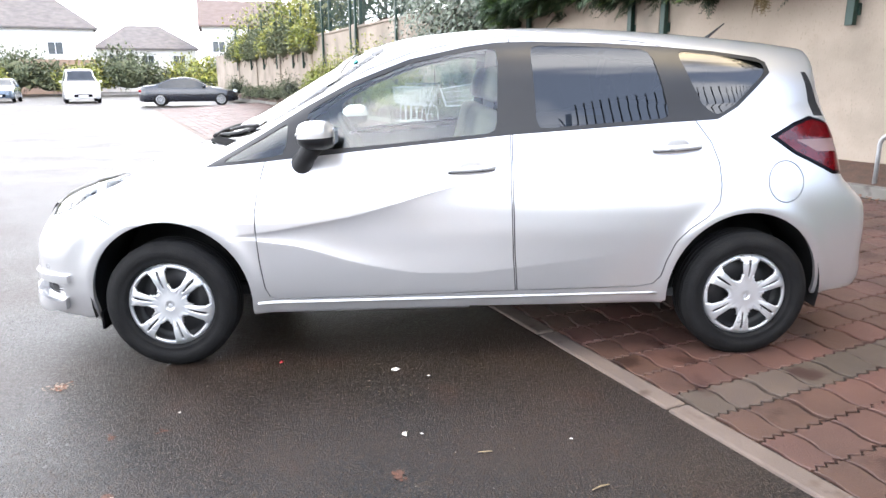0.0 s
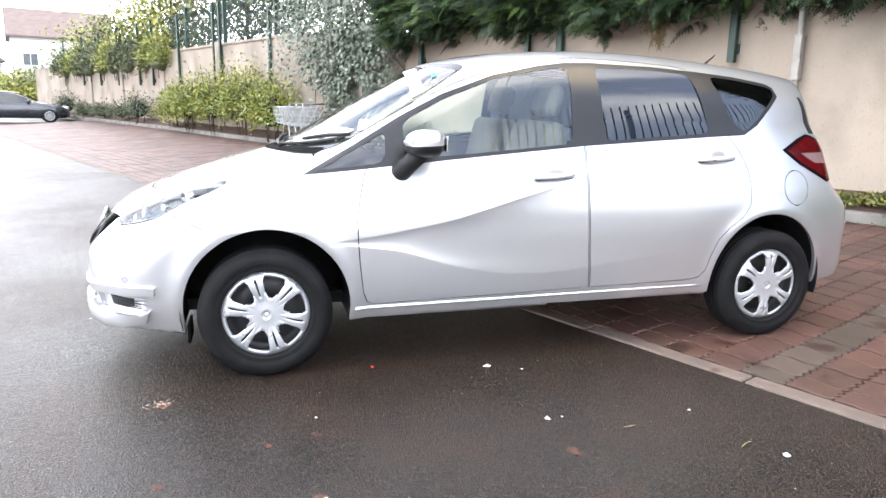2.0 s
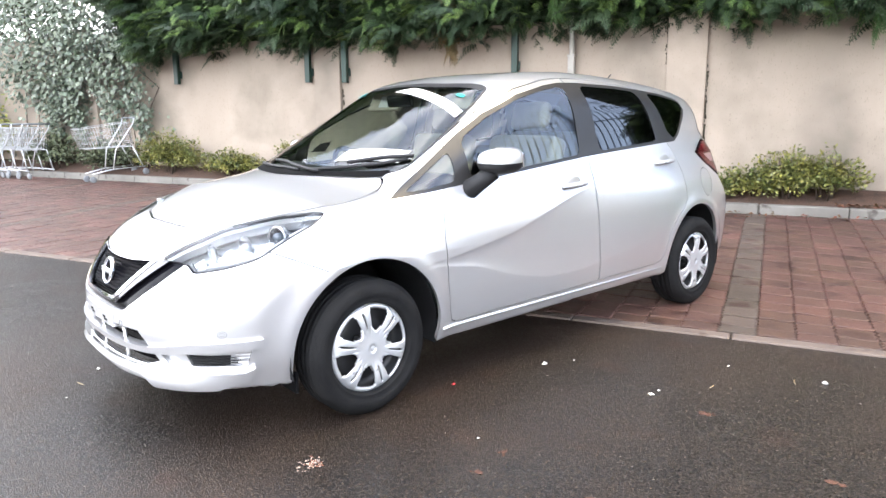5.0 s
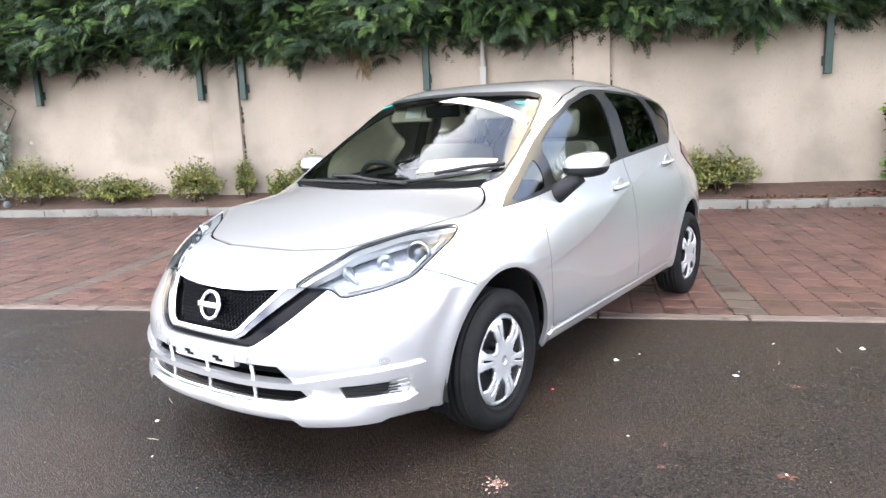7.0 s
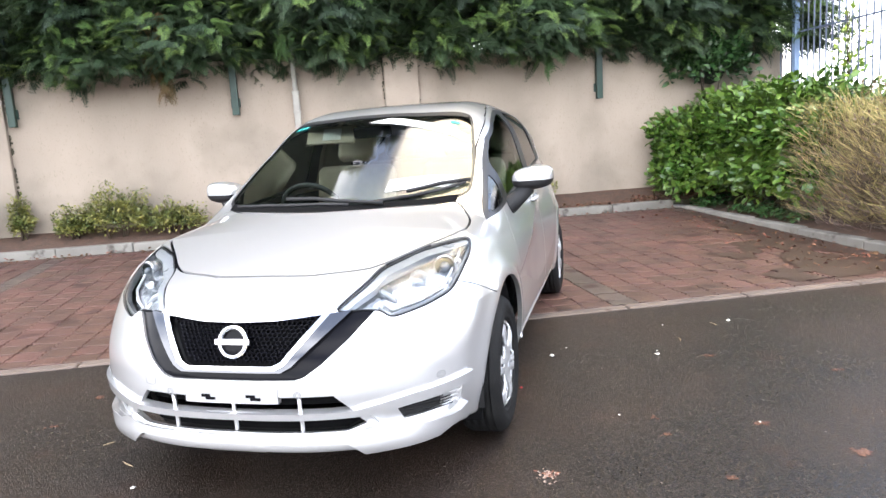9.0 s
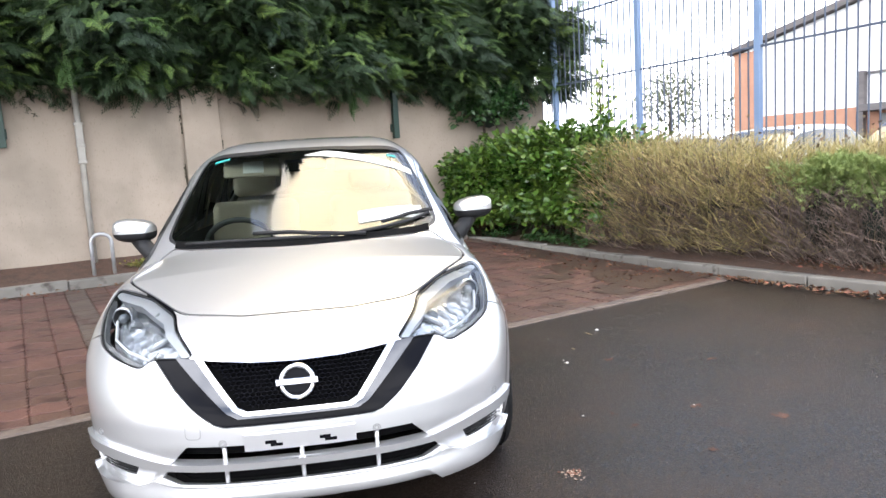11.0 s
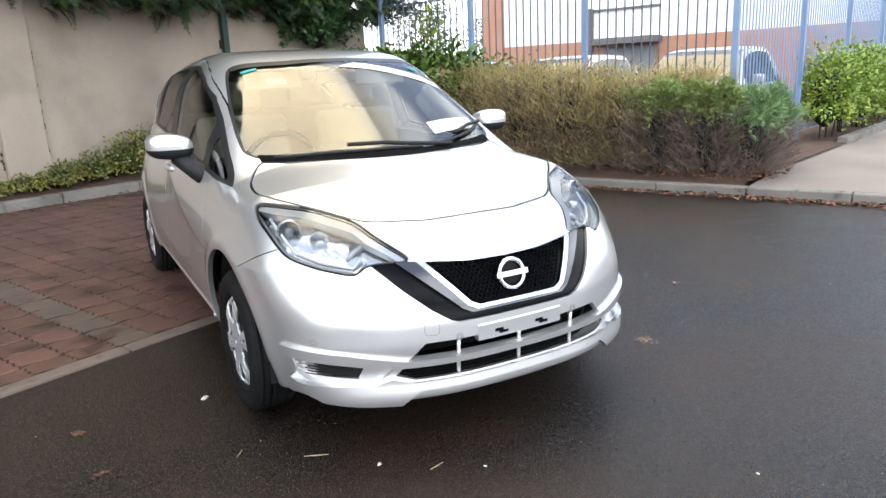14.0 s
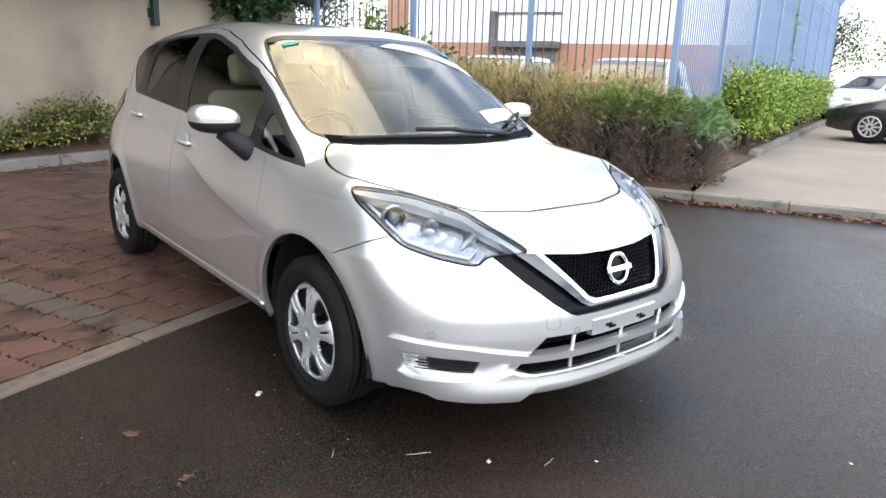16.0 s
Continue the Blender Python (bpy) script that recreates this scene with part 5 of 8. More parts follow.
rows = [[bm.verts.new((front_x(-0.178 + 0.356 * i / 12, z) - out, -0.178 + 0.356 * i / 12, z)) for i in range(13)] for z, out in ((0.406, -0.02), (0.406, 0.002), (0.410, 0.004), (0.459, 0.004), (0.464, 0.002), (0.464, -0.02))]
for lo, hi in zip(rows, rows[1:]):
    for i in range(12):
        bm.faces.new((lo[i], lo[i + 1], hi[i + 1], hi[i]))
for i in (0, 12):
    bm.faces.new([row[i] for row in rows])
bmesh.ops.recalc_face_normals(bm, faces=bm.faces)
plinth = part("plate_plinth", bm, M_PAINT, car, "empty silver number plate mount")
for y in (-0.086, 0.086):
    bm = bmesh.new()
    box(bm, px - 0.0058, px + 0.004, y - 0.030, y + 0.010, 0.417, 0.428, 0.002)
    box(bm, px - 0.0056, px + 0.004, y - 0.010, y + 0.026, 0.426, 0.438, 0.002)
    part("clip_hole", bm, M_BLACKTRIM, plinth, "dark fixing hole")
for y, z in ((-0.246, 0.436), (0.246, 0.436), (-0.690, 0.443), (0.690, 0.443)):
    bm = bmesh.new()
    for rad in (0.0065, 0.0118):
        tube(bm, [(front_x(abs(y) + rad * math.cos(2 * math.pi * k / 20), z + rad * math.sin(2 * math.pi * k / 20)) - 0.0003, math.copysign(abs(y) + rad * math.cos(2 * math.pi * k / 20), y), z + rad * math.sin(2 * math.pi * k / 20)) for k in range(21)], 0.0011, 6, cap=False)
    part("parking_sensor", bm, M_GREYSEAM, car, "round parking sensor joint", True)
bm = bmesh.new()
ring_pts = [(0.34 + math.copysign(0.025 * abs(math.cos(2 * math.pi * k / 28)) ** 0.5, math.cos(2 * math.pi * k / 28)), 0.478 + math.copysign(0.025 * abs(math.sin(2 * math.pi * k / 28)) ** 0.5, math.sin(2 * math.pi * k / 28))) for k in range(29)]
tube(bm, [(front_x(a, b) + 0.0002, a, b) for a, b in ring_pts], 0.0009, 6, cap=False)
part("tow_eye_cap", bm, M_GREYSEAM, car, "square tow eye cover joint", True)
for s in (-1, 1):
    for k in range(4):
        z = 0.314 + 0.0105 * k
        bm = bmesh.new()
        tube(bm, [(front_x(y, z) + 0.024, s * y, z) for y in (0.570 - 0.10 * (z - 0.306), 0.61, 0.65, 0.69, 0.708)], 0.0022, 5)
        part("fog_slat", bm, M_PLASTIC, car, "", True)
for y in (-0.245, 0.0, 0.245):
    bm = bmesh.new()
    pts = [(front_x(y, z) + 0.013, y, z) for z in (0.292, 0.31, 0.35, 0.385, 0.420)]
    tube(bm, pts, 0.0075, 8)
    part("intake_bar", bm, M_PAINT, car, "", True)

# headlamp insides
for s, lamp_ob in zip((-1, 1), [o for o in car.children if o.name.startswith("headlamp")]):
    for x, y, z, r, depth, nm, label in ((-0.352, 0.680, 0.790, 0.044, 0.034, "projector", "dark-rimmed projector lamp"), (-0.452, 0.606, 0.765, 0.040, 0.040, "main_bowl", "bright reflector bowl"), (-0.548, 0.508, 0.738, 0.030, 0.040, "indicator_bowl", "bright small reflector bowl")):
        inward = Vector((0.72, -0.58 * s, -0.22)).normalized()
        m = pose(x, s * y, z - 0.004, 0, 0, 0)
        m.translation += inward * depth
        m = m @ Vector((0, 1, 0)).rotation_difference(Vector((0.93, -0.36 * s, -0.02)).normalized()).to_matrix().to_4x4()
        bowl = new(nm)
        bowl.parent = lamp_ob
        bowl["label"] = label
        bowl.matrix_basis = m
        if nm == "projector":
            bm = revolve([(r * 0.86, -0.002), (r * 0.92, -0.006), (r, -0.004), (r * 1.03, 0.006), (r * 0.98, 0.03)], steps=28)
            part("ring", bm, M_REFLECTOR, bowl, "", True)
        bm = revolve([(0.0, 0.020), (r * 0.3, 0.018), (r * 0.6, 0.010), (r * 0.84, -0.003)], steps=24)
        part("bowl", bm, M_REFLECTOR if nm != "projector" else M_DARKSTEEL, bowl, "", True)
        bm = revolve([(0.0, -0.016), (r * 0.25, -0.013), (r * 0.42, -0.002), (r * 0.44, 0.014)] if nm == "projector" else [(0.0, 0.006), (r * 0.12, 0.008), (r * 0.14, 0.02)], steps=20)
        if nm == "projector":
            part("lens", bm, M_PROJLENS, bowl, "", True)
        else:
            bm.free()

# light guide along the lower rim and a dark divider, inside each lamp
for s, lamp_ob in zip((-1, 1), [o for o in car.children if o.name.startswith("headlamp")]):
    c = sum((Vector(p) for p in HEADLAMP), Vector()) / len(HEADLAMP)
    inward = Vector((0.030, 0.020, -0.004))
    path = [Vector(p).lerp(c, 0.16) + inward for p in HEADLAMP[1:7]]
    bm = bmesh.new()
    tube(bm, [(p.x, -s * p.y if s > 0 else p.y, p.z) for p in path], 0.0055, 8)
    part("light_guide", bm, M_WHITE, lamp_ob, "slim white light guide", True)
    path = [Vector(p).lerp(c, 0.36) + inward for p in (HEADLAMP[8], HEADLAMP[6], HEADLAMP[5])]
    bm = bmesh.new()
    tube(bm, [(p.x, -s * p.y if s > 0 else p.y, p.z) for p in path], [0.008, 0.010, 0.006], 8)
    part("divider", bm, M_COVER, lamp_ob, "silver divider", True)
# ribs at the outer end of the bumper pockets
for s in (-1, 1):
    for z in (0.328, 0.344, 0.360):
        bm = bmesh.new()
        tube(bm, [(front_x(y, z) + 0.019, s * y, z) for y in (0.704, 0.716, 0.728 + 0.2 * (z - 0.328))], 0.003, 6)
        part("pocket_rib", bm, M_PAINT, car, "", True)

# roof aerial
bm = bmesh.new()
ax, ay = 2.62, 0.0
tube(bm, [(ax, ay, top_z(ax, ay) - 0.01), (ax + 0.02, ay, top_z(ax, ay) + 0.02), (ax + 0.12, ay, top_z(ax, ay) + 0.10)], [0.020, 0.010, 0.003], 10)
part("aerial", bm, M_PLASTIC, car, "short black roof aerial", True)

# cabin
bm = bmesh.new()
grid = []
for i in range(29):
    y = -0.70 + 1.40 * i / 28
    row = []
    for u, zz in ((0.02, 0.90), (0.06, 0.955), (0.18, 0.985), (0.34, 0.985), (0.46, 0.955), (0.52, 0.90), (0.52, 0.60)):
        x = u + 0.06 + 0.25 * y * y
        row.append(bm.verts.new((x, y, min(zz, top_z(x, y) - 0.045))))
    grid.append(row)
for i in range(28):
    for j in range(6):
        bm.faces.new((grid[i][j], grid[i + 1][j], grid[i + 1][j + 1], grid[i][j + 1]))
bmesh.ops.recalc_face_normals(bm, faces=bm.faces)
part("dashboard", bm, M_DASH, car, "dark moulded dashboard", True)
bm = bmesh.new()
box(bm, 0.40, 2.9, -0.70, 0.70, 0.26, 0.30)
part("cabin_floor", bm, M_DASH, car, "dark carpet floor")


def seat(x, y, back_w, rest=True):
    st = new("seat")
    st.parent = car
    st["label"] = "cream cloth seat"
    bm = bmesh.new()
    box(bm, x - 0.50, x + 0.02, y - back_w / 2, y + back_w / 2, 0.42, 0.60, 0.05, seg=3)
    part("cushion", bm, M_CREAM, st, "", True)
    bm = bmesh.new()
    box(bm, -0.06, 0.08, -back_w / 2, back_w / 2, 0.0, 0.60, 0.05, pose(x, y, 0.55, 0, 14, 0), seg=3)
    part("backrest", bm, M_CREAM, st, "", True)
    for yy in ((0,) if back_w < 0.8 else (-0.36, 0.36)) if rest else ():
        bm = bmesh.new()
        box(bm, -0.04, 0.05, -0.13, 0.13, 0.0, 0.17, 0.04, pose(x + 0.155, y + yy, 1.16, 0, 14, 0), seg=3)
        part("headrest", bm, M_CREAM, st, "", True)


seat(1.30, -0.36, 0.52)
seat(1.30, 0.36, 0.52)
seat(2.25, 0.0, 1.25)
sw = new("steering_wheel")
sw.parent = car
sw.matrix_basis = pose(0.74, 0.36, 0.90, 0, 62, 0)
bm = bmesh.new()
for_ring = [(0.185 * math.cos(2 * math.pi * i / 36), 0.185 * math.sin(2 * math.pi * i / 36), 0) for i in range(37)]
tube(bm, for_ring, 0.015, 10, cap=False)
part("rim", bm, M_DASH, sw, "black wheel rim", True)
bm = bmesh.new()
box(bm, -0.06, 0.06, -0.17, 0.17, -0.02, 0.015, 0.012)
part("boss", bm, M_DASH, sw, "black spokes and boss")
bm = bmesh.new()
box(bm, -0.012, 0.012, -0.11, 0.11, -0.032, 0.032, 0.012, pose(0.80, 0.0, 1.325, 0, -12, 0))
part("inner_mirror", bm, M_BLACKTRIM, car, "black rear-view mirror")
for y in (0.30, -0.30):
    bm = bmesh.new()
    box(bm, -0.010, 0.010, -0.15, 0.15, -0.055, 0.055, 0.008, pose(0.93, y, 1.325, 0, 28, 0))
    visor = part("sun_visor", bm, M_CREAM, car, "folded cream sun visor")
    if y > 0:
        bm = bmesh.new()
        box(bm, -0.0135, -0.0105, -0.065, 0.045, -0.035, 0.035, 0.0, pose(0.93, y, 1.325, 0, 28, 0))
        part("visor_label", bm, M_PAPER, visor, "white printed visor label")


def on_glass(poly, material, name, label, depth=0.010):
    """A flat sheet laid on the inside of the windscreen; corners as (x, y)."""
    bm = bmesh.new()
    n = 6
    (a, b, c, d) = [Vector(p) for p in poly]
    g = []
    for i in range(n + 1):
        row = []
        for j in range(n + 1):
            p = (a * (1 - i / n) + b * i / n) * (1 - j / n) + (d * (1 - i / n) + c * i / n) * j / n
            row.append(bm.verts.new((p.x, p.y, top_z(p.x, p.y) - depth)))
        g.append(row)
    for i in range(n):
        for j in range(n):
            bm.faces.new((g[i][j], g[i + 1][j], g[i + 1][j + 1], g[i][j + 1]))
    bmesh.ops.recalc_face_normals(bm, faces=bm.faces)
    ob = part(name, bm, material, car, label, True)
    sol = ob.modifiers.new("thickness", "SOLIDIFY")
    sol.thickness = 0.002
    return ob


on_glass(((0.204, -0.254), (0.291, -0.255), (0.425, -0.567), (0.340, -0.575)), M_PAPER, "paper_sheet", "white paper sheet stuck to the windscreen", -0.003)
on_glass(((0.815, -0.11), (0.770, 0.0), (0.700, -0.562), (0.755, -0.560)), M_PAPER, "paper_strip", "white strip across the windscreen corner", -0.003)
on_glass(((0.865, 0.40), (0.845, 0.40), (0.850, 0.48), (0.870, 0.48)), M_TEAL, "screen_sticker", "small teal sticker", -0.003)
on_glass(((0.835, -0.44), (0.815, -0.44), (0.820, -0.49), (0.840, -0.49)), M_TEAL, "screen_sticker", "small teal sticker", -0.003)

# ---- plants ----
# brighter green that paints light onto the outer conifer sprays
M_LITSPRAY = surf("conifer_lit_spray_green", (0.075, 0.140, 0.032), (0.130, 0.195, 0.044), 1.6, 0.55, island=0.35)
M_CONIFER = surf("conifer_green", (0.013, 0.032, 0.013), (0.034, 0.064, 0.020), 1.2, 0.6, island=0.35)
# near-black that paints the deep shade inside crowns and bushes
M_INNERSHADE = surf("painted_inner_shade", (0.006, 0.011, 0.006), (0.012, 0.015, 0.009), 4, 0.9, 0.5, 20)
M_BARK = surf("brown_bark", (0.075, 0.052, 0.036), (0.045, 0.032, 0.024), 8, 0.9, 0.7, 40, stretch=(1, 1, 0.25))
M_DEAD = surf("dead_brown_fronds", (0.155, 0.085, 0.030), (0.10, 0.072, 0.026), 3, 0.8, island=0.3)
M_FRESH = surf("fresh_green_fronds", (0.085, 0.165, 0.040), (0.060, 0.125, 0.035), 3, 0.6, island=0.25)
M_LAUREL = surf("laurel_leaf", (0.052, 0.117, 0.019), (0.107, 0.182, 0.028), 1.6, 0.28, island=0.4)
M_LAURELDARK = surf("laurel_leaf_dark", (0.028, 0.075, 0.022), (0.045, 0.100, 0.028), 1.6, 0.3, island=0.35)
M_IVY = surf("ivy_leaf", (0.075, 0.105, 0.065), (0.16, 0.19, 0.135), 2.5, 0.38, island=0.45)
M_VARIEGATED = surf("variegated_leaf", (0.055, 0.085, 0.022), (0.25, 0.23, 0.05), 5, 0.42, island=0.4)
M_YELLOWGREEN = surf("yellow_green_leaf", (0.15, 0.20, 0.038), (0.31, 0.29, 0.055), 1.3, 0.45, island=0.4)
M_BRIGHT = surf("bright_hedge_leaf", (0.15, 0.26, 0.032), (0.30, 0.38, 0.055), 1.6, 0.42, island=0.35)
M_STRAW = surf("straw_twigs", (0.46, 0.37, 0.155), (0.31, 0.275, 0.10), 2, 0.75, island=0.4)
M_TWIG = surf("grey_brown_twigs", (0.11, 0.078, 0.050), (0.19, 0.135, 0.075), 3, 0.85, island=0.35)
M_DARKTWIG = surf("dark_purple_brown_twigs", (0.115, 0.085, 0.073), (0.205, 0.155, 0.125), 3, 0.85, island=0.4)
M_HEATH = surf("heath_green", (0.17, 0.25, 0.07), (0.29, 0.35, 0.11), 2, 0.6, island=0.35)
M_JUNIPER = surf("pale_juniper_green", (0.17, 0.28, 0.11), (0.23, 0.34, 0.15), 2, 0.6, island=0.3)
M_HAZY = surf("grey_green_leaf", (0.085, 0.105, 0.055), (0.13, 0.145, 0.075), 0.8, 0.6, island=0.35)
M_LITTER = surf("fallen_leaves", (0.19, 0.085, 0.04), (0.105, 0.052, 0.028), 3, 0.75, island=0.5)


def unit(v):
    return v / np.maximum(np.linalg.norm(v, axis=-1, keepdims=True), 1e-9)


def leaves(pos, way, face, length, width, fold=0.25):
    """Corners and faces of pointed leaves: base at pos, tip along way, upper side to face."""
    way = unit(way)
    side = unit(np.cross(way, face))
    up = np.cross(side, way)
    L, W = length[:, None], width[:, None]
    tip = pos + way * L + up * (-0.15 * L)
    l = pos + way * L * 0.45 + side * W + up * (fold * W)
    r = pos + way * L * 0.45 - side * W + up * (fold * W)
    verts = np.stack([pos, l, tip, r], 1).reshape(-1, 3)
    return verts, np.arange(len(verts)).reshape(-1, 4)


def broad(pos, way, face, length, width):
    """Broad leaves of two halves with a sunken rib."""
    way = unit(way)
    side = unit(np.cross(way, face))
    up = np.cross(side, way)
    L, W = length[:, None], width[:, None]
    m = pos + way * L * 0.5
    tip = pos + way * L - up * 0.18 * L
    l1, r1 = pos + way * L * 0.3 + side * W * 0.9 + up * W * 0.3, pos + way * L * 0.3 - side * W * 0.9 + up * W * 0.3
    l2, r2 = pos + way * L * 0.72 + side * W * 0.75 + up * (W * 0.3 - 0.05 * L), pos + way * L * 0.72 - side * W * 0.75 + up * (W * 0.3 - 0.05 * L)
    v = np.stack([pos, l1, l2, tip, m, r1, r2], 1)
    n = len(pos)
    base = (np.arange(n) * 7)[:, None]
    q = np.concatenate([base + np.array([[0, 1, 4, 4]])[:, [0, 4 - 3, 2, 2]] * 0 + np.array([[0, 1, 2, 4]]), base + np.array([[4, 2, 3, 6]]), base + np.array([[0, 4, 6, 5]])], 0)
    return v.reshape(-1, 3), q


def stack(parts):
    vs, qs, o = [], [], 0
    for v, q in parts:
        vs.append(v)
        qs.append(q + o)
        o += len(v)
    return np.concatenate(vs), np.concatenate(qs)


def frond(n_side=9, length=0.42):
    """One flat drooping spray of scale-leaf twigs."""
    r = np.random.default_rng(3)
    t = np.linspace(0.05, 1.0, n_side)
    spine = np.stack([t * length, 0 * t, -0.30 * length * t ** 2], 1)
    out = []
    for s in (-1, 1):
        reach = length * 0.42 * (1 - 0.75 * t) * (0.75 + 0.5 * r.random(n_side))
        way = np.stack([0.75 + 0 * t, s * (0.9 - 0.3 * t), -0.25 + 0 * t], 1)
        up = np.tile([0, 0, 1.0], (n_side, 1))
        out.append(leaves(spine, way, up, reach, reach * 0.085))
        for k in (0.5,):
            base = spine + unit(way) * (reach * k)[:, None]
            for s2 in (-1, 1):
                way2 = np.stack([0.75 + 0 * t, s * 0.5 + s2 * 0.75 + 0 * t, -0.3 + 0 * t], 1)
                out.append(leaves(base, way2, up, reach * 0.6, reach * 0.075))
    out.append(leaves(spine[:-1], np.diff(spine, axis=0), np.tile([0, 0, 1.0], (n_side - 1, 1)), np.full(n_side - 1, length / n_side * 1.5), np.full(n_side - 1, 0.006)))
    return stack(out)


FROND = frond()


def sprays(pos, way, scale, roll):
    """Copies of the spray laid out as one mesh."""
    way = unit(way)
    up0 = np.tile([0, 0, 1.0], (len(pos), 1))
    side = unit(np.cross(up0, way) + 1e-6)
    up = np.cross(way, side)
    c, s = np.cos(roll)[:, None], np.sin(roll)[:, None]
    side, up = side * c + up * s, up * c - side * s
    v, q = FROND
    out = pos[:, None, :] + scale[:, None, None] * (v[None, :, 0:1] * way[:, None] + v[None, :, 1:2] * side[:, None] + v[None, :, 2:3] * up[:, None])
    qs = q[None] + (np.arange(len(pos)) * len(v))[:, None, None]
    return out.reshape(-1, 3), qs.reshape(-1, 4)


def lumpy(name, sizes, material, parent, seed=0, sub=4, amount=0.25, at=(0, 0, 0), freq=2.0):
    """A rough rounded mass inside a crown; near-black ones paint its inner shade."""
    bm = bmesh.new()
    bmesh.ops.create_icosphere(bm, subdivisions=sub, radius=1)
    for v in bm.verts:
        k = 1 + amount * noise.noise(v.co * freq + Vector((seed, seed * 2, 0)))
        v.co = Vector((v.co.x * sizes[0] * k + at[0], v.co.y * sizes[1] * k + at[1], v.co.z * sizes[2] * k + at[2]))
    return part(name, bm, material, parent, "", True)


# conifers behind the wall
def conifer(seed, m):
    r = np.random.default_rng(seed)
    t = thing("conifer", m, "dense dark green conifer overhanging the wall", "tree", "conifer row behind the wall")
    bm = bmesh.new()
    tube(bm, [(0, 0, 0), (0.03, 0, 2.5), (0, 0.02, 5.5), (0, 0, 11.8)], [0.17, 0.15, 0.11, 0.03], 10)
    part("trunk", bm, M_BARK, t, "", True)
    for k in range(9):
        a = k * 2.4 + seed
        z = 3.1 + 0.5 * k
        d = Vector((math.cos(a), math.sin(a), 0.1))
        bm = bmesh.new()
        tube(bm, [(0, 0, z), tuple(d * 0.7 + Vector((0, 0, z + 0.1))), tuple(d * 1.3 + Vector((0, 0, z - 0.1)))], [0.05, 0.035, 0.012], 6)
        part("limb", bm, M_BARK, t, "", True)
    # dark mass standing in for the shade behind the sprays
    lumpy("crown_core", (1.50, 1.05, 4.85), M_INNERSHADE, t, seed, 4, 0.3, (0, 0, 7.00))
    n = 2600
    z = np.where(r.random(n) < 0.75, r.uniform(2.40, 4.0, n), r.uniform(4.0, 12.2, n))
    ang = np.where(r.random(n) < 0.86, r.normal(math.pi / 2, 0.75, n), r.uniform(0, 2 * math.pi, n))
    rad_x = 1.65 * np.clip((13.1 - z) / 4.5, 0.30, 1.0)
    lump = 1 + 0.20 * np.sin(ang * 4 + seed + z * 2.1) + 0.12 * np.sin(z * 5.3 + seed * 2)
    lift = np.clip((z - 1.95) / 0.6, 0.6, 1.0)
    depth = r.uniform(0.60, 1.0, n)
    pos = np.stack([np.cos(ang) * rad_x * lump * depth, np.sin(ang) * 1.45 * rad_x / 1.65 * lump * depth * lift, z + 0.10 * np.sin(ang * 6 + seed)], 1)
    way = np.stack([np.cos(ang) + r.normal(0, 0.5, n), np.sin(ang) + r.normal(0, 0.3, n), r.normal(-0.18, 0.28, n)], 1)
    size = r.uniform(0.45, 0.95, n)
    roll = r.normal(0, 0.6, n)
    # some outermost sprays take the brighter green, as if catching light
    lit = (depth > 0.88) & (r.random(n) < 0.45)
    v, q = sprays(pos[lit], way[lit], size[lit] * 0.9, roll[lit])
    tips = arrays("lit_sprays", v, q, M_LITSPRAY)
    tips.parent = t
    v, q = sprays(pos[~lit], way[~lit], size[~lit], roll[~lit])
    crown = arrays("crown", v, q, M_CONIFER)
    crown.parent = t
    return t


TREE_A = (-6.9, -5.3, -3.7, -2.1, -0.5, 1.1, 2.7, 4.3, 5.9, 7.4)
models = [conifer(s + 1, env(TREE_A[s], -0.85)) for s in range(3)]
for i, a in enumerate(TREE_A[3:]):
    copy_thing(models[i % 3], env(a, -0.85 + 0.06 * math.sin(i * 2.2), 0.05 * math.sin(i * 1.7), 6 * math.sin(i * 3.1)))


def hanging(a, n, z, drop, material, label, count, spread=0.10, seed=0):
    r = np.random.default_rng(seed)
    t = thing("hanging_branch", env(a, n, z), label, "branch")
    bm = bmesh.new()
    pts = [(0, -0.5, 0.35), (0.0, -0.15, 0.15), (0.01, 0, -0.1 * drop), (0.0, 0.02, -0.6 * drop), (0.01, 0.03, -drop)]
    tube(bm, pts, [0.014, 0.012, 0.009, 0.006, 0.003], 6)
    part("stem", bm, M_BARK, t, "", True)
    k = r.uniform(0.0, 1.0, count)
    pos = np.stack([r.normal(0, spread, count) * (1.1 - k), 0.02 + r.normal(0, 0.05, count), 0.15 - k * drop], 1)
    way = np.stack([r.normal(0, 0.5, count), r.normal(0.1, 0.4, count), np.full(count, -0.9)], 1)
    v, q = sprays(pos, way, r.uniform(0.35, 0.75, count), r.uniform(-1.5, 1.5, count))
    ob = arrays("fronds", v, q, material)
    ob.parent = t
    return t


hanging(1.58, 0.42, 2.55, 0.58, M_DEAD, "dead yellow-brown conifer branch hanging over the wall", 34, 0.06, 1)
hanging(1.66, 0.40, 2.95, 0.7, M_DEAD, "dead yellow-brown conifer branch hanging over the wall", 30, 0.09, 5)
hanging(-3.42, 0.40, 2.45, 0.42, M_FRESH, "fresh green conifer sprig hanging over the wall", 22, 0.07, 2)
hanging(-2.95, 0.42, 2.55, 0.30, M_FRESH, "fresh green conifer sprig hanging over the wall", 18, 0.08, 3)
hanging(0.1, 0.52, 2.75, 0.30, M_FRESH, "fresh green conifer sprig hanging over the wall", 18, 0.12, 4)


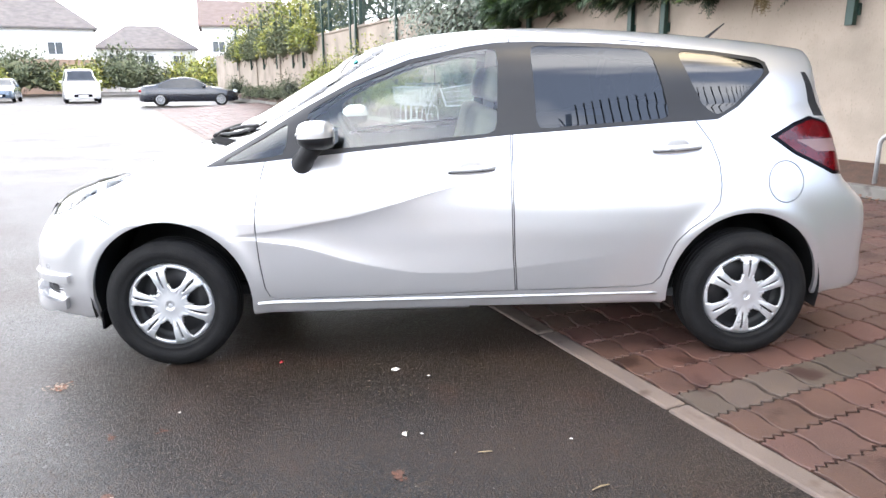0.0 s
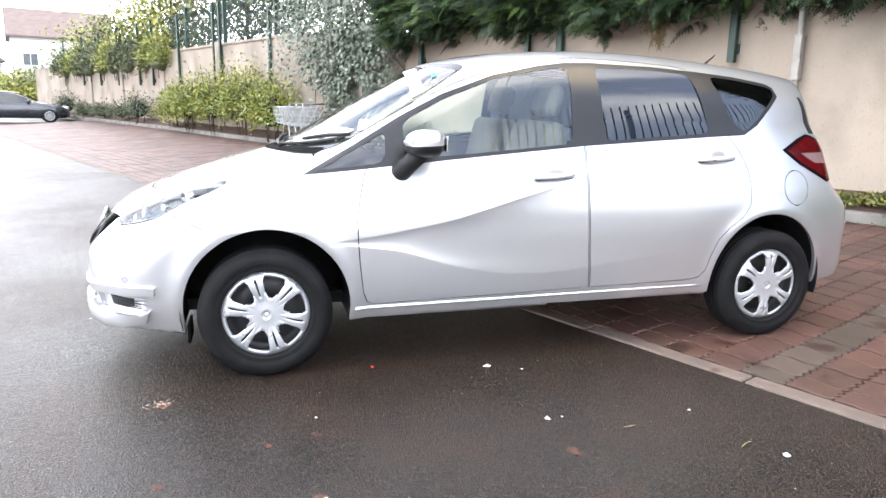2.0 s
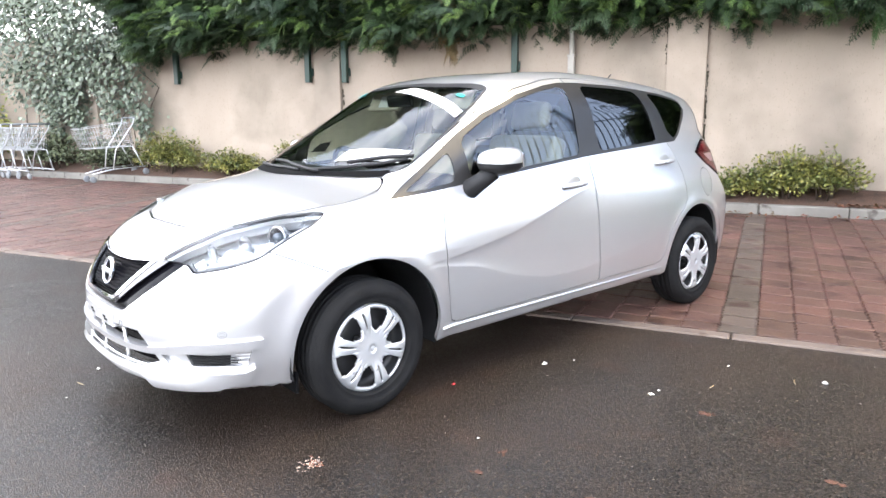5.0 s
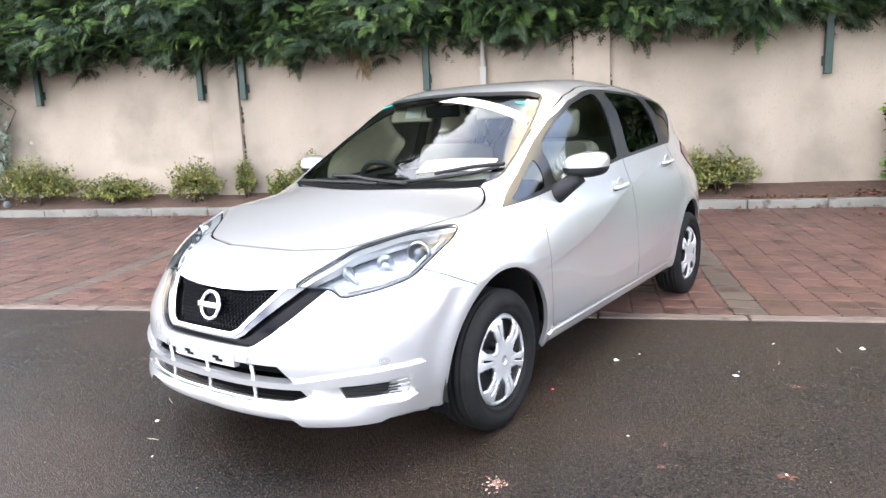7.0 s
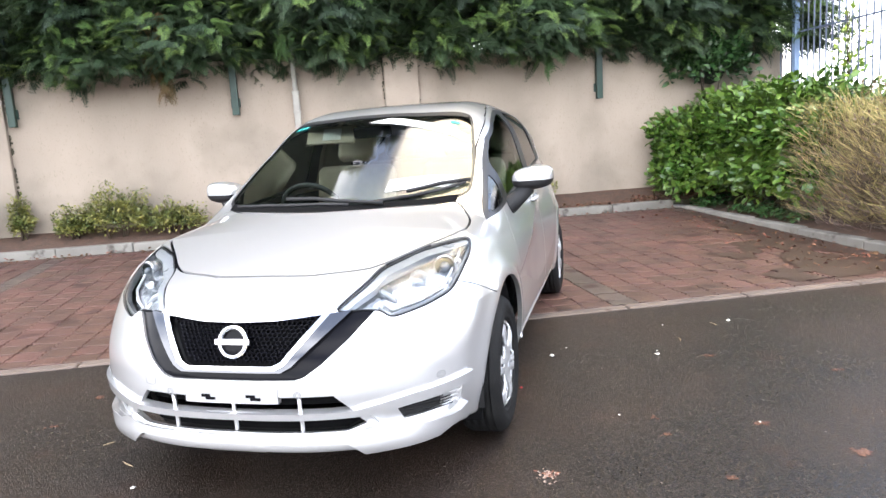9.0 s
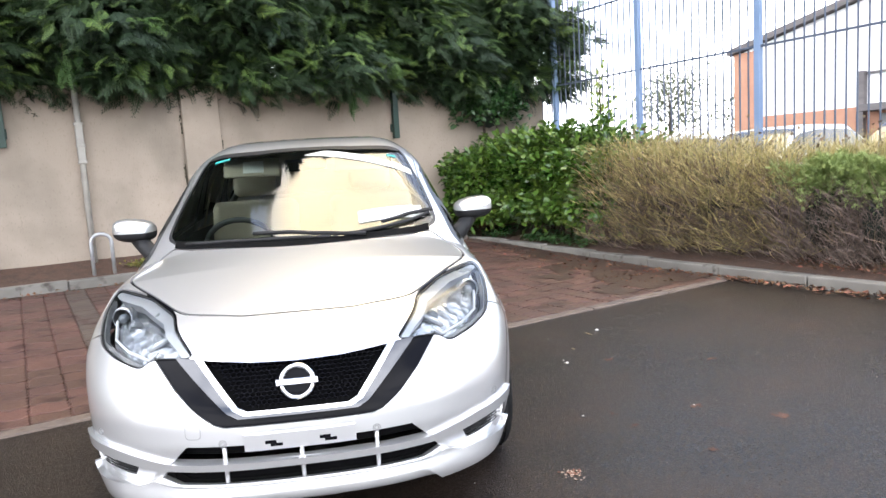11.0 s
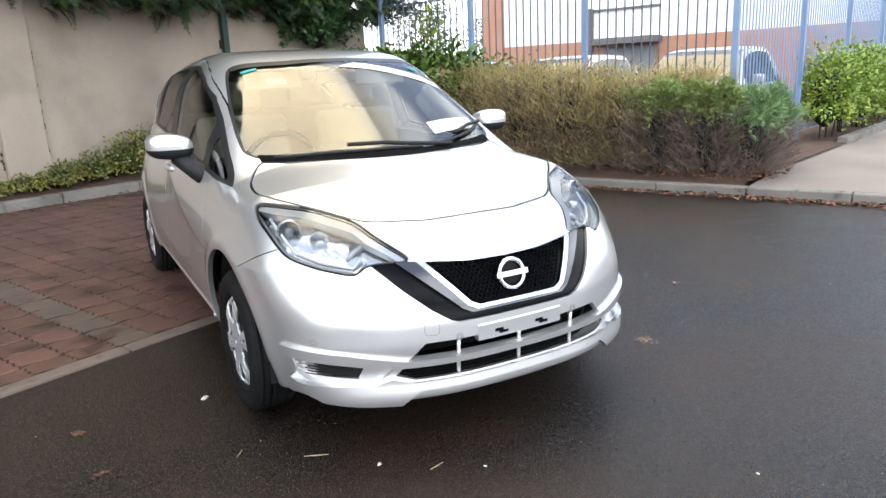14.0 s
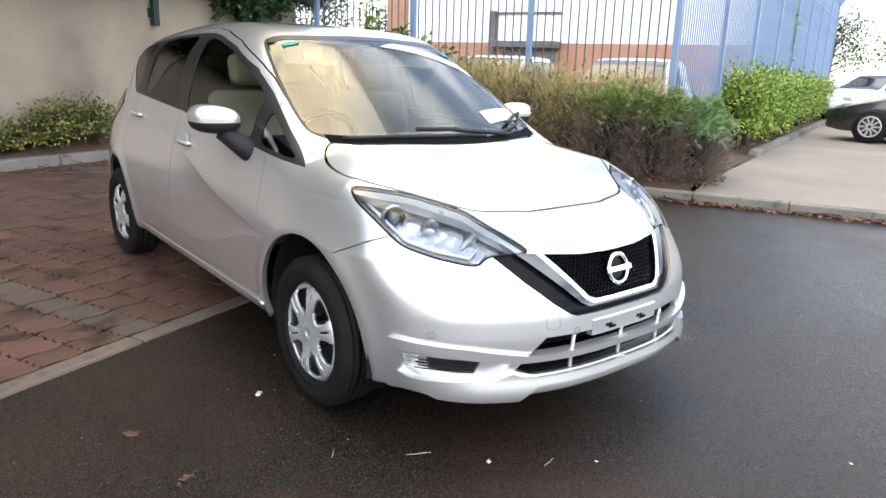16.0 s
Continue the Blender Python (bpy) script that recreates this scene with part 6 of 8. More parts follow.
def shrub(name, m, size, count, leaf, material, label, category="shrub", seed=0, core=M_INNERSHADE, kind_leaf="leaf", stems=6, group="", depth=(0.75, 1.08), core_k=0.78, twigs=(), wayz=0.5, boxy=0.0, up=0.0):
    """A bush: stems from the ground, a core coloured as shade by default, and a crust of leaves."""
    r = np.random.default_rng(seed)
    t = thing(name, m, label, category, group)
    sx, sy, sz = size
    for k in range(stems):
        bm = bmesh.new()
        x, y = r.uniform(-0.5, 0.5) * sx, r.uniform(-0.5, 0.5) * sy
        tube(bm, [(x * 0.5, y * 0.5, 0), (x * 0.8, y * 0.8, sz * 0.5), (x * 1.2, y * 1.2, sz * 0.9)], [0.012, 0.009, 0.004], 5)
        part("stem", bm, M_BARK, t, "", True)
    # the default near-black core stands in for shade between the leaves
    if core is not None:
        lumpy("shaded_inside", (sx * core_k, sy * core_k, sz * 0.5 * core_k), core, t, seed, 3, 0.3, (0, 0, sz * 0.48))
    d = unit(r.normal(0, 1, (count, 3)))
    d[:, 2] = np.abs(d[:, 2]) * 1.0 - 0.55 * (r.random(count) < 0.5) * r.random(count)
    d[:, 2] += up
    d = unit(d)
    if boxy:
        m_ = np.max(np.abs(d), axis=1, keepdims=True)
        d2 = d / m_
        d = d * (1 - boxy) + d2 * boxy * 0.92
    lump = 1 + 0.16 * np.sin(d[:, 0] * 7 + seed) + 0.13 * np.sin(d[:, 1] * 9 + seed * 2) + 0.12 * np.sin(d[:, 2] * 8 + d[:, 0] * 5)
    k = r.uniform(depth[0], depth[1], count) * lump
    pos = np.stack([d[:, 0] * sx * k, d[:, 1] * sy * k, sz * 0.5 + d[:, 2] * sz * 0.5 * k], 1)
    pos[:, 2] = np.maximum(pos[:, 2], 0.02)
    way = unit(d * [1, 1, 0.6] + r.normal(0, 0.55, (count, 3)) + [0, 0, wayz * 0.5])
    face = unit(d + [0, 0, 0.9] + r.normal(0, 0.5, (count, 3)))
    L = leaf * r.uniform(0.65, 1.25, count)
    if kind_leaf == "broad":
        v, q = broad(pos, way, face, L, L * 0.27)
    elif kind_leaf == "spray":
        v, q = sprays(pos, way, L / 0.42, r.normal(0, 0.6, count))
    else:
        v, q = leaves(pos, way, face, L, L * 0.30)
    ob = arrays("leaves", v, q, material)
    ob.parent = t
    for tm, tn, tl, lo, hi, lean in twigs:
        base = np.stack([r.uniform(-0.9, 0.9, tn) * sx, r.uniform(-0.9, 0.9, tn) * sy, r.uniform(lo, hi, tn) * sz], 1)
        way = unit(np.stack([lean * (base[:, 0] / sx * 0.8 + r.normal(0, 0.45, tn)), lean * (base[:, 1] / sy * 0.8 + r.normal(0, 0.45, tn)), r.uniform(0.3, 1.0, tn)], 1))
        ln = tl * r.uniform(0.35, 1.25, tn)
        v, q = leaves(base, way, unit(r.normal(0, 1, (tn, 3))), ln, np.full(tn, 0.0030), 0.0)
        ob = arrays("twig_mass", v, q, tm)
        ob.parent = t
    return t


BED = lambda a, n=0.25: rise(a, KERB_N) + 0.085 + (0.5 - n) * 0.30
# along the wall foot
for i, (a, n, sx, sy, sz) in enumerate(((7.15, 0.26, 0.60, 0.24, 0.66), (5.70, 0.26, 0.52, 0.22, 0.42), (4.36, 0.24, 0.36, 0.20, 0.60), (3.60, 0.14, 0.14, 0.08, 0.62), (2.95, 0.22, 0.24, 0.16, 0.44), (2.42, 0.26, 0.40, 0.22, 0.64), (1.72, 0.28, 0.36, 0.20, 0.42), (-3.08, 0.25, 0.32, 0.20, 0.54), (-2.72, 0.25, 0.34, 0.22, 0.56), (-2.32, 0.27, 0.36, 0.22, 0.38), (-1.85, 0.27, 0.36, 0.20, 0.27), (-1.38, 0.3, 0.38, 0.18, 0.17), (-0.75, 0.3, 0.36, 0.18, 0.10))):
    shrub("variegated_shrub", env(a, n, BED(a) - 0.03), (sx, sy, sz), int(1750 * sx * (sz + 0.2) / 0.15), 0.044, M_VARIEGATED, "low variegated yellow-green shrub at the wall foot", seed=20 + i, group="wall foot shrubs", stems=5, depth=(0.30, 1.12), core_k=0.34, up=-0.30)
# yellow-green bush and neighbours further along
for i, (a, n, sx, sy, sz) in enumerate(((12.4, 0.55, 1.1, 0.5, 1.6), (14.2, 0.5, 1.3, 0.55, 2.05), (16.2, 0.55, 1.3, 0.55, 1.95), (18.2, 0.55, 1.1, 0.5, 1.7), (19.9, 0.5, 0.9, 0.45, 1.35))):
    shrub("yellow_green_bush", env(a, n, BED(a, n) - 0.05), (sx, sy, sz), 3800, 0.085, M_YELLOWGREEN, "tall yellow-green bush against the wall", seed=50 + i, group="bushes by the far wall", stems=6, depth=(0.35, 1.08), core_k=0.45, up=-0.35)
for i, (a, n, sx, sy, sz) in enumerate(((24.0, 0.5, 1.0, 0.5, 1.2), (26.5, 0.5, 0.7, 0.45, 0.8), (29.5, 0.5, 0.8, 0.45, 0.8), (32.5, 0.5, 0.8, 0.45, 0.7), (36.0, 0.6, 1.2, 0.6, 1.3), (8.6, 0.32, 0.6, 0.28, 0.6), (10.2, 0.3, 0.6, 0.26, 0.7))):
    shrub("green_shrub", env(a, n, BED(a, n) - 0.05), (sx, sy, sz), 1500, 0.08, M_HAZY, "dull green shrub against the wall", seed=70 + i, group="shrubs by the far wall", stems=4, depth=(0.35, 1.08), core_k=0.5, up=-0.3)

# ivy on the wall
ivy = thing("ivy", env(8.8, -0.05, 0), "pale-flecked ivy climbing the wall", "ivy")
bm = bmesh.new()
r = np.random.default_rng(11)
for k in range(12):
    x = r.uniform(-1.0, 3.0)
    pts = [(x + 0.15 * math.sin(j * 0.9 + k) + 0.05 * j * r.uniform(-1, 1), 0.02, 0.3 + 0.3 * j) for j in range(int(r.uniform(5, 11)))]
    tube(bm, pts, 0.008, 5)
part("stems", bm, M_BARK, ivy, "", True)
n = 15000
x = r.normal(0.7, 1.45, n)
z = r.uniform(0.35, 3.9, n)
thick = 0.12 + 0.42 * np.clip((z - 0.9) / 1.6, 0, 1)
low = 1.0 + 0.9 * np.sin(x * 2.3 + 1) * np.sin(x * 5.1) + 0.35 * np.abs(x - 0.7)
keep = ((z > low) | (r.random(n) < 0.06)) & (x > -1.5 + 0.25 * np.sin(z * 4))
x, z, thick = x[keep], z[keep], thick[keep]
n = len(x)
pos = np.stack([x, 0.03 + thick * r.random(n) ** 0.5, z], 1)
way = np.stack([r.normal(0, 0.7, n), r.normal(0.5, 0.3, n), r.normal(-0.6, 0.5, n)], 1)
face = np.stack([r.normal(0, 0.4, n), np.full(n, 1.0), r.normal(0.5, 0.4, n)], 1)
L = r.uniform(0.05, 0.105, n)
v, q = leaves(pos, way, unit(face), L, L * 0.42, 0.12)
ob = arrays("leaves", v, q, M_IVY)
ob.parent = ivy

# hedge beside the bay: laurel, straw-coloured twigs, heath, juniper
r = np.random.default_rng(12)
for i, (a, n, sx, sy, sz) in enumerate(((-5.75, 0.45, 0.62, 0.55, 1.38), (-6.35, 0.9, 0.55, 0.6, 1.5), (-5.92, 1.45, 0.62, 0.55, 1.50), (-5.88, 2.15, 0.62, 0.58, 1.48), (-5.92, 2.75, 0.60, 0.5, 1.45))):
    shrub("laurel", env(a, n, 0.12), (sx, sy, sz), 8200, 0.108, M_LAUREL, "glossy green laurel bush in the side hedge", seed=90 + i, group="side hedge", kind_leaf="broad", stems=5, boxy=0.75, depth=(0.66, 1.04), core_k=0.58, core=M_INNERSHADE, up=-0.30)
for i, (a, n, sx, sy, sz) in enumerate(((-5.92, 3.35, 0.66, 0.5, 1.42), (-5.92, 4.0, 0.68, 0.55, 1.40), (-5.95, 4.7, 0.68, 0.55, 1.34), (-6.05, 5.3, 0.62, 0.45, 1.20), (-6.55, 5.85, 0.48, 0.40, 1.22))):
    shrub("twiggy_shrub", env(a, n, 0.12), (sx, sy, sz), 700, 0.05, M_TWIG, "straw-coloured twiggy shrub gone thin with winter", seed=110 + i, group="side hedge", stems=8, depth=(0.4, 1.0), core=M_INNERSHADE, core_k=0.50, twigs=((M_STRAW, 2600, 0.27, 0.40, 0.86, 0.75), (M_STRAW, 1300, 0.30, 0.02, 0.55, 1.1), (M_TWIG, 3200, 0.26, 0.05, 0.72, 1.2), (M_DARKTWIG, 1900, 0.24, 0.0, 0.55, 1.2)), boxy=0.55)
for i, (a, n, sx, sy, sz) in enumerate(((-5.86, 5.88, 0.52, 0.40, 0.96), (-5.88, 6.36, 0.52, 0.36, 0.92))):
    shrub("heath_shrub", env(a, n, 0.12), (sx, sy, sz), 5200, 0.056, M_HEATH, "soft green needle-leaved shrub, brown below", seed=130 + i, group="side hedge", kind_leaf="spray", stems=6, depth=(0.80, 1.04), core=M_INNERSHADE, core_k=0.66, boxy=0.4, up=0.75, twigs=((M_DARKTWIG, 3600, 0.24, 0.0, 0.7, 1.0), (M_TWIG, 500, 0.3, 0.2, 0.8, 1.0)))
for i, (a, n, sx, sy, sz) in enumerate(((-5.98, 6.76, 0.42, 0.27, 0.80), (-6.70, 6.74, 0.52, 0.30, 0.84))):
    shrub("juniper", env(a, n, 0.10), (sx, sy, sz), 1700, 0.09, M_JUNIPER, "pale green low juniper", seed=140 + i, group="side hedge", kind_leaf="spray", stems=5, depth=(0.80, 1.03), core=M_INNERSHADE, core_k=0.66, up=0.6, twigs=((M_DARKTWIG, 2600, 0.20, 0.0, 0.6, 1.0),))
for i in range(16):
    shrub("clipped_hedge", LANE @ pose(0.72 + 0.94 * i, 0.50, 0.10, 0, 0, 180), (0.62, 0.36, 1.28 + 0.05 * math.sin(i * 2)), 3600 if i < 6 else 1500, 0.07, M_BRIGHT, "bright yellow-green clipped hedge bush", seed=150 + i, group="hedge by the footway", stems=3, boxy=0.8, depth=(0.62, 1.06), core_k=0.66, core=M_INNERSHADE, up=-0.25)
# ivy clump and dark bush at the wall's end
shrub("dark_bush", env(-5.95, 0.1, 1.55), (0.60, 0.40, 1.1), 2600, 0.10, M_LAURELDARK, "dark evergreen leaning over the wall end", seed=170, kind_leaf="broad", stems=3, core_k=0.40, depth=(0.4, 1.08))
shrub("climber", env(-7.1, 1.6, 0.9), (0.22, 0.16, 1.9), 220, 0.09, M_BRIGHT, "thin leafy climber on the blue fence", seed=171, core=None, stems=3, depth=(0.2, 1.0))
shrub("climber", LANE @ pose(8.0, 0.95, 0.6), (0.45, 0.20, 3.2), 900, 0.10, M_BRIGHT, "leafy climber on the blue fence", seed=172, core=None, stems=3, depth=(0.2, 1.0))

# low ivy creeping under the side hedge
r = np.random.default_rng(31)
n = 700
a, nn = -5.34 - 0.40 * r.random(n) ** 1.3, r.uniform(0.7, 3.2, n)
keep = np.sin(nn * 3.1) + np.sin(nn * 7.3 + 1) > -0.6
a, nn = a[keep], nn[keep]
n = len(a)
pos = np.stack([a, nn, 0.13 + 0.10 * r.random(n) + 0.25 * (-5.3 - a) * r.random(n)], 1)
L = r.uniform(0.035, 0.075, n)
v, q = leaves(pos, np.stack([r.normal(0.4, 0.6, n), r.normal(0, 0.7, n), r.normal(0, 0.3, n)], 1), unit(np.stack([r.normal(0.5, 0.3, n), r.normal(0, 0.4, n), np.ones(n)], 1)), L, L * 0.42, 0.1)
ob = arrays("ground_ivy", v, q, M_LAURELDARK)
ob.matrix_world = ENV
tagged(ob, "dark green ivy creeping along the hedge foot", "ivy", kind="stuff")

# fallen leaves
litter = []
for a0, a1, n0, n1, z, count in ((-5.28, -5.02, 2.6, 9.0, 0.012, 1700), (-6.5, -5.3, 5.6, 7.1, 0.15, 700), (-5.1, 6, 0.62, 0.95, 0.15, 500), (-5.1, -3.9, 0.8, 5.0, 0.03, 110), (-5.2, -4.92, 5.2, 9.5, 0.015, 900), (-7.2, -4.6, 0.1, 0.6, 0.27, 900), (-5.1, -3.2, 0.05, 0.58, 0.24, 700), (-5.1, -4.4, 0.9, 4.9, 0.03, 260)):
    a, n = r.uniform(a0, a1, count), r.uniform(n0, n1, count)
    if a1 - a0 < 0.4:
        a = a0 + (a1 - a0) * r.random(count) ** 2.0
    zz = np.array([rise(x, y) for x, y in zip(a, n)]) + 0.008 if z < 0.2 and a0 > -5.15 else np.full(count, z)
    pos = np.stack([a, n, zz + r.uniform(0, 0.015, count)], 1)
    way = np.stack([r.normal(0, 1, count), r.normal(0, 1, count), r.normal(0.1, 0.2, count)], 1)
    face = np.stack([r.normal(0, 0.4, count), r.normal(0, 0.4, count), np.ones(count)], 1)
    L = r.uniform(0.022, 0.058, count)
    litter.append(leaves(pos, way, unit(face), L, L * 0.36, 0.3))
v, q = stack(litter)
ob = arrays("leaf_litter", v, q, M_LITTER)
ob.matrix_world = ENV
tagged(ob, "brown fallen leaves gathered along the kerbs", "leaves", kind="stuff")

# ---- brick paving ----


PITCH_A, PITCH_N = 0.2063, 0.215


def paver_mesh(name, material):
    """A concrete block, toothed on two sides and waved on the other two, that fits its neighbours."""
    pa, pn, top_z, gap = PITCH_A, PITCH_N, 0.012, 0.0058
    ring = []
    for k in range(8):
        ring.append((-pa / 2 + pa * k / 8, -pn / 2 + 0.013 * math.sin(2 * math.pi * k / 8)))
    teeth = (0.0, 0.012, -0.008) * 3
    for k in range(9):
        ring.append((pa / 2 + teeth[k], -pn / 2 + pn * k / 9))
    for k in range(8):
        ring.append((pa / 2 - pa * k / 8, pn / 2 + 0.013 * math.sin(2 * math.pi * (8 - k) / 8)))
    for k in range(9):
        ring.append((-pa / 2 + teeth[(9 - k) % 9], pn / 2 - pn * k / 9))

    def inset(d):
        return [(x * (1 - 2 * d / pa), y * (1 - 2.7 * d / pn)) for x, y in ring]
    verts = [(x, y, -0.02) for x, y in inset(gap)] + [(x, y, top_z - 0.003) for x, y in inset(gap)] + [(x, y, top_z) for x, y in inset(gap + 0.003)]
    n = len(ring)
    faces = [[i, (i + 1) % n, n + (i + 1) % n, n + i] for i in range(n)] + [[n + i, n + (i + 1) % n, 2 * n + (i + 1) % n, 2 * n + i] for i in range(n)] + [[2 * n + i for i in range(n)]]
    me = bpy.data.meshes.new(name)
    me.from_pydata(verts, [], faces)
    me.materials.append(material)
    return me, np.array(verts), faces


red_me, pv, pf = paver_mesh("paver", M_BRICK)
grey_me, _, _ = paver_mesh("paver", M_BRICKGREY)
paving = thing("bay_paving", ENV, "red and grey toothed concrete block paving, damp and stained", "paving", kind="structure")
# whole rows behind a cut row against the edging; every thirteenth column is grey and marks a bay
LINE_N = EDGE_N - 0.265
rows = [(LINE_N + 0.077, 0.715)] + [(LINE_N - PITCH_N * (j + 0.5), 1.0) for j in range(20)]
prnd = random.Random(5)
far = {"red": ([], []), "grey": ([], [])}
for i in range(172):
    a = -2.385 + PITCH_A * (i - 13)
    grey = (i - 13) % 13 == 0
    for n, squash in rows:
        if n < KERB_N + 0.05:
            continue
        tilt = (prnd.gauss(0, 0.35), prnd.gauss(0, 0.35))
        z = rise(a, n) + prnd.gauss(0, 0.0015)
        slope = math.degrees(math.atan2(rise(a, n - 0.05) - rise(a, n + 0.05), 0.1))
        m = pose(a, n, z - 0.006, -slope + tilt[0], tilt[1], prnd.gauss(0, 0.35)) @ Matrix.Diagonal((1, squash, 1, 1))
        if -4.05 < a < 0.1 and n > 2.05 and len(paving.children) < 300:
            ob = new("paver", grey_me if grey else red_me)
            ob.parent = paving
            ob.matrix_basis = m
        else:
            vs, fs = far["grey" if grey else "red"]
            o = len(vs) * len(pv)
            mm = np.array(m)
            vs.append(pv @ mm[:3, :3].T + mm[:3, 3])
            fs += [[x + o for x in f] for f in pf]
for nm, (vs, fs) in far.items():
    me = bpy.data.meshes.new("pavers_joined")
    me.from_pydata(np.concatenate(vs).tolist(), [], fs)
    me.materials.append(M_BRICKFAR if nm == "red" else M_BRICKGREY)
    ob = new("pavers_joined", me)
    ob.parent = paving
    tagged(ob, "%s block paving further along the bays" % nm, kind="stuff")

# ---- marks on the asphalt ----
M_SPOT = surf("pale_droppings", (0.62, 0.60, 0.55), (0.45, 0.42, 0.38), 60, 0.8)
M_REDBIT = surf("red_litter", (0.45, 0.03, 0.035), (0.30, 0.03, 0.03), 40, 0.6)
M_CRUMB = surf("pale_crumbs", (0.36, 0.28, 0.23), (0.25, 0.19, 0.155), 30, 0.85)
M_SMEAR = surf("brick_red_smear", (0.105, 0.040, 0.022), (0.065, 0.030, 0.019), 60, 0.7, 0.4, 200)
M_STRAWBIT = plain("pale_straw", (0.26, 0.20, 0.12), 0.8)
M_RUST = surf("reddish_brick_dust", (0.16, 0.065, 0.04), (0.10, 0.05, 0.035), 30, 0.85, 0.3, 150)


def blot(x, y, size, material, name, label, seed, flat=0.006, parts=1, spread=0.0):
    r = random.Random(seed)
    bm = bmesh.new()
    for k in range(parts):
        cx, cy = r.gauss(0, spread), r.gauss(0, spread * 0.7)
        sz = size * r.uniform(0.5, 1.1) if parts > 1 else size
        n = 9
        rim = [bm.verts.new((cx + sz * r.uniform(0.6, 1.1) * math.cos(2 * math.pi * i / n), cy + sz * r.uniform(0.35, 0.8) * math.sin(2 * math.pi * i / n), 0.0008)) for i in range(n)]
        mid = bm.verts.new((cx, cy, flat))
        for i in range(n):
            bm.faces.new((rim[i], rim[(i + 1) % n], mid))
    bmesh.ops.recalc_face_normals(bm, faces=bm.faces)
    ob = link(name, bm, material, True)
    ob.matrix_world = pose(x, y, 0.001, 0, 0, r.uniform(0, 180))
    return tagged(ob, label, "litter", kind="stuff" if parts > 1 else "")


blot(1.002, -0.908, 0.022, M_SPOT, "ground_speck", "small pale blob on the asphalt", 1, 0.012)
blot(0.472, -0.806, 0.014, M_REDBIT, "red_speck", "small red scrap on the asphalt", 2, 0.01)
blot(1.056, -1.492, 0.016, M_SPOT, "ground_speck", "small pale blob on the asphalt", 3, 0.01)
blot(1.78, -1.959, 0.022, M_SPOT, "ground_speck", "small pale blob on the asphalt", 4, 0.012)
blot(0.182, 0.953, 0.024, M_SPOT, "ground_speck", "small pale blob on the asphalt", 5, 0.012)
blot(-0.727, 0.540, 0.013, M_SPOT, "ground_speck", "small pale blob on the asphalt", 6, 0.01)
blot(-0.425, -1.03, 0.0075, M_CRUMB, "dried_patch", "pale crumbs crushed on the asphalt", 7, 0.004, 60, 0.026)
blot(-0.42, -1.032, 0.010, M_RUST, "dried_patch", "reddish crumbs in a dried patch", 8, 0.005, 22, 0.017)
# brick-red smears and leaf scraps
for k, (x, y, sz) in enumerate(((-0.01, -1.475, 0.030), (1.045, -1.765, 0.034), (0.16, -1.435, 0.020), (0.14, -1.87, 0.030), (-0.10, -2.17, 0.038), (0.85, -2.34, 0.032), (-0.36, -1.67, 0.022), (0.14, 1.445, 0.034), (-0.23, 1.385, 0.028))):
    blot(x, y, sz * 0.45, M_SMEAR, "brick_smear", "faint brick-red smear on the asphalt", 30 + k, 0.0016, 14, sz * 0.45)
for k, (x, y, ln) in enumerate(((1.69, -1.86, 0.07), (-0.55, 0.705, 0.09), (-0.85, 0.38, 0.06), (-0.38, 0.94, 0.05), (1.34, -1.63, 0.05))):
    bm = bmesh.new()
    tube(bm, [(-ln / 2, 0, 0.004), (0, 0.004, 0.006), (ln / 2, 0.0, 0.004)], [0.002, 0.003, 0.0015], 6)
    ob = link("straw", bm, M_STRAWBIT)
    ob.matrix_world = pose(x, y, 0, 0, 0, 25 + 40 * k)
    tagged(ob, "bit of pale straw lying on the asphalt", "litter")
for k, (x, y) in enumerate(((0.17, -1.285), (1.06, -1.48), (1.15, -0.98), (1.66, -1.55), (-0.94, 0.24), (0.15, -1.86), (1.12, -1.49), (-1.47, -0.47), (-0.42, -2.54))):
    blot(x, y, 0.009, M_SPOT, "ground_speck", "tiny pale blob on the asphalt", 60 + k, 0.005)
r = random.Random(9)
bm = bmesh.new()
for k in range(520):
    x, y = r.uniform(-3.2, 3.0), r.uniform(-3.2, 3.2)
    p = ENV.inverted() @ Vector((x, y, 0))
    if p.y < EDGE_N + 0.05:
        continue
    s = r.uniform(0.0020, 0.0050)
    c = [bm.verts.new((x + s * math.cos(t + r.random()), y + s * math.sin(t + r.random()), 0.0008)) for t in (0, 2.1, 4.2)]
    top = bm.verts.new((x, y, s * 0.8))
    for i in range(3):
        bm.faces.new((c[i], c[(i + 1) % 3], top))
bmesh.ops.recalc_face_normals(bm, faces=bm.faces)
grit = link("grit", bm, surf("pale_grit", (0.26, 0.23, 0.20), (0.20, 0.17, 0.15), 40, 0.8, island=0.5))
tagged(grit, "scattered pale grit on the asphalt", "grit", kind="stuff")

# damp dirt gathered in the corner of the bay
bm = bmesh.new()
us, vs = [-5.14 + 0.06 * i for i in range(24)], [1.2 + 0.07 * j for j in range(56)]
grid = {}
for i, a in enumerate(us):
    for j, n in enumerate(vs):
        edge = (a + 5.14) / (0.35 + 1.5 * max(0.0, (n - 2.0) / 2.8)) + 0.9 * noise.noise(Vector((a * 3.2, n * 2.4, 5.0))) + 0.4 * noise.noise(Vector((a * 11, n * 9, 2.0)))
        if edge < 0.75 and n < EDGE_N + 0.12:
            grid[i, j] = bm.verts.new((a, n, rise(a, n) + 0.0125 + 0.004 * noise.noise(Vector((a * 14, n * 14, 0)))))
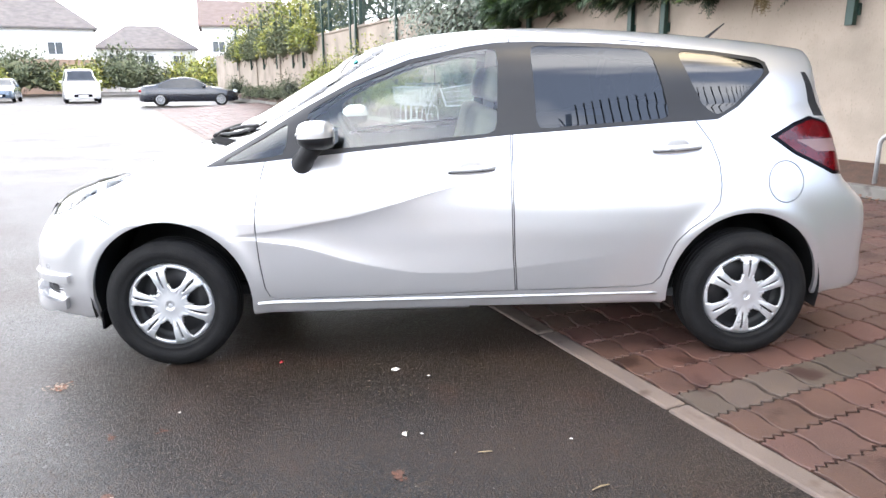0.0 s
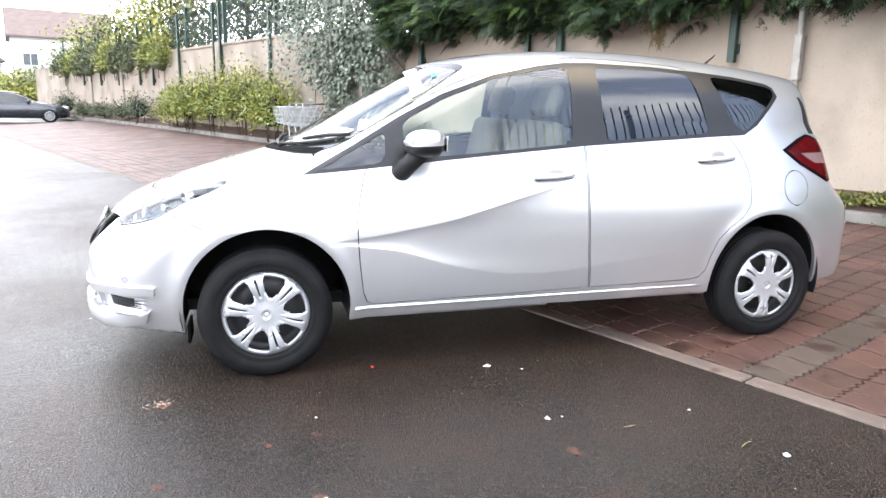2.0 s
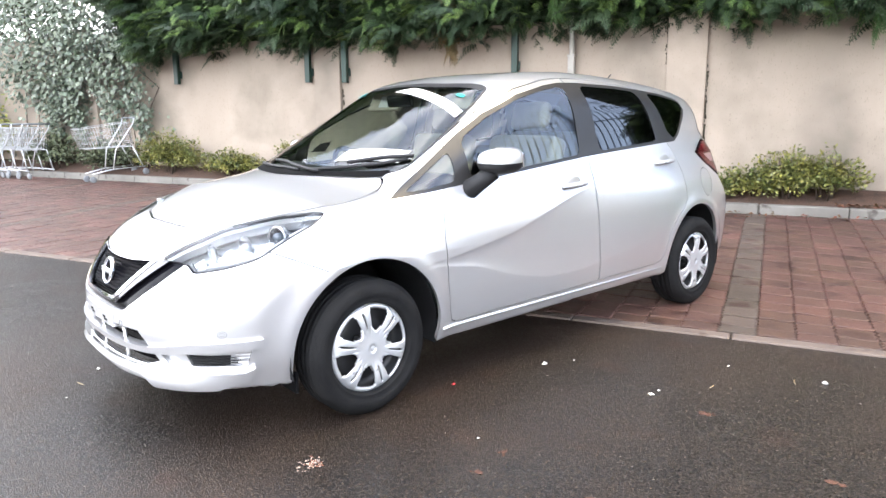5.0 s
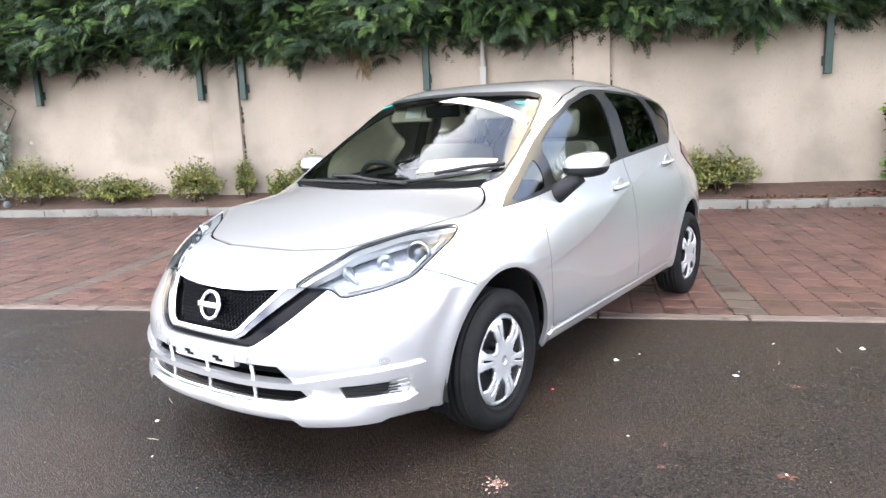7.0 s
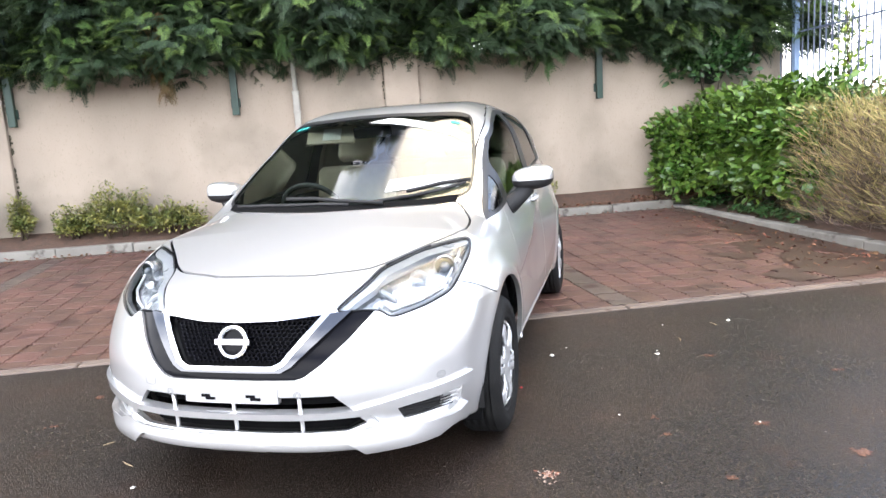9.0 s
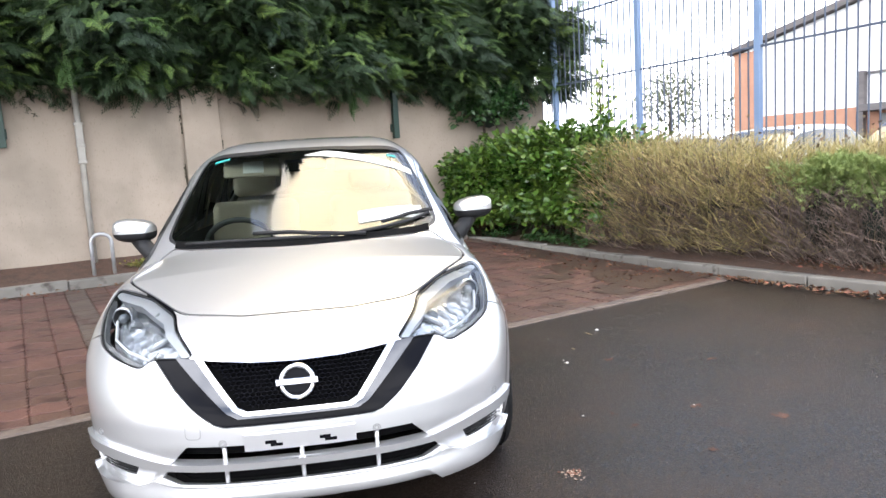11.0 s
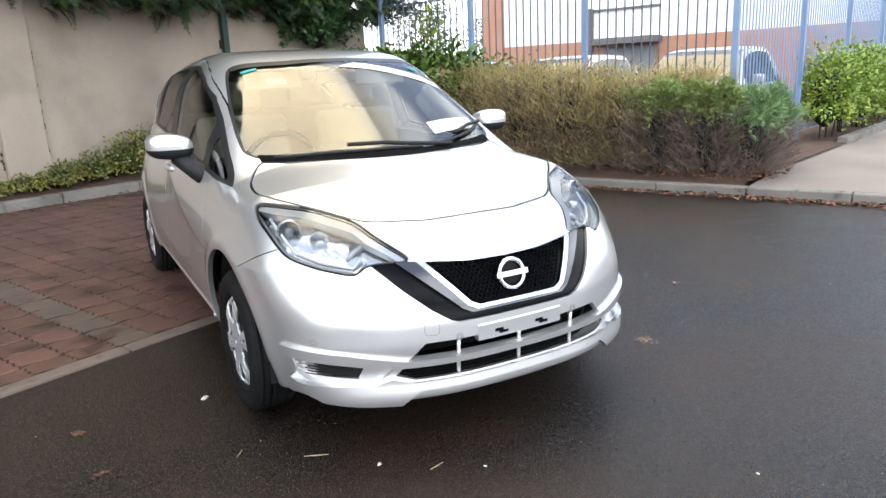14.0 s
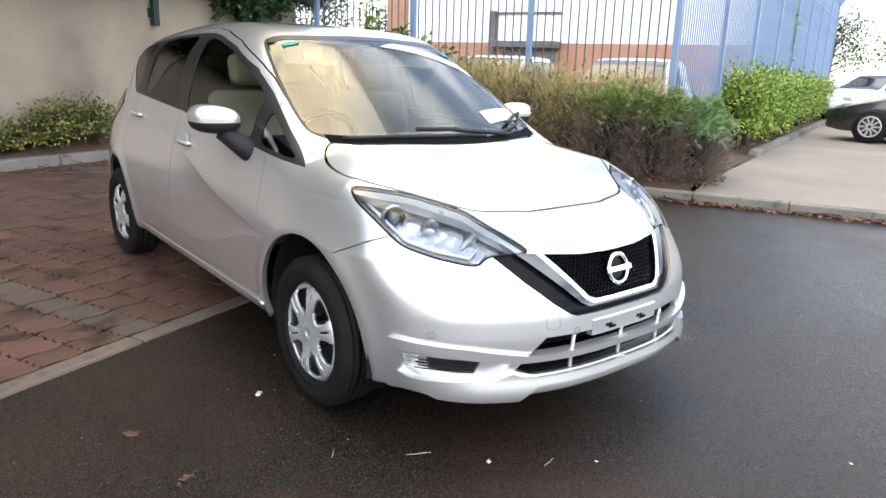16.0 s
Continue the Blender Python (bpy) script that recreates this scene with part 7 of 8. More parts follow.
for i, j in list(grid):
    if all(k in grid for k in ((i + 1, j), (i, j + 1), (i + 1, j + 1))):
        bm.faces.new((grid[i, j], grid[i + 1, j], grid[i + 1, j + 1], grid[i, j + 1]))
bmesh.ops.delete(bm, geom=[v for v in bm.verts if not v.link_faces], context="VERTS")
dirt = link("dirt", bm, surf("damp_dirt", (0.034, 0.019, 0.013), (0.058, 0.033, 0.023), 5, 0.5, 0.6, 70, fine=((0.075, 0.045, 0.030), 0.60, 0.75)), True)
dirt.matrix_world = ENV
tagged(dirt, "dark damp dirt gathered in the paving corner", "dirt", kind="stuff")

# ---- shopping trolleys by the wall ----
M_WIRE = surf("bright_zinc_wire", (0.62, 0.63, 0.64), (0.50, 0.51, 0.52), 20, 0.32, metal=0.6)
M_GREYPLASTIC = plain("grey_plastic", (0.20, 0.21, 0.22), 0.5)


def trolley(m, label):
    t = thing("shopping_trolley", m, label, "trolley", "trolleys by the wall")
    bm = bmesh.new()
    L0, L1, W0, W1, Z0, Z1 = 0.0, 0.82, 0.27, 0.20, 0.52, 0.92

    def at(u, s, h):
        """u along the basket, s -1..1 across, h 0..1 up."""
        w = W0 + (W1 - W0) * u
        zb = Z0 + 0.06 * u
        zt = Z1 + 0.02 * (1 - u)
        return (L0 + (L1 - L0) * u * (0.92 + 0.08 * h), s * w * (0.88 + 0.12 * h), zb + (zt - zb) * h)
    for s in (-1, 1):
        for i in range(19):
            u = i / 18
            tube(bm, [at(u, s, 0), at(u, s, 1)], 0.0028, 4, False)
        for h in (0.0, 0.25, 0.5, 0.75, 1.0):
            tube(bm, [at(0, s, h), at(1, s, h)], 0.0055 if h in (0.0, 1.0) else 0.003, 5, False)
    for i in range(9):
        s = -1 + i / 4
        tube(bm, [at(0, s, 0), at(1, s, 0), at(1, s, 1)], 0.0028, 4, False)
        tube(bm, [at(0, s, 0), at(0, s, 1)], 0.0028, 4, False)
    for u in (0, 0.25, 0.5, 0.75, 1):
        tube(bm, [at(u, -1, 0), at(u, 1, 0)], 0.0035, 4, False)
    tube(bm, [at(1, -1, 1), at(1, 1, 1)], 0.0055, 5, False)
    tube(bm, [at(0, -1, 1), at(0, 1, 1)], 0.0055, 5, False)
    part("basket", bm, M_WIRE, t, "zinc wire basket", True)
    for s in (-1, 1):
        bm = bmesh.new()
        tube(bm, [(-0.10, s * 0.27, 1.0), (-0.06, s * 0.26, 0.9), (0.30, s * 0.22, 0.50), (0.40, s * 0.20, 0.18)], 0.011, 8)
        tube(bm, [(-0.10, s * 0.26, 0.13), (0.02, s * 0.25, 0.52)], 0.011, 8)
        tube(bm, [(-0.12, s * 0.26, 0.15), (0.42, s * 0.20, 0.18), (0.75, s * 0.16, 0.15)], 0.011, 8)
        part("side_frame", bm, M_WIRE, t, "", True)
        for x, y in ((-0.12, 0.26), (0.75, 0.16)):
            bm = revolve([(0.0, -0.014), (0.05, -0.014), (0.056, -0.008), (0.056, 0.008), (0.05, 0.014), (0.0, 0.014)], steps=18)
            bmesh.ops.translate(bm, vec=(x, s * y, 0.056), verts=bm.verts)
            part("castor", bm, M_GREYPLASTIC, t, "", True)
    bm = bmesh.new()
    tube(bm, [(-0.11, -0.27, 1.0), (-0.11, 0.27, 1.0)], 0.016, 10)
    part("handle", bm, M_GREYPLASTIC, t, "grey push handle", True)
    return t


tz = rise(10, 0.8)
tr0 = trolley(env(9.95, 0.80, tz, 2), "zinc wire shopping trolley nested in a row")
for k in (1, 2):
    copy_thing(tr0, env(9.95 + 0.29 * k, 0.80 + 0.01 * k, tz, 2))
tr1 = copy_thing(tr0, env(7.86, 0.42, 0.262, 70) @ pose(0, 0, 0, 0, 7, 0))
tr1["label"] = "single zinc wire shopping trolley tilted off the kerb"

# ---- vehicles further off ----
M_RIM = plain("alloy_rim", (0.55, 0.56, 0.58), 0.3, 0.7)
M_DARKGLASS = surf("dark_car_glass", (0.02, 0.024, 0.028), (0.03, 0.034, 0.04), 3, 0.06, rvar=0.02)
M_LAMPWHITE = plain("clear_lamp", (0.7, 0.72, 0.74), 0.15)
M_LAMPRED = plain("red_lamp", (0.35, 0.01, 0.012), 0.2)


def vehicle(name, m, label, top, shoulder, length, width, paint, glass_x, wheels, wr=0.32, floor=0.22, group=""):
    """A parked vehicle, front at x = 0: lofted body, glazed band, lamps and wheels."""
    v = thing(name, m, label, "car", group)
    T = curve(top, 0.06)
    n = 40
    hw = width / 2
    xs = [length * i / n for i in range(n + 1)]
    rows = []
    for x in xs:
        e = min(x, length - x)
        w = hw * (1 - 0.30 * max(0, 1 - e / 0.55) ** 2.2)
        zt = float(T(x))
        sh = min(shoulder, zt - 0.02)
        roof = max(0.0, min(1.0, (zt - shoulder) / 0.45))
        zl = zt - 0.05
        wr_ = w * (0.94 - 0.20 * roof)
        fl = floor + 0.06 * max(0, 1 - e / 0.3)
        half = [(w * 0.90, fl), (w * 0.985, fl + 0.10), (w, (fl + sh) / 2), (w * 0.985, sh - 0.06), (w * 0.955, sh), (wr_ * 1.02, sh + (zl - sh) * 0.92), (wr_ * 0.93, zt - 0.015), (wr_ * 0.5, zt), (0, zt)]
        rows.append([(x, -y, z) for y, z in half] + [(x, y, z) for y, z in half[-2::-1]])
    bodies = {"body": bmesh.new(), "side_window": [], "windscreen": [], "rear_window": []}
    bm = bodies["body"]
    vs = [[bm.verts.new(p) for p in row] for row in rows]
    k = len(rows[0])
    for i in range(n):
        for j in range(k - 1):
            quad = [rows[i][j], rows[i][j + 1], rows[i + 1][j + 1], rows[i + 1][j]]
            xm = (xs[i] + xs[i + 1]) / 2
            zt = float(T(xm))
            steep = abs(float(T(xs[i + 1])) - float(T(xs[i]))) / (xs[1] - xs[0])
            if j in (4, k - 6) and glass_x[0] < xm < glass_x[1] and zt > shoulder + 0.18:
                bodies["side_window"].append((quad, j))
            elif 6 <= j <= k - 8 and zt > shoulder + 0.05 and steep > 0.32:
                bodies["windscreen" if xm < length / 2 else "rear_window"].append((quad, j))
            bm.faces.new((vs[i][j], vs[i][j + 1], vs[i + 1][j + 1], vs[i + 1][j]))
    bm.faces.new(vs[0][::-1])
    bm.faces.new(vs[-1])
    bmesh.ops.recalc_face_normals(bm, faces=bm.faces)
    part("body", bm, paint, v, "", True)
    groups = [("window", [q for q, j in bodies["side_window"] if j == 4]), ("window", [q for q, j in bodies["side_window"] if j != 4]), ("windscreen", [q for q, j in bodies["windscreen"]]), ("rear_window", [q for q, j in bodies["rear_window"]])]
    for nm, quads in groups:
        if quads:
            b2 = bmesh.new()
            for q in quads:
                b2.faces.new([b2.verts.new(p) for p in q])
            bmesh.ops.remove_doubles(b2, verts=b2.verts, dist=1e-4)
            bmesh.ops.recalc_face_normals(b2, faces=b2.faces)
            c = Vector((length / 2, 0, 0.7))
            b2.normal_update()
            if sum((f.calc_center_median() - c).dot(f.normal) for f in b2.faces) < 0:
                bmesh.ops.reverse_faces(b2, faces=b2.faces)
            b2.normal_update()
            for vert in b2.verts:
                vert.co += vert.normal * 0.006
            part(nm, b2, M_DARKGLASS, v, "dark glass", True)
    for wx in wheels:
        for s in (-1, 1):
            wv = new("wheel")
            wv.parent = v
            wv.location = (wx, s * (hw - 0.10), wr)
            b2 = revolve([(wr * 0.62, -0.095), (wr * 0.92, -0.10), (wr, -0.07), (wr, 0.07), (wr * 0.92, 0.10), (wr * 0.62, 0.095)], steps=28)
            part("tyre", b2, M_RUBBER, wv, "black tyre", True)
            b2 = bmesh.new()
            for q in range(10):
                box(b2, 0.03, wr * 0.60, -0.104 if s < 0 else 0.090, -0.090 if s < 0 else 0.104, -0.016, 0.016, m=Matrix.Rotation(q * math.pi / 5, 4, "Y"))
            part("spokes", b2, M_RIM, wv, "alloy spokes")
            b2 = revolve([(wr * 0.56, s * 0.105), (wr * 0.64, s * 0.105), (wr * 0.64, s * 0.05), (wr * 0.56, s * 0.05)], steps=28, closed=True)
            part("rim", b2, M_RIM, wv, "", True)
            b2 = revolve([(0.0, s * 0.06), (wr * 0.6, s * 0.06), (wr * 0.6, s * 0.04), (0.0, s * 0.04)], steps=24)
            part("disc", b2, M_DARKSTEEL, wv)
    zl = shoulder * 0.80
    for s in (-1, 1):
        b2 = boxm(0.02, 0.22, s * hw * 0.66 - 0.14, s * hw * 0.66 + 0.14, zl - 0.07, zl + 0.06, bevel=0.03)
        part("headlamp", b2, M_LAMPWHITE, v, "clear headlamp", True)
        b2 = boxm(length - 0.16, length - 0.005, s * hw * 0.68 - 0.14, s * hw * 0.68 + 0.14, zl - 0.02, zl + 0.10, bevel=0.03)
        part("tail_lamp", b2, M_LAMPRED, v, "red tail lamp", True)
        b2 = boxm(glass_x[0] + 0.05, glass_x[0] + 0.18, s * (hw + 0.09) - 0.08, s * (hw + 0.09) + 0.08, shoulder + 0.02, shoulder + 0.15, bevel=0.03)
        part("door_mirror", b2, paint, v, "", True)
    b2 = boxm(-0.005, 0.10, -hw * 0.5, hw * 0.5, floor + 0.12, floor + 0.30, bevel=0.02)
    part("grille", b2, M_BLACKTRIM, v, "black grille")
    b2 = boxm(-0.02, 0.05, -0.26, 0.26, floor + 0.14, floor + 0.25, bevel=0.004)
    part("number_plate", b2, M_WHITE, v, "plain plate")
    return v


P_NAVY = surf("dark_navy_paint", (0.020, 0.024, 0.034), (0.016, 0.019, 0.027), 2, 0.25, coat=1.0)
P_WHITE = surf("white_van_paint", (0.78, 0.78, 0.77), (0.70, 0.70, 0.69), 2, 0.3, coat=0.8)
P_SLATE = surf("slate_blue_paint", (0.11, 0.15, 0.20), (0.09, 0.125, 0.17), 2, 0.28, metal=0.3, coat=1.0)
P_BLACK = surf("black_paint", (0.012, 0.012, 0.013), (0.018, 0.018, 0.019), 2, 0.2, coat=1.0)
P_SILVER = surf("pale_silver_paint", (0.55, 0.56, 0.57), (0.48, 0.49, 0.50), 2, 0.3, metal=0.4, coat=0.8)
SALOON = [(0, 0.62), (0.15, 0.72), (0.9, 0.90), (1.35, 0.98), (2.1, 1.38), (2.6, 1.43), (3.2, 1.38), (4.0, 1.06), (4.5, 1.02), (4.75, 0.92)]
HATCH = [(0, 0.65), (0.15, 0.76), (0.8, 0.95), (1.1, 1.02), (1.75, 1.42), (2.3, 1.48), (3.2, 1.46), (3.8, 1.18), (4.0, 0.95)]
VAN = [(0, 0.85), (0.12, 1.02), (0.55, 1.18), (0.85, 1.30), (1.45, 1.86), (1.9, 1.97), (3.2, 2.0), (4.8, 1.98), (5.0, 1.9)]

# parked at the far end of the car park
vehicle("saloon_car", pose(-8.6, 33.8, 0.0, 0, 0, 196), "dark navy saloon parked side-on at the car park edge", SALOON, 0.90, 4.75, 1.82, P_NAVY, (1.55, 3.75), (0.85, 3.75), 0.33)
vehicle("white_van", pose(-18.7, 38.2, 0.0, 0, 0, 118), "white delivery van parked nose outwards", VAN, 1.15, 5.0, 1.95, P_WHITE, (1.0, 2.4), (0.85, 4.0), 0.34)
vehicle("hatchback_small", pose(-24.9, 40.3, 0.0, 0, 0, 112), "slate blue hatchback at the car park edge", HATCH, 0.93, 4.0, 1.75, P_SLATE, (1.2, 3.5), (0.75, 3.3), 0.31)
# right of the lane and behind the blue fence
vehicle("black_car", pose(4.42, -14.2, 0.10, 0, 0, 193), "black saloon parked by the clipped hedge", SALOON, 0.90, 4.75, 1.82, P_BLACK, (1.55, 3.75), (0.85, 3.75), 0.33)
TALL = [(x, 1.065 * z) for x, z in HATCH]
for n, paint, label in ((5.12, P_SILVER, "pale silver hatchback nosed up to the fence in the yard"), (2.62, P_WHITE, "white hatchback nosed up to the fence in the yard"), (0.10, P_SILVER, "pale grey hatchback nosed up to the fence in the yard"), (-2.45, P_WHITE, "white hatchback nosed up to the fence in the yard"), (-5.0, P_SLATE, "slate blue hatchback nosed up to the fence in the yard")):
    vehicle("yard_car", env(-7.75, n, 0.0, 180), label, TALL, 0.99, 4.0, 1.75, paint, (1.2, 3.5), (0.75, 3.3), 0.31, group="cars in the yard")

vehicle("white_car", pose(7.2, -20.6, 0.10, 0, 0, 250), "white hatchback beyond the black car", HATCH, 0.93, 4.0, 1.75, P_WHITE, (1.2, 3.5), (0.75, 3.3), 0.31)

# ---- buildings ----
M_CLAD = surf("white_cladding", (0.86, 0.86, 0.86), (0.80, 0.80, 0.80), 0.6, 0.5, 0.2, 6, stretch=(8, 8, 0.2))
M_BRICKWALL = surf("orange_brick_wall", (0.45, 0.24, 0.155), (0.38, 0.20, 0.13), 1.4, 0.85, 0.4, 30)
M_HOUSEBRICK = surf("pale_brown_brick", (0.34, 0.24, 0.18), (0.27, 0.19, 0.14), 1.2, 0.9, 0.4, 30)
M_HOUSEWHITE = surf("white_house_render", (0.72, 0.71, 0.68), (0.62, 0.61, 0.58), 0.8, 0.9, 0.2, 30)
M_SLATE = surf("grey_roof_tiles", (0.16, 0.145, 0.14), (0.11, 0.10, 0.10), 1.5, 0.75, 0.5, 14, stretch=(1, 1, 3))
M_ROOFRED = surf("brown_roof_tiles", (0.17, 0.13, 0.12), (0.13, 0.10, 0.09), 1.5, 0.8, 0.5, 14, stretch=(1, 1, 3))
M_PANE = surf("house_window_glass", (0.05, 0.06, 0.07), (0.08, 0.09, 0.10), 2, 0.08)
M_DOORDARK = plain("dark_doorway", (0.04, 0.045, 0.05), 0.6)


def window_unit(parent, x, y, z, w, h):
    """A framed window on a wall that faces -y of its house."""
    f = part("window", boxm(x - w / 2 - 0.06, x + w / 2 + 0.06, y - 0.05, y + 0.05, z - 0.06, z + h + 0.06, bevel=0.01), M_WHITE, parent, "white framed window")
    part("pane", boxm(x - w / 2, x - 0.03, y - 0.06, y - 0.045, z, z + h), M_PANE, f)
    part("pane", boxm(x + 0.03, x + w / 2, y - 0.06, y - 0.045, z, z + h), M_PANE, f)
    part("sill", boxm(x - w / 2 - 0.12, x + w / 2 + 0.12, y - 0.12, y + 0.0, z - 0.14, z - 0.06, bevel=0.01), M_WHITE, f)


def house(m, label, w, d, eaves, ridge, lower, upper, roof, hips=True, chimneys=1):
    h = thing("house", m, label, "house", "houses beyond the car park")
    part("ground_wall", boxm(-w / 2, w / 2, 0, d, -0.2, eaves * 0.52), lower, h)
    part("upper_wall", boxm(-w / 2 + 0.003, w / 2 - 0.003, 0.003, d - 0.003, eaves * 0.52, eaves), upper, h)
    bm = bmesh.new()
    o = 0.4
    inset = d / 2 if hips else 0.0
    e = [bm.verts.new(p) for p in ((-w / 2 - o, -o, eaves), (w / 2 + o, -o, eaves), (w / 2 + o, d + o, eaves), (-w / 2 - o, d + o, eaves))]
    b = [bm.verts.new((v.co.x, v.co.y, v.co.z - 0.18)) for v in e]
    t = [bm.verts.new((-w / 2 - o + inset, d / 2, ridge)), bm.verts.new((w / 2 + o - inset, d / 2, ridge))]
    for f in ((e[0], e[1], t[1], t[0]), (e[2], e[3], t[0], t[1]), (e[1], e[2], t[1]), (e[3], e[0], t[0]), (b[3], b[2], b[1], b[0]), (b[0], b[1], e[1], e[0]), (b[1], b[2], e[2], e[1]), (b[2], b[3], e[3], e[2]), (b[3], b[0], e[0], e[3])):
        bm.faces.new(f)
    rf = part("roof", bm, roof, h, "tiled roof")
    for k in range(chimneys):
        part("chimney", boxm(-0.3 + 3 * k, 0.4 + 3 * k, d / 2 - 0.3, d / 2 + 0.3, ridge - 0.4, ridge + 0.9, bevel=0.02), lower, rf)
    for x in (-w * 0.32, 0.0, w * 0.32):
        window_unit(h, x, 0, eaves * 0.60, 1.3, 1.15)
    for x in (-w * 0.32, w * 0.32):
        window_unit(h, x, 0, 0.9, 1.6, 1.2)
    part("door", boxm(-0.5, 0.5, -0.05, 0.04, -0.1, 2.05, bevel=0.02), M_DOORDARK, h, "dark front door")
    return h


def faced(x, y, turn):
    return pose(x, y, 0, 0, 0, turn)


house(faced(-42.0, 67.5, 28), "pale two-storey house with brick ground floor", 20.5, 9, 6.6, 10.5, M_HOUSEBRICK, M_HOUSEWHITE, M_SLATE)
house(faced(-31.5, 82.5, 24), "low white house with a grey roof", 11.0, 8, 5.0, 7.8, M_HOUSEWHITE, M_HOUSEWHITE, M_SLATE, True, 0)
house(faced(-19.4, 81.0, 16), "white gabled house with a brown roof", 9.6, 9, 7.4, 10.6, M_HOUSEWHITE, M_HOUSEWHITE, M_ROOFRED, False, 1)

# works building behind the blue fence
works = thing("works_building", env(-31.0, -12.8, 0, 90), "white clad works building with orange brick corner and base", "building")
bm = bmesh.new()
prism(bm, [(0, 2.7), (19.5, 2.7), (19.5, 9.0), (17, 9.6), (0, 5.9)], 0, 20, lambda u, v, w: (u, w, v))
part("cladding", bm, M_CLAD, works, "white metal cladding")
part("brick_base", boxm(-0.02, 19.52, -0.02, 20, -0.2, 2.7), M_BRICKWALL, works, "orange brick base")
part("brick_pier", boxm(-0.25, 1.0, -0.15, 0.6, -0.2, 5.9, bevel=0.02), M_BRICKWALL, works, "orange brick corner pier")
bm = bmesh.new()
prism(bm, [(-0.5, 5.85), (17, 9.65), (19.8, 9.0), (19.8, 9.25), (17, 9.95), (-0.5, 6.12)], -0.35, 20.3, lambda u, v, w: (u, w, v))
part("roof", bm, M_SLATE, works, "grey sheet roof")
part("loading_door", boxm(6.7, 9.3, -0.10, 0.05, -0.1, 2.35, bevel=0.02), M_GREYPLASTIC, works, "grey loading door")
part("canopy", boxm(6.3, 9.6, -1.1, 0.02, 2.45, 2.75, bevel=0.02), M_SLATE, works, "flat canopy over the doorway")
part("duct", boxm(5.85, 6.15, -0.30, 0.02, 0.0, 4.2, bevel=0.02), M_SLATE, works, "grey upright duct")
part("rail", boxm(6.15, 9.5, -0.12, 0.02, 4.05, 4.15, bevel=0.01), M_SLATE, works, "grey rail across the cladding")
shed = thing("brick_shed", pose(8.0, -43.0, 0, 0, 0, 158), "long pale brick building beyond the footway", "building")
part("wall", boxm(0, 26, 0, 8, -0.2, 6.2), M_HOUSEBRICK, shed)
part("roof", boxm(-0.3, 26.3, -0.3, 8.3, 6.2, 6.5, bevel=0.02), M_SLATE, shed)
for k in range(7):
    window_unit(shed, 2.0 + 3.5 * k, 0, 3.6, 2.0, 1.4)
    window_unit(shed, 2.0 + 3.5 * k, 0, 0.9, 2.0, 1.4)

# ---- distant greenery ----


def broadleaf(m, label, h, spread, count, leaf, material, seed, trunk=0.12, group="", base=0.35):
    r = np.random.default_rng(seed)
    t = thing("tree", m, label, "tree", group)
    bm = bmesh.new()
    tube(bm, [(0, 0, -0.1), (0.05, 0, h * 0.3), (0, 0.05, h * 0.6), (0.05, 0, h * 0.92)], [trunk, trunk * 0.8, trunk * 0.5, 0.02], 8)
    part("trunk", bm, M_BARK, t, "", True)
    tips = []
    for k in range(14):
        a = k * 2.4 + seed
        z = h * (base + 0.5 * k / 14)
        reach = spread * (1.0 - 0.5 * k / 14)
        d = Vector((math.cos(a), math.sin(a), 0))
        tip = d * reach + Vector((0, 0, z + h * 0.16))
        bm = bmesh.new()
        tube(bm, [(0, 0, z), tuple(d * reach * 0.5 + Vector((0, 0, z + h * 0.10))), tuple(tip)], [trunk * 0.4, trunk * 0.22, 0.008], 6)
        part("limb", bm, M_BARK, t, "", True)
        tips += [tip, d * reach * 0.6 + Vector((0, 0, z + h * 0.12))]
    tips.append(Vector((0, 0, h)))
    c = np.array([tuple(p) for p in tips])[r.integers(0, len(tips), count)]
    pos = c + r.normal(0, spread * 0.26, (count, 3)) * [1, 1, 0.75]
    way, face = unit(r.normal(0, 1, (count, 3)) + [0, 0, -0.3]), unit(r.normal(0, 0.6, (count, 3)) + [0, 0, 1.0])
    L = leaf * r.uniform(0.6, 1.3, count)
    v, q = leaves(pos, way, face, L, L * 0.36)
    ob = arrays("crown", v, q, material)
    ob.parent = t
    return t


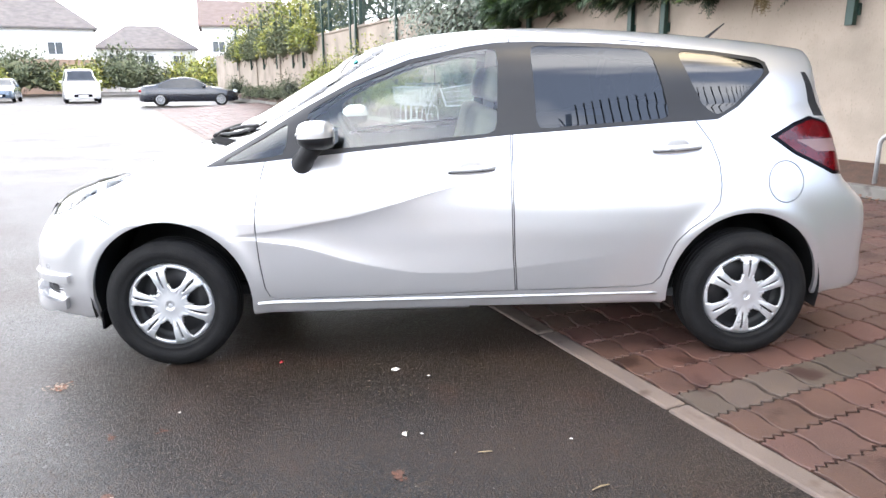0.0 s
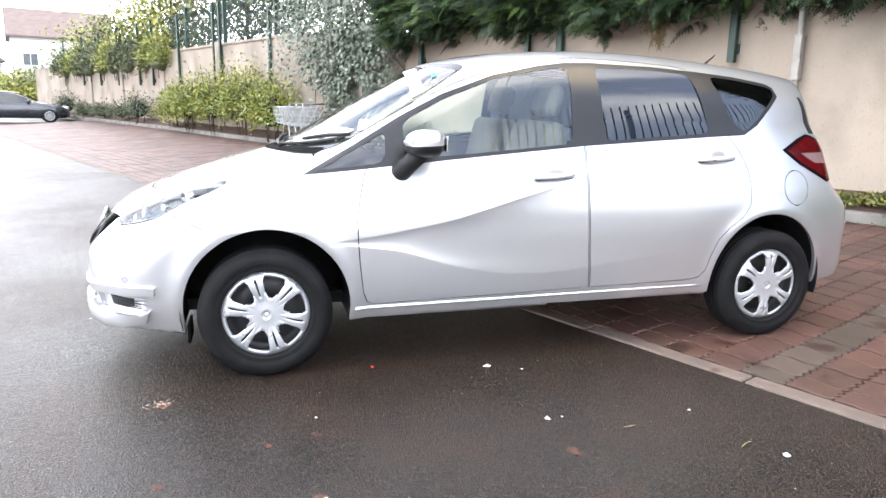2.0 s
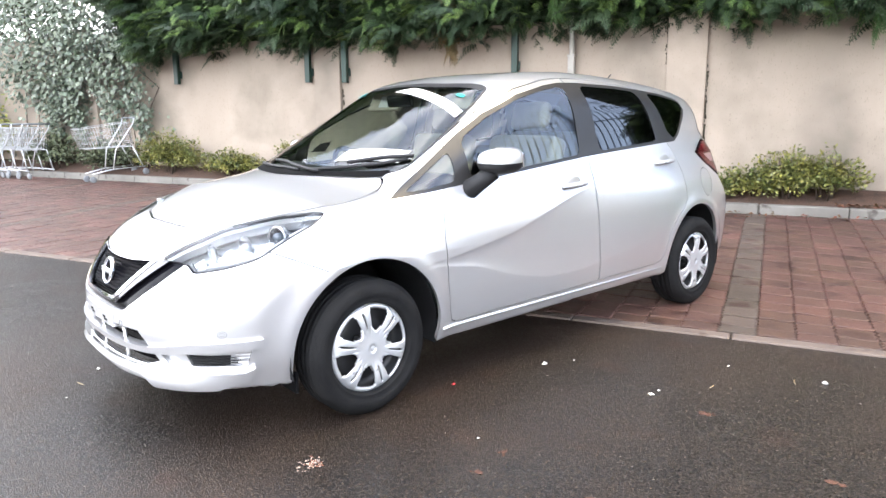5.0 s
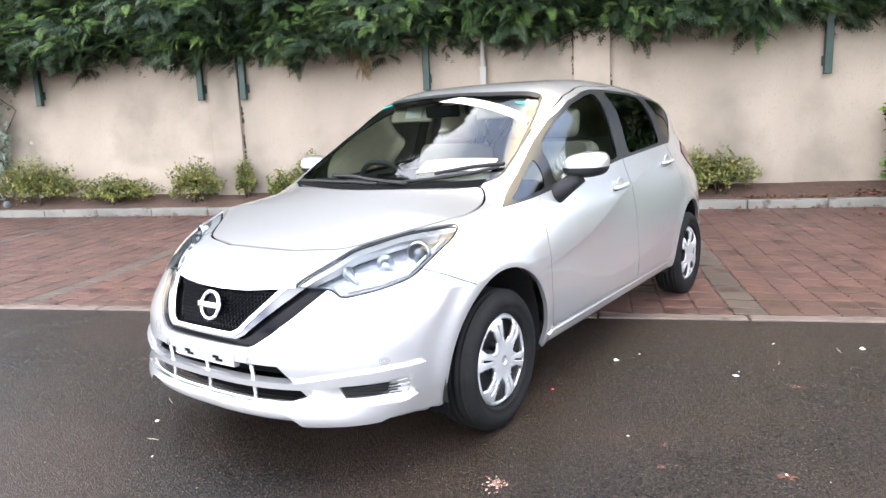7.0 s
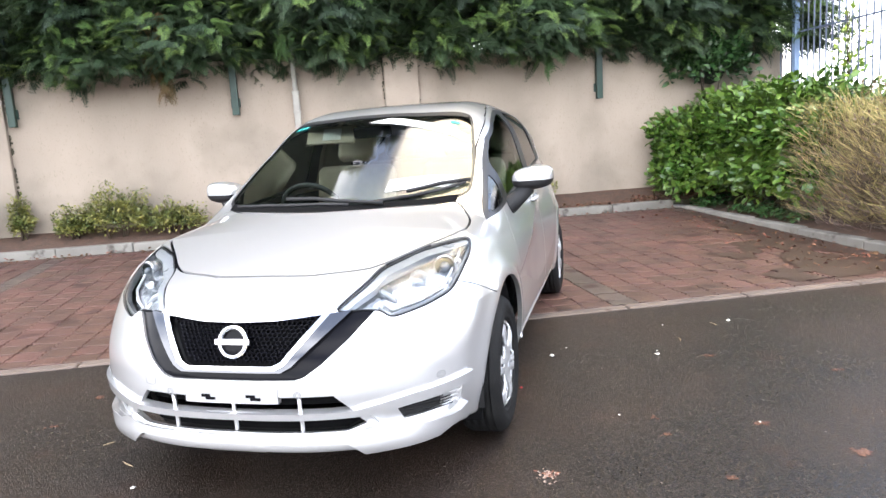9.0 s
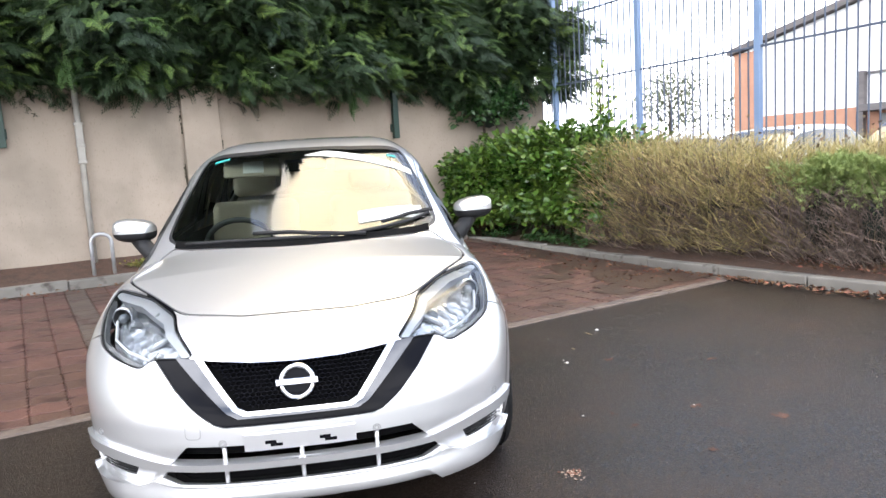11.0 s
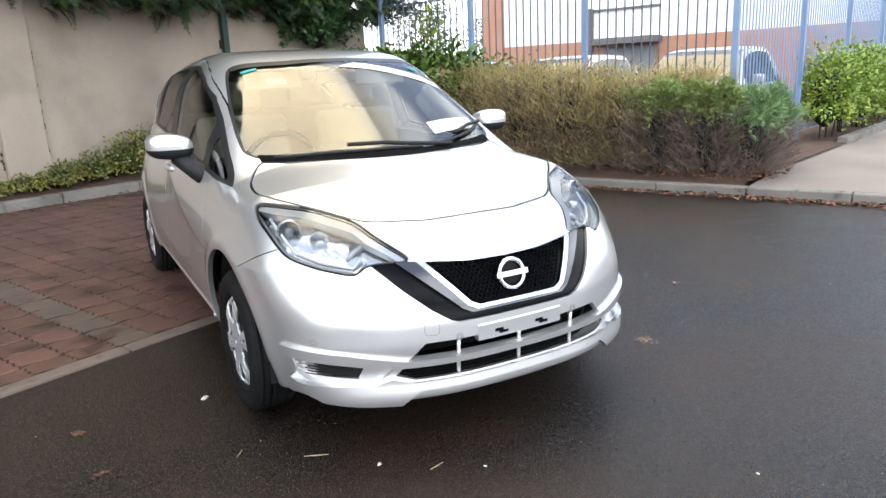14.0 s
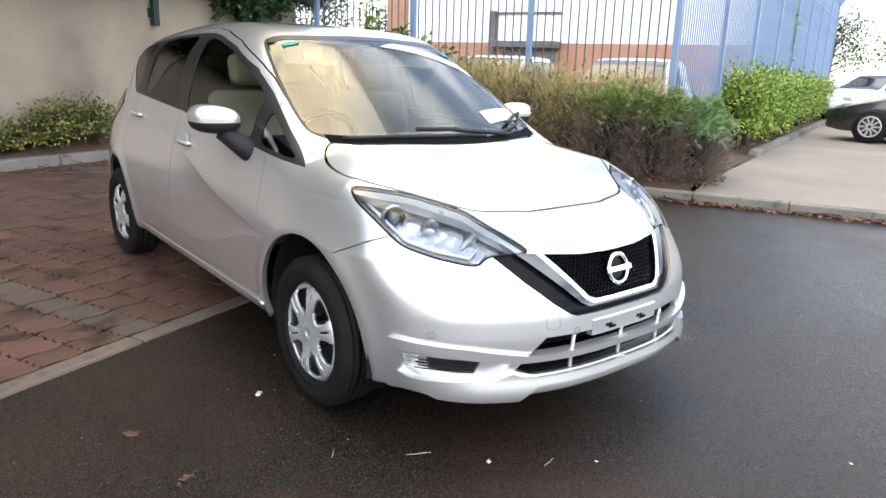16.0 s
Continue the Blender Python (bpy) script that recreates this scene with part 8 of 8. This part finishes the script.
for i, (a, n, h, s, mt, cnt) in enumerate(((13.2, -1.6, 6.8, 1.5, M_HAZY, 3200), (15.8, -2.0, 7.5, 1.6, M_HAZY, 2200), (19.0, -1.8, 6.5, 1.6, M_HAZY, 2400), (22.5, -2.2, 7.5, 1.9, M_HAZY, 3000), (26.0, -1.6, 6.0, 1.8, M_YELLOWGREEN, 2600), (30.0, -2.0, 5.5, 1.9, M_YELLOWGREEN, 2600), (34.5, -1.8, 5.2, 1.8, M_HAZY, 2400), (40.0, -1.8, 5.2, 2.0, M_YELLOWGREEN, 2400))):
    broadleaf(env(a, n), "grey-green leafy tree behind the wall", h, s, cnt, 0.16, mt, 200 + i, group="trees behind the far wall")
for i, a in enumerate((22.6, 24.6, 26.6, 28.6, 30.8, 33.0, 35.5, 38.5)):
    shrub("overhanging_bush", env(a, 0.05, 1.95), (1.15, 0.6, 1.6), 1800, 0.13, M_HAZY if i % 3 else M_YELLOWGREEN, "dense green bush spilling over the wall", seed=220 + i, group="bushes over the far wall", stems=3, core=M_HAZY, core_k=0.6, depth=(0.5, 1.1), up=-0.2)
# scrub beyond the parked cars
for i in range(17):
    ang = radians(90 + 8 + 2.4 * i)
    d = 73 + 2.5 * math.sin(i * 1.7) + (7 if i < 4 else 0)
    shrub("scrub_bush", pose(1.2 + d * math.cos(ang), -3.7 + d * math.sin(ang), -0.1, 0, 0, i * 40), (2.9, 2.2, 3.3 + 0.9 * math.sin(i * 2.3)), 2300, 0.34, M_YELLOWGREEN if i % 3 == 1 else M_HAZY, "tall tangled scrub along the car park edge", seed=240 + i, group="scrub along the car park", stems=4, core=M_HAZY, core_k=0.6, depth=(0.5, 1.1), up=-0.3)
for i in range(9):
    ang = radians(-72 + 5.5 * i)
    d = 48 + 6 * math.sin(i * 2.1)
    broadleaf(pose(-2.4 + d * math.cos(ang), 1.0 + d * math.sin(ang), 0, 0, 0, i * 50), "distant leafy tree beyond the yard", 4.6 + 1.0 * math.sin(i), 2.2, 3000, 0.17, M_HAZY, 260 + i, group="distant trees")
